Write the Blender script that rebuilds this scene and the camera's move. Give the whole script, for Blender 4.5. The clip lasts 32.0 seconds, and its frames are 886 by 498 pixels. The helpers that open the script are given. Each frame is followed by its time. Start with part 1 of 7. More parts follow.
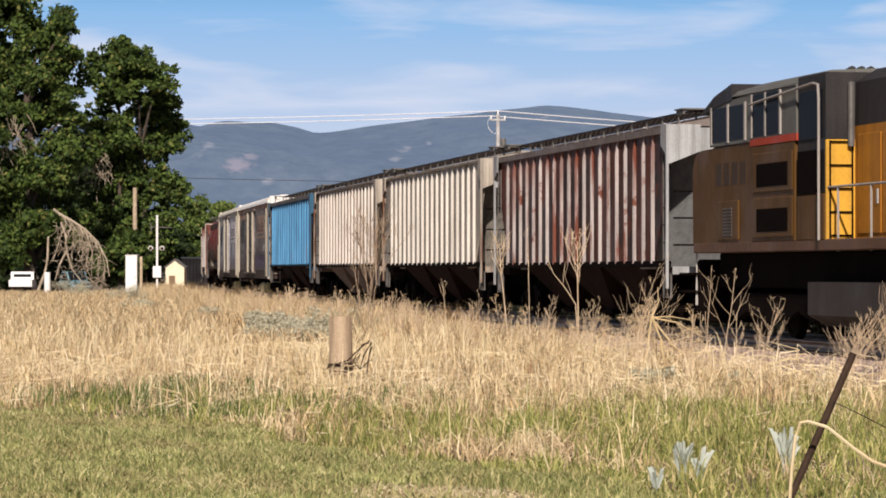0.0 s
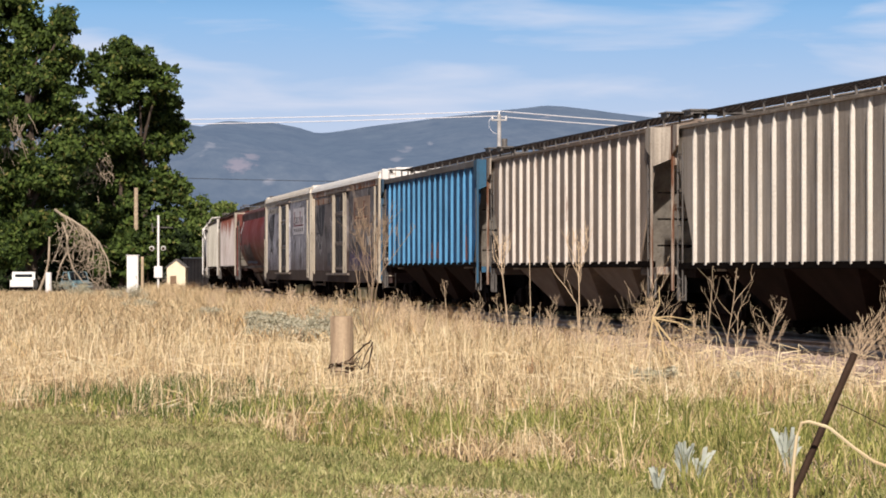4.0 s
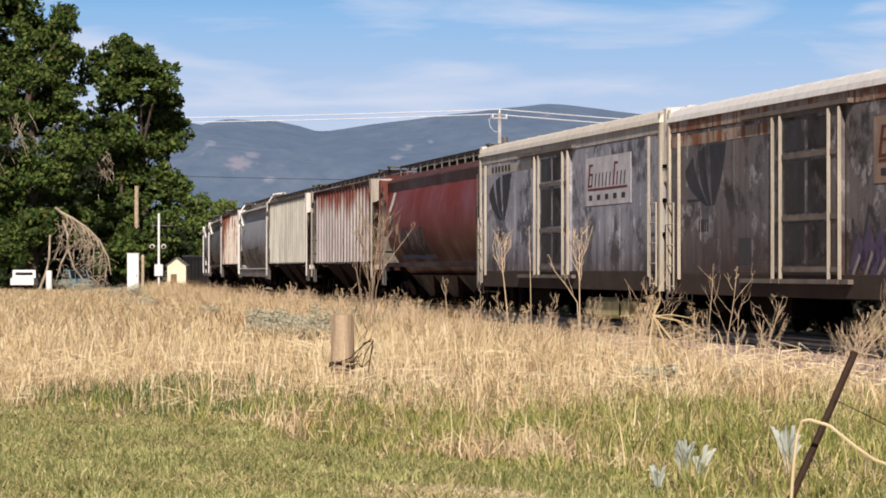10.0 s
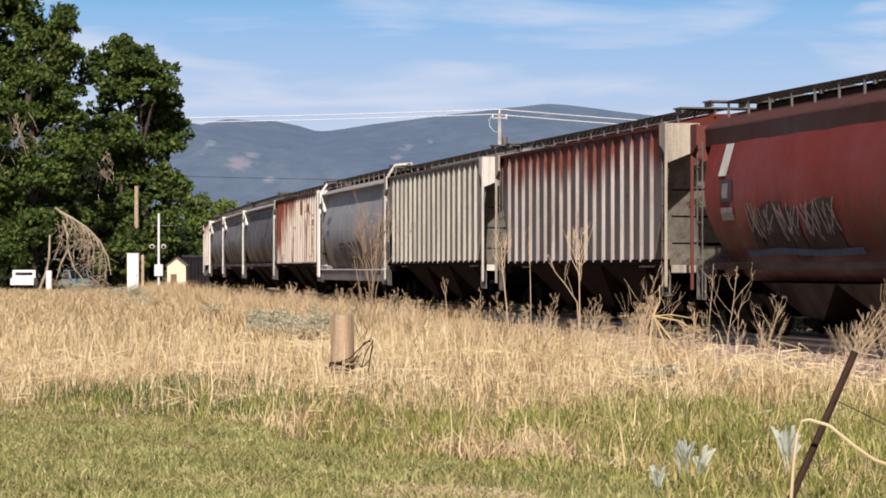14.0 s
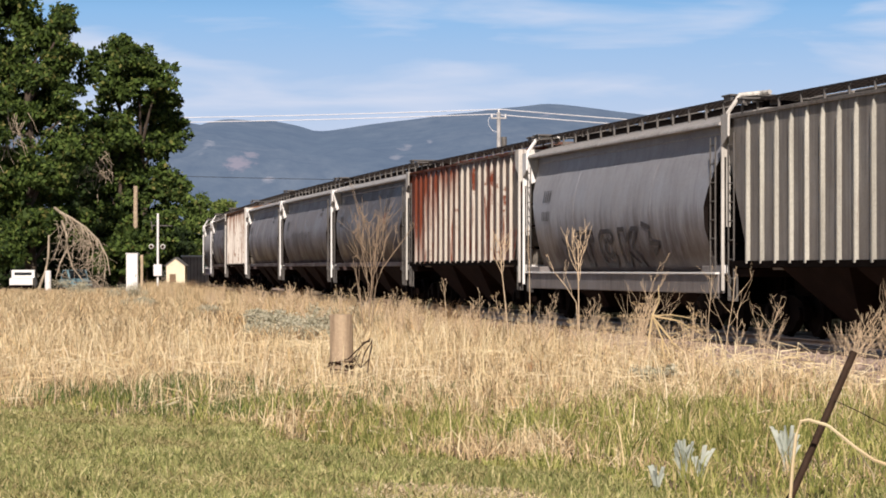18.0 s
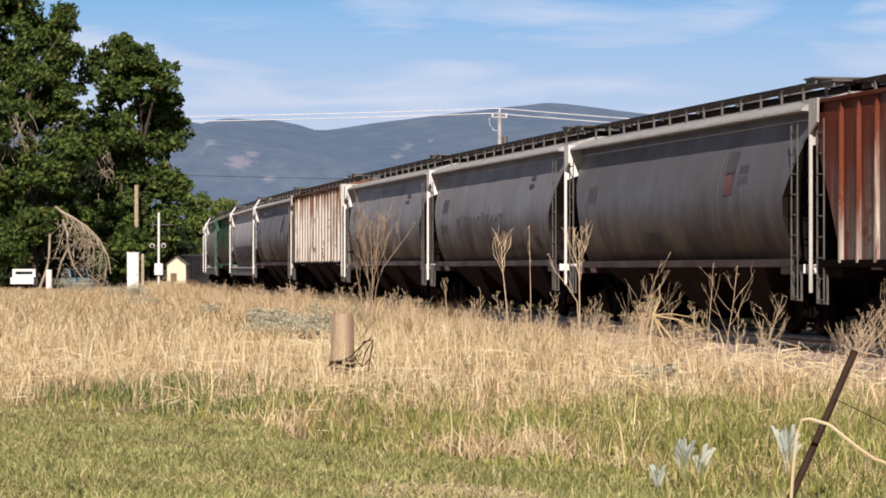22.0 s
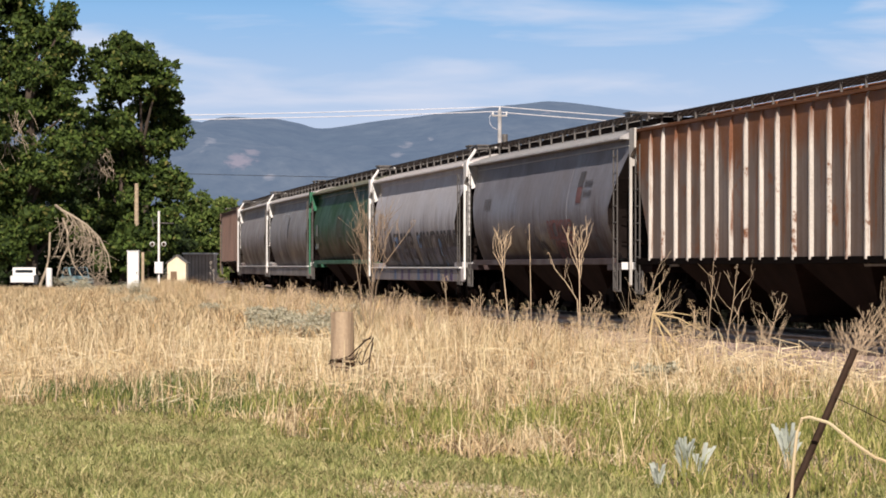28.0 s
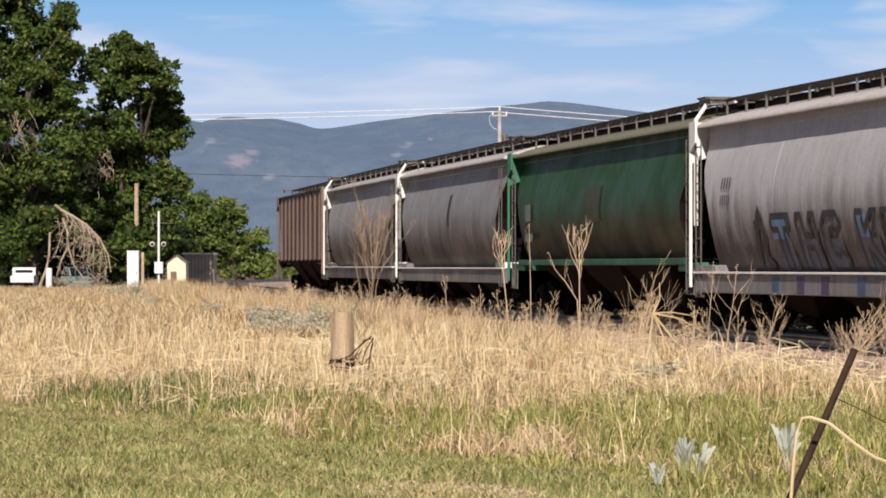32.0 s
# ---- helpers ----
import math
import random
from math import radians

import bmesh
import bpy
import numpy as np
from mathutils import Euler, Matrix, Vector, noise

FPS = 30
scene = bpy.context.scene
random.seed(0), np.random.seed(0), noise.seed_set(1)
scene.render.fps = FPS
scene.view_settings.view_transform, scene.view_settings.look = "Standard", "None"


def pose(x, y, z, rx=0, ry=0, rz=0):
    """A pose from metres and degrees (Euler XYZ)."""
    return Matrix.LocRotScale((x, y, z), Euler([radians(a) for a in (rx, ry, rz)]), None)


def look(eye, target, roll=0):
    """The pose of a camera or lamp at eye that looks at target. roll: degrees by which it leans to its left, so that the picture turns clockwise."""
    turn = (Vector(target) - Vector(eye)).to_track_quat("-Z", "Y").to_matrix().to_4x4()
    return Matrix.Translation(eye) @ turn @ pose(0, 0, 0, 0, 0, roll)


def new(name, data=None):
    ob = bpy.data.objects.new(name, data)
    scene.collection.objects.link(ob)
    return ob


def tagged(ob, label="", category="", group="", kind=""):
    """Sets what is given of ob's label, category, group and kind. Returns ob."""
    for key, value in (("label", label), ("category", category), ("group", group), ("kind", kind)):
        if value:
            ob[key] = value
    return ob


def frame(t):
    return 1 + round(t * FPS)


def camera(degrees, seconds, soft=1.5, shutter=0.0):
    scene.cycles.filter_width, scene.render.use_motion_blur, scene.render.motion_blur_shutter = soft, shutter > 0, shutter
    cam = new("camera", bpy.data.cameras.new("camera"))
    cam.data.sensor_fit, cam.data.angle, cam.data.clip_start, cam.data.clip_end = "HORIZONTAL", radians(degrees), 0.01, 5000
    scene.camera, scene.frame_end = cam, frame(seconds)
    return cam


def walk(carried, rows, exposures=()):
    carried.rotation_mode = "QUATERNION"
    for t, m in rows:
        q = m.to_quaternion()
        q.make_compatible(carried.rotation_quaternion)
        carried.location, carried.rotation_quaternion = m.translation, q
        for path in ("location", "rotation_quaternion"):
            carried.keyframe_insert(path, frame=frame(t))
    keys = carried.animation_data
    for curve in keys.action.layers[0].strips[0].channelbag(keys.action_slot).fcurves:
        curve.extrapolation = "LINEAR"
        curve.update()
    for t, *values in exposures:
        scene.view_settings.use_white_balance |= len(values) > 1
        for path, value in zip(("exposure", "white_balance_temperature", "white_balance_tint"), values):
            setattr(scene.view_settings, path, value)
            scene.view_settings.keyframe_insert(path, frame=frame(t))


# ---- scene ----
# Camera: held by hand on one spot, almost still.
EYE_Z = 1.75
cam = camera(17.64, 32.0, soft=1.8)
DRIFT = ((0, -2.8, 3.0), (1, -1.4, 2.9), (2, 0, 2.8), (3.5, -0.2, 3.3), (5.5, -2.4, 2.8), (7, -1.6, 1.5), (9, -0.1, 0.2), (11, 0.2, 0),
         (13, 0, 0), (14.5, 0, 0.2), (16.5, -1.6, 0.9), (18, -1.6, 0), (20, -0.2, -2.5), (22, 0, -1.6), (24, 0, -2.8), (25.5, 0, -3.1),
         (28, 0.2, -4.5), (30, 0, -3.1), (32, 0, -4.4))
UNIT = 180 / math.pi / 5051


def aim(dx, dy):
    return pose(0, 0, EYE_Z, 90 + (36.8 + dy) * UNIT, 0, dx * UNIT)


walk(cam, [(t, aim(dx, dy)) for t, dx, dy in DRIFT], exposures=[(0, 0.22, 6550, 17), (32, 0.22, 6550, 17)])

# ---- light: a clear morning, the sun behind the camera and almost along the track ----
SUN_AZ, SUN_EL = -92.5, 31.0      # degrees; azimuth from +x
sun = new("sun", bpy.data.lights.new("sun", "SUN"))
sun.data.energy, sun.data.angle, sun.data.color = 4.8, radians(0.53), (1.0, 0.925, 0.81)
_d = Vector((math.cos(radians(SUN_AZ)) * math.cos(radians(SUN_EL)), math.sin(radians(SUN_AZ)) * math.cos(radians(SUN_EL)), math.sin(radians(SUN_EL))))
sun.matrix_world = look(_d * 50, (0, 0, 0))

world = bpy.data.worlds.new("world")
scene.world = world
world.use_nodes = True
wt = world.node_tree
wt.nodes.clear()


def wn(kind, **kw):
    n = wt.nodes.new(kind)
    for k, v in kw.items():
        n.inputs[k].default_value = v
    return n


w_out = wn("ShaderNodeOutputWorld")
w_bg = wn("ShaderNodeBackground", Strength=0.032)
w_sky = wn("ShaderNodeTexSky")
w_sky.sky_type, w_sky.sun_disc = "NISHITA", False
w_sky.sun_elevation, w_sky.sun_rotation = radians(SUN_EL), radians(90 - SUN_AZ)
w_sky.altitude, w_sky.air_density, w_sky.dust_density, w_sky.ozone_density = 1500, 0.3, 0.3, 3.0
w_co = wn("ShaderNodeTexCoord")
# height above the horizon, for the pale band low down and the blue higher up
w_sep = wn("ShaderNodeSeparateXYZ")
wt.links.new(w_co.outputs["Generated"], w_sep.inputs[0])
w_lift = wn("ShaderNodeMapRange", **{"From Min": 0.045, "From Max": 0.1})
wt.links.new(w_sep.outputs[2], w_lift.inputs[0])
w_tint = wn("ShaderNodeMix")
w_tint.data_type = "RGBA"
w_tint.inputs[6].default_value, w_tint.inputs[7].default_value = (14.4, 17.6, 21.9, 1), (5.5, 13.1, 21.9, 1)
wt.links.new(w_lift.outputs[0], w_tint.inputs[0])
w_blue = wn("ShaderNodeMix")
w_blue.data_type = "RGBA"
w_low = wn("ShaderNodeMapRange", **{"From Min": 0.16, "From Max": 0.09})
wt.links.new(w_sep.outputs[2], w_low.inputs[0])
wt.links.new(w_low.outputs[0], w_blue.inputs[0])
wt.links.new(w_sky.outputs[0], w_blue.inputs[6])
wt.links.new(w_tint.outputs[2], w_blue.inputs[7])
# thin streaks of cloud
w_map = wn("ShaderNodeMapping", Scale=(11, 11, 70), Location=(2.35, 0.0, 1.3))
wt.links.new(w_co.outputs["Generated"], w_map.inputs[0])
w_n = wn("ShaderNodeTexNoise", Scale=1.0, Detail=5.0, Roughness=0.5, Distortion=0.35)
wt.links.new(w_map.outputs[0], w_n.inputs["Vector"])
w_cr = wn("ShaderNodeMapRange", **{"From Min": 0.46, "From Max": 0.68, "To Max": 0.8})
wt.links.new(w_n.outputs[0], w_cr.inputs[0])
w_cl = wn("ShaderNodeMix")
w_cl.data_type = "RGBA"
w_cl.inputs[7].default_value = (17.8, 20.0, 23.2, 1)
wt.links.new(w_cr.outputs[0], w_cl.inputs[0])
wt.links.new(w_blue.outputs[2], w_cl.inputs[6])
wt.links.new(w_cl.outputs[2], w_bg.inputs[0])
wt.links.new(w_bg.outputs[0], w_out.inputs[0])


# ---- materials ----
def material(name):
    m = bpy.data.materials.new(name)
    m.use_nodes = True
    t = m.node_tree
    t.nodes.clear()
    out, b = t.nodes.new("ShaderNodeOutputMaterial"), t.nodes.new("ShaderNodeBsdfPrincipled")
    t.links.new(b.outputs[0], out.inputs[0])
    return m, t, b


def node(t, kind, **kw):
    n = t.nodes.new(kind)
    for k, v in kw.items():
        n.inputs[k].default_value = v
    return n


def blend(t, fac, a, b, how="MIX"):
    """Mix two colours (each a socket or a tuple) by fac (a socket or a number)."""
    n = t.nodes.new("ShaderNodeMix")
    n.data_type, n.blend_type = "RGBA", how
    for i, v in ((0, fac), (6, a), (7, b)):
        if isinstance(v, (int, float)):
            n.inputs[i].default_value = v
        elif isinstance(v, tuple):
            n.inputs[i].default_value = (*v, 1)
        else:
            t.links.new(v, n.inputs[i])
    return n.outputs[2]


def mapped(t, scale, where="Object"):
    c, m = t.nodes.new("ShaderNodeTexCoord"), node(t, "ShaderNodeMapping", Scale=scale)
    t.links.new(c.outputs[where], m.inputs[0])
    return m.outputs[0]


def noise_of(t, vec, scale, detail=4.0, rough=0.6, lo=0.0, hi=1.0, to=(0.0, 1.0)):
    n = node(t, "ShaderNodeTexNoise", Scale=scale, Detail=detail, Roughness=rough)
    t.links.new(vec, n.inputs["Vector"])
    r = node(t, "ShaderNodeMapRange", **{"From Min": lo, "From Max": hi, "To Min": to[0], "To Max": to[1]})
    t.links.new(n.outputs[0], r.inputs[0])
    return r.outputs[0]


def bumped(t, b, height, strength=0.2, distance=0.01):
    n = node(t, "ShaderNodeBump", Strength=strength, Distance=distance)
    t.links.new(height, n.inputs["Height"])
    t.links.new(n.outputs[0], b.inputs["Normal"])


def plain(name, color, rough=0.7, metal=0.0, spot=0.25, scale=3.0, bump=0.1, spec=0.25):
    """A single-coloured surface with stains at two scales."""
    m, t, b = material(name)
    v = mapped(t, (1, 1, 1))
    big = noise_of(t, v, scale, 5, 0.6, 0.3, 0.7)
    fine = noise_of(t, v, scale * 14, 3, 0.6, 0.3, 0.7)
    c = blend(t, big, tuple(x * (1 - spot) for x in color), tuple(min(1, x * (1 + spot * 0.5)) for x in color))
    c = blend(t, 0.25, c, blend(t, fine, (0.25, 0.25, 0.25), (0.75, 0.75, 0.75)), "OVERLAY")
    t.links.new(c, b.inputs["Base Color"])
    b.inputs["Roughness"].default_value, b.inputs["Metallic"].default_value = rough, metal
    b.inputs["Specular IOR Level"].default_value = spec
    bumped(t, b, fine, bump, 0.01)
    return m


def car_paint(name, color, dirt=(0.06, 0.05, 0.045), dirty=0.4, rust=0.1, rough=0.55, seed=0.0, rustcol=(0.16, 0.045, 0.02), chalk=0.0, grain=1.0, rust_x=0.0, rust_z=0.0, mud_shade=0.0, mud_shade_top=2.1, spec=0.18):
    """Weathered paint on steel: run-down streaks, patches of rust and chalky wear."""
    m, t, b = material(name)
    c0, mp = t.nodes.new("ShaderNodeTexCoord"), node(t, "ShaderNodeMapping", Location=(seed * 7.3, seed * 3.1, seed))
    t.links.new(c0.outputs["Object"], mp.inputs[0])
    st = node(t, "ShaderNodeMapping", Scale=(3.2, 3.2, 0.22))
    t.links.new(mp.outputs[0], st.inputs[0])
    streak = noise_of(t, st.outputs[0], 1.4, 6, 0.65, 0.42, 0.72)
    patch = noise_of(t, mp.outputs[0], 0.55, 6, 0.62, 0.38, 0.68)
    fine = noise_of(t, mp.outputs[0], 22, 4, 0.7, 0.3, 0.7)
    rs = noise_of(t, st.outputs[0], 0.8, 8, 0.72, 0.74 - 0.42 * rust, 0.82 - 0.42 * rust)
    rp = noise_of(t, mp.outputs[0], 0.9, 9, 0.75, 0.78 - 0.42 * rust, 0.84 - 0.42 * rust)
    c = blend(t, patch, color, tuple(min(1, x * (1.0 + 0.5 * chalk) + 0.05 * chalk) for x in color))
    if chalk:   # flaked patches that bare a pale undercoat, and darker smears
        fl = noise_of(t, mp.outputs[0], 1.9, 9, 0.72, 0.565, 0.60)
        sm = noise_of(t, mp.outputs[0], 0.8, 8, 0.7, 0.50, 0.58)
        c = blend(t, sm, c, tuple(x * 0.35 for x in color))
        c = blend(t, fl, c, tuple(min(0.7, x * 1.25 + 0.2 * chalk) for x in color))
    k = node(t, "ShaderNodeMath", **{}); k.operation = "MULTIPLY"; k.inputs[1].default_value = dirty
    t.links.new(streak, k.inputs[0])
    c = blend(t, k.outputs[0], c, dirt)
    ts = node(t, "ShaderNodeMapping", Scale=(6.0, 6.0, 0.22))
    t.links.new(mp.outputs[0], ts.inputs[0])
    thin = noise_of(t, ts.outputs[0], 1.0, 5, 0.7, 0.48, 0.68, (0.0, dirty * (0.35 if chalk else 1.0)))
    c = blend(t, thin, c, tuple(x * 0.8 for x in dirt))
    pk = node(t, "ShaderNodeMath", **{}); pk.operation = "MULTIPLY"; pk.inputs[1].default_value = dirty * 0.6
    t.links.new(patch, pk.inputs[0])
    c = blend(t, pk.outputs[0], c, tuple(x * 1.4 for x in dirt))
    if mud_shade:   # brown muddy dirt thrown up by the wheels plus painted-in shade, ragged upper edge
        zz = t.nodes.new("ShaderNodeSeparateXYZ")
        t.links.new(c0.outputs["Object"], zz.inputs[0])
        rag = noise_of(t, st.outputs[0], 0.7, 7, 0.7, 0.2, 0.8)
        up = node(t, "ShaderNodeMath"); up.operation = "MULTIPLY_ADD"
        t.links.new(zz.outputs[2], up.inputs[0]); up.inputs[1].default_value, up.inputs[2].default_value = -0.75, 0.75 * mud_shade_top
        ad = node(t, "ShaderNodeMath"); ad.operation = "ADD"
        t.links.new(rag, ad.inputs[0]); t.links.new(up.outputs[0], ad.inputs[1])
        mud_shade_mix = node(t, "ShaderNodeMapRange", **{"From Min": 0.3, "From Max": 1.1, "To Max": mud_shade})
        t.links.new(ad.outputs[0], mud_shade_mix.inputs[0])
        c = blend(t, mud_shade_mix.outputs[0], c, (0.050, 0.028, 0.024))
    both = node(t, "ShaderNodeMath"); both.operation = "MAXIMUM"
    t.links.new(rs, both.inputs[0]); t.links.new(rp, both.inputs[1])
    if rust_x or rust_z:   # rust gathered towards one end, or run down from the top
        sp = t.nodes.new("ShaderNodeSeparateXYZ")
        t.links.new(c0.outputs["Object"], sp.inputs[0])
        wide = noise_of(t, st.outputs[0], 0.45, 7, 0.7, 0.25, 0.75)
        bias = node(t, "ShaderNodeMath"); bias.operation = "MULTIPLY_ADD"
        fall = node(t, "ShaderNodeMath"); fall.operation = "MULTIPLY_ADD"
        t.links.new(sp.outputs[2], fall.inputs[0]); fall.inputs[1].default_value, fall.inputs[2].default_value = rust_z / 1.4, -rust_z * 2.1
        t.links.new(sp.outputs[0], bias.inputs[0]); bias.inputs[1].default_value = -rust_x / 8.0
        t.links.new(fall.outputs[0], bias.inputs[2])
        add = node(t, "ShaderNodeMath"); add.operation = "ADD"
        t.links.new(wide, add.inputs[0]); t.links.new(bias.outputs[0], add.inputs[1])
        cut = node(t, "ShaderNodeMapRange", **{"From Min": 0.62, "From Max": 0.92})
        t.links.new(add.outputs[0], cut.inputs[0])
        more = node(t, "ShaderNodeMath"); more.operation = "MAXIMUM"
        t.links.new(both.outputs[0], more.inputs[0]); t.links.new(cut.outputs[0], more.inputs[1])
        both = more
    c = blend(t, both.outputs[0], c, blend(t, fine, rustcol, tuple(x * 0.45 for x in rustcol)))
    c = blend(t, 0.22 * grain, c, blend(t, fine, (0.2, 0.2, 0.2), (0.8, 0.8, 0.8)), "OVERLAY")
    t.links.new(c, b.inputs["Base Color"])
    rr = node(t, "ShaderNodeMapRange", **{"To Min": rough - 0.08, "To Max": min(1.0, rough + 0.25)})
    t.links.new(patch, rr.inputs[0]); t.links.new(rr.outputs[0], b.inputs["Roughness"])
    b.inputs["Specular IOR Level"].default_value = spec
    bumped(t, b, fine, 0.12, 0.008)
    return m


def foliage(name, a, b_, dry=(0.1, 0.08, 0.03), drymix=0.1, trans=0.35, var=0.2, vscale=0.6):
    m, t, b = material(name)
    g = t.nodes.new("ShaderNodeNewGeometry")
    ramp = t.nodes.new("ShaderNodeValToRGB")
    e = ramp.color_ramp.elements
    e[0].color, e[1].color = (*a, 1), (*b_, 1)
    e[1].position = 1 - drymix
    x = ramp.color_ramp.elements.new(1.0)
    x.color = (*dry, 1)
    t.links.new(g.outputs["Random Per Island"], ramp.inputs[0])
    v = mapped(t, (1, 1, 1))
    big = noise_of(t, v, vscale, 4, 0.65, 0.3, 0.7)
    c = blend(t, 0.5, ramp.outputs[0], blend(t, big, (0.5 - var,) * 3, (0.5 + var,) * 3), "OVERLAY")
    t.links.new(c, b.inputs["Base Color"])
    b.inputs["Roughness"].default_value = 0.75
    b.inputs["Specular IOR Level"].default_value = 0.25
    tr = t.nodes.new("ShaderNodeBsdfTranslucent")
    t.links.new(c, tr.inputs[0])
    mx = t.nodes.new("ShaderNodeMixShader")
    mx.inputs[0].default_value = trans
    out = next(n for n in t.nodes if n.type == "OUTPUT_MATERIAL")
    t.links.new(b.outputs[0], mx.inputs[1]); t.links.new(tr.outputs[0], mx.inputs[2]); t.links.new(mx.outputs[0], out.inputs[0])
    return m


# steels under the cars: grime, with the underside shade put into the colour
M_BLACK = plain("grimy_shaded_steel", (0.0065, 0.004, 0.0032), 0.9, 0.0, 0.35, 1.5, spec=0.04)
M_BAY = plain("dusty_shaded_bay_steel", (0.019, 0.0105, 0.008), 0.85, 0.0, 0.4, 1.2, spec=0.04)
M_WHEEL = plain("worn_shaded_wheel_steel", (0.010, 0.007, 0.006), 0.85, 0.0, 0.3, 4, spec=0.04)
M_GALV = plain("galvanised_grating", (0.15, 0.14, 0.13), 0.65, 0.4, 0.3, 2)
M_RAILTOP = plain("rail_steel", (0.30, 0.24, 0.20), 0.42, 0.8, 0.3, 2)
M_TIE = plain("creosoted_wood", (0.075, 0.055, 0.045), 0.9, 0, 0.4, 5)
M_WOODPOST = plain("weathered_wood", (0.46, 0.36, 0.25), 0.9, 0, 0.35, 6, 0.4)
M_RUSTBAR = plain("rusty_steel", (0.06, 0.036, 0.024), 0.85, 0.3, 0.4, 9)
M_STRAW = plain("dry_straw", (0.58, 0.44, 0.24), 0.85, 0, 0.25, 8)
M_WEED = plain("dry_weed_stalk", (0.60, 0.46, 0.31), 0.85, 0, 0.3, 8)
M_BARK = plain("grey_bark", (0.085, 0.066, 0.05), 0.95, 0, 0.35, 1.5, 0.5)
M_DEAD = plain("bleached_dead_wood", (0.40, 0.33, 0.24), 0.9, 0, 0.3, 2)
M_WHITE = plain("white_painted_metal", (0.78, 0.77, 0.74), 0.55, 0, 0.12, 2)
M_POLE = plain("grey_pole_wood", (0.42, 0.41, 0.40), 0.9, 0, 0.3, 3)
M_WIRE = plain("bare_aluminium_wire", (0.7, 0.7, 0.72), 0.5, 0.0, 0.1, 1)
M_WIREDARK = plain("black_cable", (0.03, 0.03, 0.035), 0.7, 0, 0.1, 1)


# ---- mesh helpers ----
def finish(name, bm, mat, parent=None, label="", smooth=False):
    me = bpy.data.meshes.new(name)
    bm.normal_update()
    bm.to_mesh(me)
    bm.free()
    me.materials.append(mat)
    if smooth:
        me.polygons.foreach_set("use_smooth", [True] * len(me.polygons))
    return hang(name, me, parent, label)


def hang(name, me, parent=None, label="", m=None):
    ob = new(name, me)
    if parent is not None:
        ob.parent = parent
    if m is not None:
        ob.matrix_basis = m
    if label:
        ob["label"] = label
    return ob


def part(name, bm, mat, parent, label="", smooth=False):
    return finish(name, bm, mat, parent, label, smooth)


def box(bm, x0, x1, y0, y1, z0, z1, bev=0.0):
    r = bmesh.ops.create_cube(bm, size=1.0, matrix=Matrix.LocRotScale(((x0 + x1) / 2, (y0 + y1) / 2, (z0 + z1) / 2), None, (x1 - x0, y1 - y0, z1 - z0)))
    if bev:
        es = list({e for v in r["verts"] for e in v.link_edges})
        bmesh.ops.bevel(bm, geom=es, offset=bev, segments=1, affect="EDGES")
    return bm


def bx(name, parent, mat, x0, x1, y0, y1, z0, z1, bev=0.0, label=""):
    return part(name, box(bmesh.new(), x0, x1, y0, y1, z0, z1, bev), mat, parent, label)


def prism(bm, pts, lo, hi, axis="y"):
    """A polygon of (a, b) pairs drawn out along an axis: y takes (x, z), x takes (y, z), z takes (x, y)."""
    def put(p, h):
        return {"y": (p[0], h, p[1]), "x": (h, p[0], p[1]), "z": (p[0], p[1], h)}[axis]
    a, b = [bm.verts.new(put(p, lo)) for p in pts], [bm.verts.new(put(p, hi)) for p in pts]
    n = len(pts)
    fs = [bm.faces.new(a), bm.faces.new(b[::-1])]
    fs += [bm.faces.new((a[i], b[i], b[(i + 1) % n], a[(i + 1) % n])) for i in range(n)]
    bmesh.ops.recalc_face_normals(bm, faces=fs)
    return bm


def tube(bm, pts, r, n=6, r2=None, cap=True):
    """A round bar along a line of points, tapering from r to r2."""
    pts = [Vector(p) for p in pts]
    r2 = r if r2 is None else r2
    rings = []
    for i, p in enumerate(pts):
        d = (pts[min(i + 1, len(pts) - 1)] - pts[max(i - 1, 0)]).normalized()
        u = d.orthogonal().normalized() if abs(d.z) > 0.98 else d.cross(Vector((0, 0, 1))).normalized()
        v = d.cross(u)
        k = r + (r2 - r) * i / max(1, len(pts) - 1)
        rings.append([bm.verts.new(p + (u * math.cos(2 * math.pi * j / n) + v * math.sin(2 * math.pi * j / n)) * k) for j in range(n)])
    for a, b in zip(rings, rings[1:]):
        for j in range(n):
            bm.faces.new((a[j], a[(j + 1) % n], b[(j + 1) % n], b[j]))
    if cap:
        bm.faces.new(rings[0][::-1])
        bm.faces.new(rings[-1])
    return bm


def mesh_from(name, verts, quads=None, tris=None, mats=()):
    """A mesh from numpy arrays of vertices, quads and triangles."""
    me = bpy.data.meshes.new(name)
    idx, starts, pos = [], [], 0
    for f, k in ((quads, 4), (tris, 3)):
        if f is not None and len(f):
            idx.append(np.asarray(f, np.int32).ravel())
            starts.append(pos + np.arange(len(f), dtype=np.int32) * k)
            pos += len(f) * k
    idx, starts = np.concatenate(idx), np.concatenate(starts)
    me.vertices.add(len(verts)); me.vertices.foreach_set("co", np.asarray(verts, np.float32).ravel())
    me.loops.add(len(idx)); me.loops.foreach_set("vertex_index", idx)
    me.polygons.add(len(starts)); me.polygons.foreach_set("loop_start", starts)
    me.update(calc_edges=True)
    for m in mats:
        me.materials.append(m)
    return me


# ---- the line of the track: heading by distance, and the train's way along it ----
HEAD_S = np.array([-420, -200, -150, -120, -90, -60, -30, 0, 30, 70, 420.0])
HEAD_A = np.array([1.74, 1.701, 1.571, 1.506, 1.458, 1.439, 1.416, 1.401, 1.383, 1.352, 1.33])
TIME_K = np.arange(0, 33, 4.0)
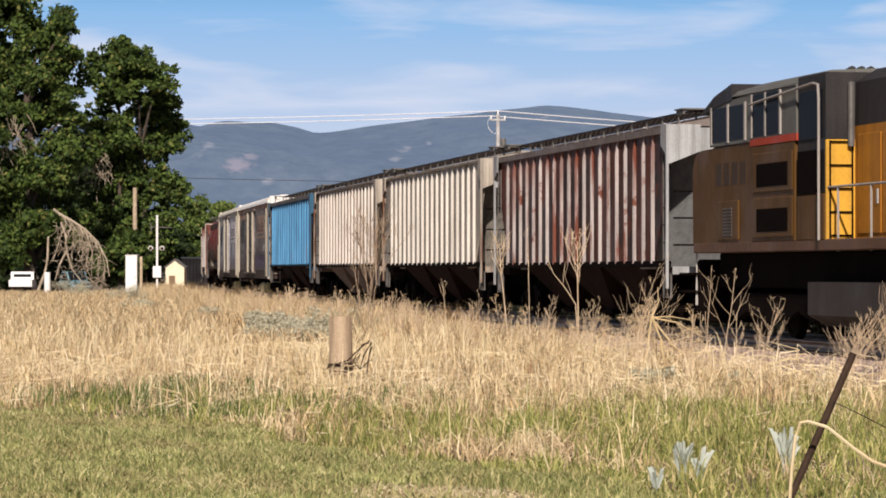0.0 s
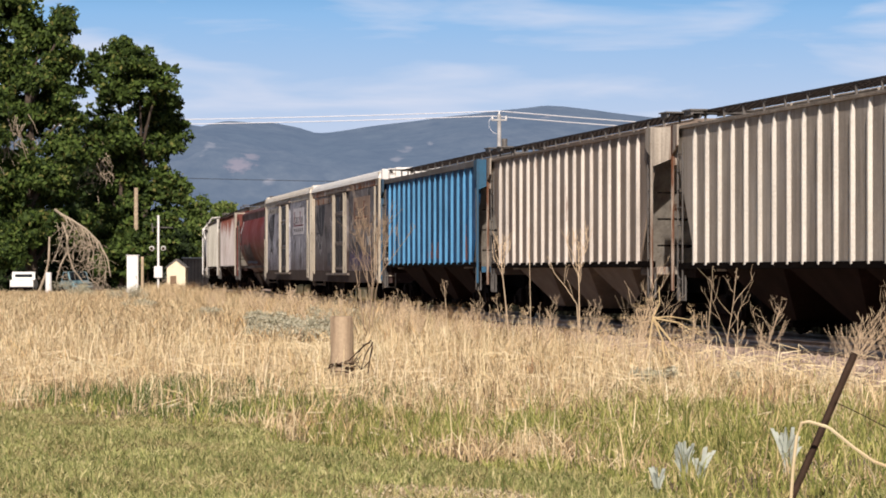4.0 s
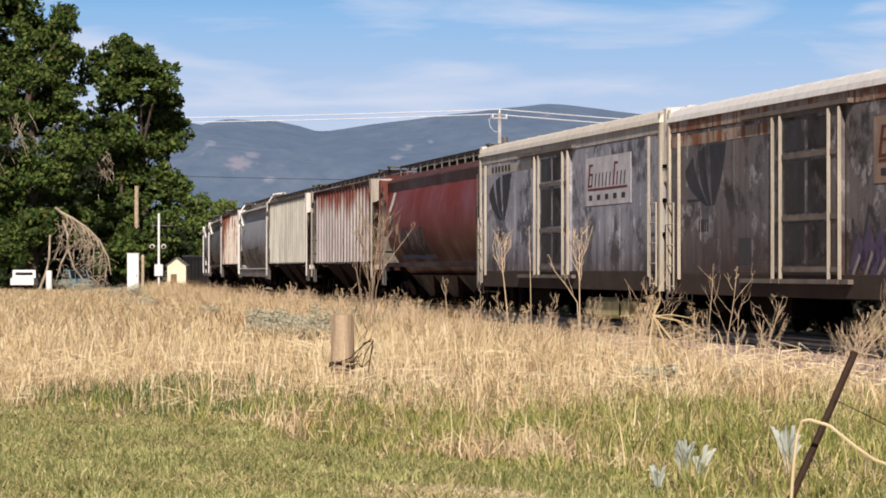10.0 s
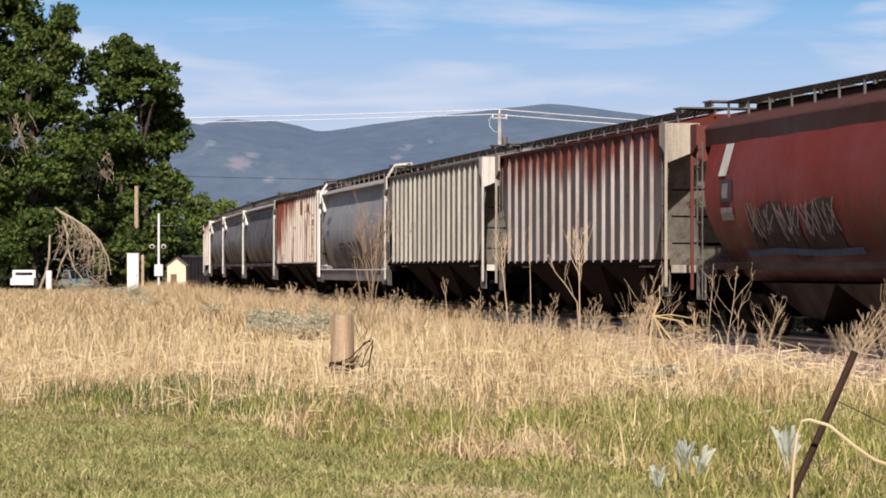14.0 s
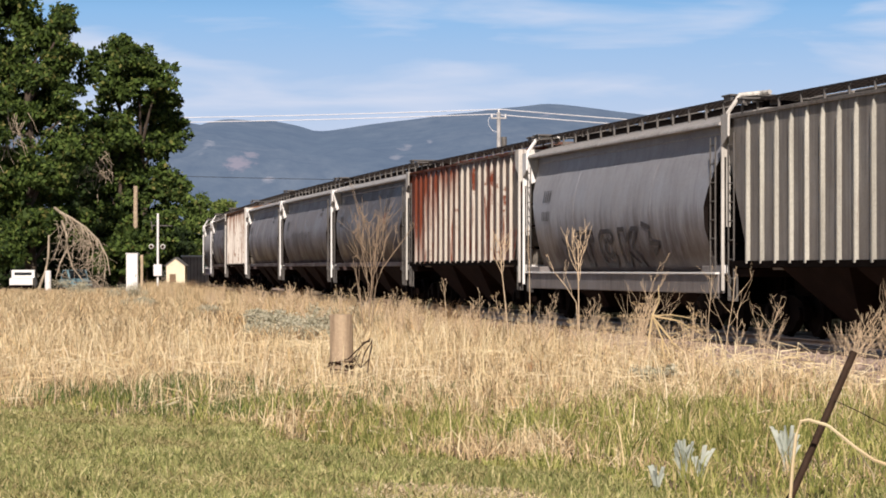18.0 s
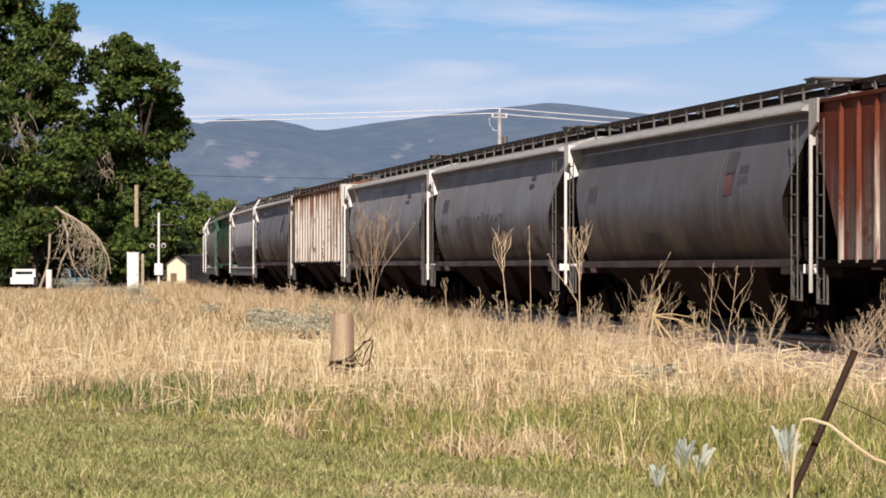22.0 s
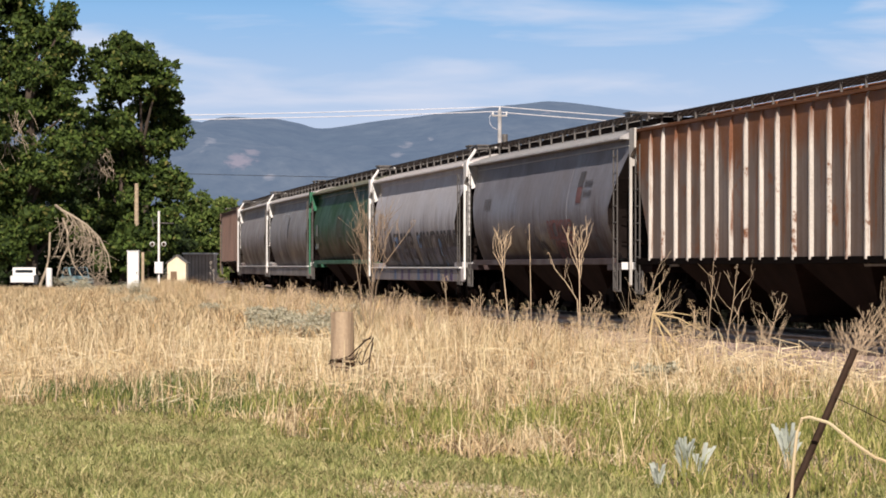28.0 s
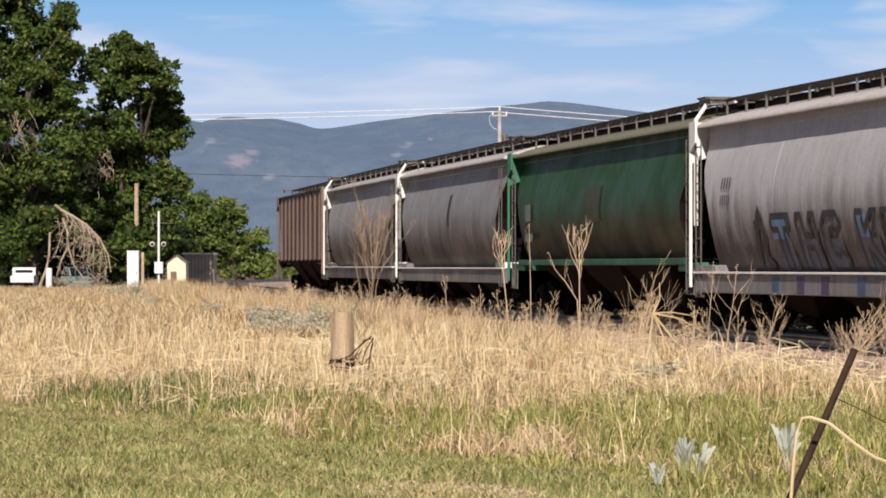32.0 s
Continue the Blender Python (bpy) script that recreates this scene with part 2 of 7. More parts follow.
WAY_K = np.array([-150.3, -114.2, -77.28, -39.19, 0.0, 39.97, 80.13, 120.36, 161.28])


def hermite(xk, yk, x):
    x = np.atleast_1d(np.asarray(x, float))
    m = np.gradient(yk, xk)
    i = np.clip(np.searchsorted(xk, x) - 1, 0, len(xk) - 2)
    h = xk[i + 1] - xk[i]
    u = (x - xk[i]) / h
    return (2 * u**3 - 3 * u**2 + 1) * yk[i] + (u**3 - 2 * u**2 + u) * h * m[i] + (3 * u**2 - 2 * u**3) * yk[i + 1] + (u**3 - u**2) * h * m[i + 1]


GRID = np.arange(-420, 420.1, 0.5)
_h = hermite(HEAD_S[1:-1], HEAD_A[1:-1], np.clip(GRID, -200, 70)) + np.interp(GRID, [-420, -200, 70, 420], [0.04, 0, 0, -0.022])
_x, _y = np.cumsum(np.cos(_h) * 0.5), np.cumsum(-np.sin(_h) * 0.5)
_o = int(np.argmin(abs(GRID)))
TX, TY = _x - _x[_o] - 2.358, _y - _y[_o] + 96.072
HALF = 1.6                       # from the near side of the cars to the middle of the track
TX, TY = TX + HALF * np.sin(_h), TY + HALF * np.cos(_h)
RAIL_Z = 0.60


def on_track(s, off=0.0):
    """Middle of the track at s, off metres to its far side: x, y, z of the rail's top, heading."""
    u = min(max(s, -200), 70) / 100
    a = float(np.interp(s, GRID, _h))
    return (float(np.interp(s, GRID, TX)) + off * math.sin(a), float(np.interp(s, GRID, TY)) + off * math.cos(a), RAIL_Z - 0.169 * u - 0.095 * u * u, a)


def gone(t):
    return float(hermite(TIME_K, WAY_K, t)[0])
# ---- ground ----
def ground_z(x, y):
    return 0.04 * np.sin(x * 0.31 + 1.3) * np.sin(y * 0.17) + 0.03 * np.sin(x * 0.9 + y * 0.4)


def ground_material():
    m, t, b = material("field_soil")
    v = mapped(t, (1, 1, 1))
    big = noise_of(t, v, 0.12, 5, 0.6, 0.35, 0.65)
    mid = noise_of(t, v, 1.5, 5, 0.65, 0.3, 0.7)
    fine = noise_of(t, v, 24, 4, 0.7, 0.25, 0.75)
    c = blend(t, big, (0.16, 0.11, 0.065), (0.24, 0.18, 0.11))
    c = blend(t, mid, c, (0.11, 0.08, 0.045))
    c = blend(t, 0.5, c, blend(t, fine, (0.25, 0.25, 0.25), (0.75, 0.75, 0.75)), "OVERLAY")
    t.links.new(c, b.inputs["Base Color"])
    b.inputs["Roughness"].default_value = 0.95
    bumped(t, b, fine, 0.5, 0.03)
    return m


def axis_steps(lo, hi, fine_lo, fine_hi, step):
    mid = np.arange(fine_lo, fine_hi + step / 2, step)
    g = np.cumsum(step * 1.35 ** np.arange(40))
    left, right = fine_lo - g, fine_hi + g
    return np.concatenate([[lo], left[left > lo][::-1], mid, right[right < hi], [hi]])


gx, gy = axis_steps(-4800, 4800, -45, 45, 1.0), axis_steps(-4800, 4800, 5, 140, 1.0)
GX, GY = np.meshgrid(gx, gy)
near = (np.abs(GX) < 60) & (GY > -10) & (GY < 160)
GZ = np.where(near, ground_z(GX, GY), 0.0)
gi = np.arange(GX.size).reshape(GX.shape)
quads = np.stack([gi[:-1, :-1], gi[:-1, 1:], gi[1:, 1:], gi[1:, :-1]], -1).reshape(-1, 4)
tagged(hang("ground", mesh_from("ground", np.stack([GX, GY, GZ], -1).reshape(-1, 3), quads, mats=[ground_material()])),
       "dry field soil under tall bleached grass", "ground", kind="structure")


# ---- railway: ballast bed, sleepers and rails ----
def ballast_material():
    m, t, b = material("ballast_stone")
    v = mapped(t, (1, 1, 1))
    vor = node(t, "ShaderNodeTexVoronoi", Scale=16.0)
    t.links.new(v, vor.inputs["Vector"])
    fine = noise_of(t, v, 2.0, 4, 0.6, 0.3, 0.7)
    c = blend(t, vor.outputs["Color"], (0.40, 0.29, 0.24), (0.60, 0.46, 0.38))
    c = blend(t, fine, c, (0.34, 0.25, 0.20))
    t.links.new(c, b.inputs["Base Color"])
    b.inputs["Roughness"].default_value = 0.95
    bumped(t, b, vor.outputs["Distance"], 0.9, 0.05)
    return m


def swept(name, section, s0, s1, step, mat, lift=0.0):
    """A section of (off, z) pairs below the rail's top carried along the track."""
    ss = np.arange(s0, s1 + 0.01, step)
    rows = []
    for s in ss:
        x, y, z, a = on_track(float(s))
        rows.append([(x + o * math.sin(a), y + o * math.cos(a), z + dz if dz > -9 else -0.05) for o, dz in section])
    n = len(section)
    i = np.arange(len(ss) - 1)[:, None] * n + np.arange(n - 1)[None, :]
    q = np.stack([i, i + 1, i + 1 + n, i + n], -1).reshape(-1, 4)
    return mesh_from(name, np.array(rows).reshape(-1, 3), q, mats=[mat])


tagged(hang("ballast_bed", swept("ballast_bed", [(-3.6, -10), (-2.5, -0.34), (-1.7, -0.22), (0, -0.20), (1.7, -0.22), (2.5, -0.34), (3.6, -10)], -400, 400, 2.0, ballast_material())),
       "pinkish grey crushed stone bed under the rails", "railway ballast", kind="structure")
RAIL_SEC = [(-0.07, -0.18), (-0.07, -0.16), (-0.012, -0.14), (-0.012, -0.05), (-0.036, -0.04), (-0.036, 0.0), (0.036, 0.0), (0.036, -0.04), (0.012, -0.05), (0.012, -0.14), (0.07, -0.16), (0.07, -0.18)]
for off in (-0.75, 0.75):
    tagged(hang("rail", swept("rail", [(o + off, z) for o, z in RAIL_SEC], -400, 400, 2.0, M_RAILTOP)), "worn steel running rail on wooden sleepers", "rail", "rails", kind="structure")
tie_root = tagged(new("sleepers"), "row of dark creosoted wooden sleepers in the ballast", "sleepers", kind="structure")
tie_me = bpy.data.meshes.new("sleeper")
_b = box(bmesh.new(), -0.115, 0.115, -1.3, 1.3, -0.34, -0.18, 0.012)
_b.to_mesh(tie_me); _b.free(); tie_me.materials.append(M_TIE)
for k in range(150):
    x, y, z, a = on_track(-20 + k * 0.53)
    hang("sleeper", tie_me, tie_root, m=pose(x, y, z, 0, 0, -math.degrees(a) + random.uniform(-1.2, 1.2)))
far_v, far_q = [], []
cube = np.array([(x, y, z) for z in (-0.34, -0.18) for y in (-1.3, 1.3) for x in (-0.115, 0.115)])
cq = np.array([(0, 2, 3, 1), (4, 5, 7, 6), (0, 1, 5, 4), (2, 6, 7, 3), (0, 4, 6, 2), (1, 3, 7, 5)])
for s in list(np.arange(-390, -20.3, 0.53)) + list(np.arange(60, 390, 0.53)):
    x, y, z, a = on_track(float(s))
    c, sn = math.cos(-a), math.sin(-a)
    far_q.append(cq + 8 * len(far_v))
    far_v.append(np.stack([x + cube[:, 0] * c - cube[:, 1] * sn, y + cube[:, 0] * sn + cube[:, 1] * c, z + cube[:, 2]], -1))
far_t = hang("sleeper_run", mesh_from("sleeper_run", np.concatenate(far_v), np.concatenate(far_q), mats=[M_TIE]), tie_root)
far_t["kind"] = "stuff"


# ---- grass ----
def blades(name, xy, h, w, lean, mat, base=0.0):
    """Blades of grass: a tapered strip of a quad and a tip each."""
    n = len(xy)
    rng = np.random.default_rng(abs(hash(len(name) * 977 + n)) % 2**31)
    az, tilt = rng.uniform(0, 2 * np.pi, n), rng.uniform(0, 2 * np.pi, n)
    side = np.stack([np.cos(az), np.sin(az), np.zeros(n)], -1) * (w / 2)[:, None]
    bend = np.stack([np.cos(tilt), np.sin(tilt), np.zeros(n)], -1) * (lean * h)[:, None]
    root = np.stack([xy[:, 0], xy[:, 1], ground_z(xy[:, 0], xy[:, 1]) - 0.01 + base], -1)
    up = np.stack([np.zeros(n), np.zeros(n), h], -1)
    sway = side / w[:, None] * (h * rng.normal(size=n) * 0.10)[:, None]
    low = root + up * 0.42 + bend * 0.14 + sway
    mid = root + up * 0.80 + bend * 0.48 + sway * 0.6
    tip = root + up * (1.0 - 0.10 * np.clip(lean, 0, 2))[:, None] + bend
    v = np.stack([root - side, root + side, low + side * 0.9, low - side * 0.9, mid + side * 0.6, mid - side * 0.6, tip], 1).reshape(-1, 3)
    i = np.arange(n)[:, None] * 7
    q = np.concatenate([i + np.array([0, 1, 2, 3]), i + np.array([3, 2, 4, 5])])
    return hang(name, mesh_from(name, v, q, i + np.array([5, 4, 6]), [mat]))


def bent_stalks(name, xy, h, w, mat):
    """Thin dry stalks snapped over: an upright foot, and a top that hangs to one side."""
    n = len(xy)
    rng = np.random.default_rng(n)
    az, tilt = rng.uniform(0, 2 * np.pi, n), rng.uniform(0, 2 * np.pi, n)
    side = np.stack([np.cos(az), np.sin(az), np.zeros(n)], -1) * (w / 2)[:, None]
    out = np.stack([np.cos(tilt), np.sin(tilt), np.zeros(n)], -1)
    root = np.stack([xy[:, 0], xy[:, 1], ground_z(xy[:, 0], xy[:, 1]) - 0.01], -1)
    k = rng.uniform(0.4, 0.75, n)
    knee = root + out * (h * rng.uniform(0.0, 0.3, n))[:, None] + np.array([0, 0, 1]) * (h * k)[:, None]
    tip = knee + out * (h * rng.uniform(0.4, 0.9, n))[:, None] + np.array([0, 0, 1]) * (h * rng.uniform(-0.45, 0.25, n))[:, None]
    lie = np.stack([np.zeros(n), np.zeros(n), w / 2], -1)
    v = np.stack([root - side, root + side, knee + side, knee - side, knee + lie, knee - lie, tip - lie * 0.6, tip + lie * 0.6], 1).reshape(-1, 3)
    i = np.arange(n)[:, None] * 8
    return hang(name, mesh_from(name, v, np.concatenate([i + np.array([0, 1, 2, 3]), i + np.array([4, 5, 6, 7])]), None, [mat]))


def scatter(rng, d0, d1, dens, margin=1.08):
    """Random spots over a fan in front of the camera's place, dens(x, y, d) a square metre at most."""
    top = dens[0]
    area = 0.17 * margin * (d1**2 - d0**2) + 4 * (d1 - d0)
    n = int(area * top)
    d = np.sqrt(rng.uniform(d0**2, d1**2, n))
    x = rng.uniform(-1, 1, n) * (d * 0.17 * margin + 2)
    keep = rng.uniform(0, 1, n) < dens[1](x, d)
    return np.stack([x[keep], d[keep]], -1)


def wob(x, y, k, p):
    return np.sin(x * k + p) * np.sin(y * k * 0.8 + p * 1.7) + 0.5 * np.sin(x * k * 2.3 + y * k * 1.1 + p * 3)


rng = np.random.default_rng(5)
M_DRY = foliage("dry_grass_blades", (0.35, 0.245, 0.125), (0.88, 0.70, 0.43), (0.10, 0.055, 0.028), 0.22, 0.2, 0.5, 1.1)
M_PALE = foliage("bleached_stalks", (0.58, 0.46, 0.27), (0.92, 0.78, 0.51), (0.35, 0.23, 0.12), 0.2, 0.15, 0.3, 1.0)
M_GREEN = foliage("green_grass_blades", (0.115, 0.15, 0.036), (0.44, 0.44, 0.135), (0.76, 0.61, 0.32), 0.32, 0.35)
M_LAWN = foliage("lawn_blades", (0.15, 0.19, 0.055), (0.47, 0.46, 0.185), (0.70, 0.60, 0.32), 0.3, 0.35, 0.42, 1.3)

M_CLUMP = foliage("dark_green_blades", (0.04, 0.075, 0.02), (0.19, 0.25, 0.075), (0.40, 0.36, 0.16), 0.15, 0.3)


def lawn_edge(x):
    """How far the mown strip reaches, by x."""
    return np.interp(x, [-8, -4, -2.2, -0.5, 0.6, 2.0, 5], [36, 34.5, 31.5, 27.2, 25.2, 22.5, 20.5]) + 0.6 * np.sin(x * 2.1) + 0.5 * np.sin(x * 5.3 + 1) + 0.3 * np.sin(x * 11.7)


def track_gap(x, d):
    """Distance of a spot from the near edge of the ballast, positive on the camera's side."""
    return np.interp(d, TY[::-1], TX[::-1]) - x - 2.7


def bare(x, d):
    """The scraped strip of soil close by."""
    return np.clip(1.6 - np.abs((d - 22.1) / 1.35) ** 2 - np.abs((x - 0.0) / 0.85) ** 2, 0, 1)


def tufts(p, k, r):
    """Spots gathered into tufts of k blades."""
    q = np.repeat(p, k, 0)
    return q + rng.normal(size=q.shape) * r


def greenness(x, d):
    return np.clip(0.6 - (d - lawn_edge(x)) / np.interp(x, [-6, -3, 0, 2, 5], [2.5, 4.5, 9.0, 15.0, 20.0]) + 0.6 * wob(x, d, 1.3, 0.4) + 0.3 * wob(x, d, 3.1, 2.2), 0, 1)


p = scatter(rng, 20.0, 38.0, (1500, lambda x, d: (d < lawn_edge(x)) * np.clip(26 / d, 0, 1) ** 2 * (1 - 0.93 * bare(x, d)) * np.clip(0.75 + 0.35 * wob(x, d, 2.1, 1.2), 0.3, 1)))
n = len(p)
tagged(blades("lawn", p, rng.uniform(0.04, 0.13, n) * (1 + 0.3 * wob(p[:, 0], p[:, 1], 1.4, 0.3)), rng.uniform(0.008, 0.018, n), rng.uniform(0.1, 1.1, n), M_LAWN), "short patchy lawn of green and yellowing grass", "grass", kind="stuff")
p = tufts(scatter(rng, 20.0, 48.0, (60, lambda x, d: (d >= lawn_edge(x) - 0.6) * greenness(x, d) * np.clip(28 / d, 0, 1))), 9, 0.06)
n = len(p)
tagged(blades("green_grass", p, rng.uniform(0.08, 0.36, n) * (1 + 0.35 * wob(p[:, 0], p[:, 1], 1.9, 0.9)) * np.clip((p[:, 1] - lawn_edge(p[:, 0]) + 1.0) / 3.0, 0.3, 1), rng.uniform(0.009, 0.02, n), rng.uniform(0.1, 0.9, n), M_GREEN), "knee-high green grass along the edge of the lawn", "grass", kind="stuff")
dry = lambda x, d: (d >= lawn_edge(x) + 0.2) * (track_gap(x, d) > 0) * np.clip(1.1 - 0.85 * greenness(x, d) + 0.3 * wob(x, d, 1.7, 2.0) + 0.35 * wob(x, d, 4.6, 0.7), 0.08, 1) * (1 - 0.72 * np.clip((x - 0.9) / 1.2, 0, 1) * np.clip((40 - d) / 6, 0, 1)) * (1 - 0.92 * np.exp(-((x + 4.0) / 1.2) ** 2 - ((d - 37.6) / 2.2) ** 2)) * (1 - 0.85 * np.exp(-((x + 0.6) / 0.9) ** 2 - ((d - 31.5) / 3.6) ** 2))
lumps = lambda x, d: np.clip(0.72 + 0.38 * wob(x, d, 0.9, 1.1) + 0.25 * wob(x, d, 2.7, 0.3), 0.25, 1.4)
shoulder = lambda x, d: np.where(x > 3.2, np.clip(track_gap(x, d) / 2.4 - 0.1, 0.0, 1), 1)
sagey = lambda x, d: 1 - 0.6 * np.exp(-((x + 2.7) / 1.5) ** 2 - ((d - 58) / 8) ** 2)
# a matted layer of short tangled straw
p = tufts(scatter(rng, 20.5, 62.0, (34, lambda x, d: dry(x, d) * np.clip((d - lawn_edge(x)) / 3.0, 0.15, 1) * np.clip(44 / d, 0, 1))), 11, 0.12)
n = len(p)
tagged(blades("matted_straw", p, rng.uniform(0.06, 0.22, n) * lumps(p[:, 0], p[:, 1]) * (0.35 + 0.65 * shoulder(p[:, 0], p[:, 1])), rng.uniform(0.008, 0.02, n), rng.uniform(0.4, 3.2, n), M_DRY), "short matted layer of tangled dry grass", "grass", kind="stuff")
# knee-high blades in loose tufts
p = tufts(scatter(rng, 20.5, 62.0, (17, lambda x, d: dry(x, d) * shoulder(x, d) * np.clip(lumps(x, d), 0, 1) * np.clip(44 / d, 0, 1))), 9, 0.09)
n = len(p)
hh = rng.uniform(0.16, 0.58, n) * lumps(p[:, 0], p[:, 1]) * np.interp(p[:, 1], [24, 44, 50], [0.65, 0.8, 1.1]) * sagey(p[:, 0], p[:, 1])
tagged(blades("dry_grass", p, np.clip(hh, 0.08, 0.85), rng.uniform(0.007, 0.017, n), rng.uniform(0.1, 1.2, n), M_DRY), "tall bleached dry grass of the field", "grass", kind="stuff")
# pale stalks, standing and snapped
p = scatter(rng, 21.0, 66.0, (9, lambda x, d: dry(x, d) * shoulder(x, d) * np.clip(lumps(x, d), 0.2, 1)))
n = len(p)
tagged(blades("seed_stalks", p, rng.uniform(0.4, 0.95, n) * np.interp(p[:, 1], [24, 44, 48], [0.6, 0.8, 1.0]) * sagey(p[:, 0], p[:, 1]), rng.uniform(0.009, 0.017, n), rng.uniform(0.02, 0.5, n), M_PALE), "scattered tall seed stalks above the dry grass", "grass", kind="stuff")
p = scatter(rng, 21.0, 62.0, (16, lambda x, d: dry(x, d) * (0.3 + 0.7 * shoulder(x, d)) * np.clip(1.3 - 1.3 * greenness(x, d), 0.1, 1)))
n = len(p)
tagged(bent_stalks("snapped_stalks", p, rng.uniform(0.15, 0.55, n) * np.interp(p[:, 1], [24, 44], [0.6, 1.0]), rng.uniform(0.006, 0.014, n) * np.interp(p[:, 1], [24, 44, 60], [0.7, 1.0, 1.25]), M_PALE), "pale snapped stalks leaning through the dry grass", "grass", kind="stuff")
p = scatter(rng, 21.0, 55.0, (14, lambda x, d: dry(x, d) * np.clip(0.4 + wob(x, d, 1.1, 3.1), 0, 1)))
n = len(p)
tagged(blades("fallen_straw", p, rng.uniform(0.05, 0.16, n), rng.uniform(0.014, 0.026, n), rng.uniform(2.5, 7.0, n), M_DRY), "bleached straw lying over the grass", "straw", kind="stuff")
p = scatter(rng, 26.0, 33.0, (420, lambda x, d: np.clip(1.3 - ((x - 0.12 - 0.028 * d) / 0.3) ** 2 - ((d - 28.6) / 4.2) ** 2, 0, 1)))
n = len(p)
tagged(blades("straw_heap", p, rng.uniform(0.05, 0.22, n), rng.uniform(0.007, 0.014, n), rng.uniform(0.8, 3.6, n), M_PALE), "collapsed heap of tan straw in green grass", "straw", kind="stuff")
p = tufts(scatter(rng, 60.0, 200.0, (7, lambda x, d: (track_gap(x, d) > 0) * np.clip(80 / d, 0, 1) * np.clip(0.62 + 0.5 * wob(x, d, 0.25, 2.0) + 0.45 * wob(x, d, 0.9, 0.5), 0.08, 1))), 11, 0.16)
n = len(p)
near_sage = np.exp(-((p[:, 0] + 3.7) / 1.7) ** 2 - ((p[:, 1] - 76) / 9) ** 2)
tagged(blades("far_dry_grass", p, rng.uniform(0.2, 0.7, n) * (1 - 0.75 * near_sage), rng.uniform(0.016, 0.036, n), rng.uniform(0.1, 1.3, n), M_DRY), "tall bleached dry grass reaching to the far trees", "grass", kind="stuff")
# the lawn goes on round the spot where the camera stands
p = np.stack([rng.uniform(-9, 9, 70000), rng.uniform(-9, 20.5, 70000)], -1)
p = p[np.hypot(p[:, 0], p[:, 1]) > 0.8]
n = len(p)
tagged(blades("near_lawn", p, rng.uniform(0.04, 0.11, n), rng.uniform(0.01, 0.02, n), rng.uniform(0.1, 1.1, n), M_LAWN), "short patchy lawn underfoot", "grass", kind="stuff")
# dry patches and streaks in the lawn, and dark green clumps on its edge
p = scatter(rng, 20.0, 36.0, (420, lambda x, d: (d < lawn_edge(x) + 0.5) * np.clip(0.15 + 0.9 * wob(x * 0.45, d, 1.6, 0.6) + 0.5 * wob(x, d, 4.0, 1.0), 0, 1)))
n = len(p)
tagged(blades("dry_lawn", p, rng.uniform(0.04, 0.14, n), rng.uniform(0.008, 0.018, n), rng.uniform(0.4, 2.6, n), foliage("parched_lawn_blades", (0.28, 0.25, 0.09), (0.58, 0.49, 0.25), (0.66, 0.55, 0.31), 0.2, 0.3)), "parched straw-coloured patches in the lawn", "grass", kind="stuff")
for x_, d_, r_, k_ in ((-3.5, 39.5, 0.4, 420), (-4.9, 37.5, 0.6, 300), (-4.2, 38.0, 0.6, 300), (-2.6, 38.0, 0.5, 160), (-0.4, 36.5, 0.6, 220), (0.5, 33.5, 0.5, 160), (3.0, 35.0, 0.6, 180), (-1.6, 35.0, 0.5, 150), (5.0, 36.5, 0.6, 160), (4.2, 31.5, 0.5, 140), (2.0, 30.0, 0.6, 220), (3.6, 33.0, 0.6, 220), (1.2, 31.0, 0.5, 160), (2.8, 37.5, 0.7, 220), (3.2, 27.5, 0.5, 200), (2.2, 26.5, 0.4, 150), (4.6, 34.0, 0.6, 200)):
    p = np.array([x_, d_]) + rng.normal(size=(k_, 2)) * np.array([r_, r_ * 1.6])
    tagged(blades("grass_clump", p, rng.uniform(0.12, 0.4, k_), rng.uniform(0.008, 0.017, k_), rng.uniform(0.1, 0.9, k_), M_CLUMP if x_ < 0 else M_GREEN), "clump of darker green grass at the lawn edge" if x_ < 0 else "clump of fresh green grass in the damp strip", "grass", "grass clumps", kind="stuff")
for x_, d_, rx_, rd_, k_, m_, lab in ((-2.7, 34.8, 1.2, 1.6, 150, M_CLUMP, "lush dark green grass along the edge of the lawn"), (-0.62, 31.5, 0.95, 3.6, 190, M_GREEN, "bright green grass below the wooden post"), (3.4, 30.0, 1.9, 8.0, 75, M_GREEN, "rank green grass in the damp strip"), (-3.3, 37.6, 0.3, 0.6, 420, M_CLUMP, "dark green tussock at the lawn edge")):
    p = scatter(rng, 21.0, 42.0, (k_, lambda x, d: np.clip(1.3 - ((x - x_) / rx_) ** 2 - ((d - d_) / rd_) ** 2, 0, 1)))
    n = len(p)
    tagged(blades("lush_grass", p, rng.uniform(0.06, 0.26, n) * (1 + 0.3 * wob(p[:, 0], p[:, 1], 2.3, 0.8)), rng.uniform(0.008, 0.017, n), rng.uniform(0.1, 1.0, n), m_), lab, "grass", "lush grass", kind="stuff")
p = scatter(rng, 20.5, 24.8, (1000, lambda x, d: bare(x, d)))
n = len(p)
tagged(blades("straw_litter", p, rng.uniform(0.02, 0.06, n), rng.uniform(0.008, 0.016, n), rng.uniform(1.5, 5.0, n), M_PALE), "pale straw litter on the bare strip of soil", "straw", kind="stuff")
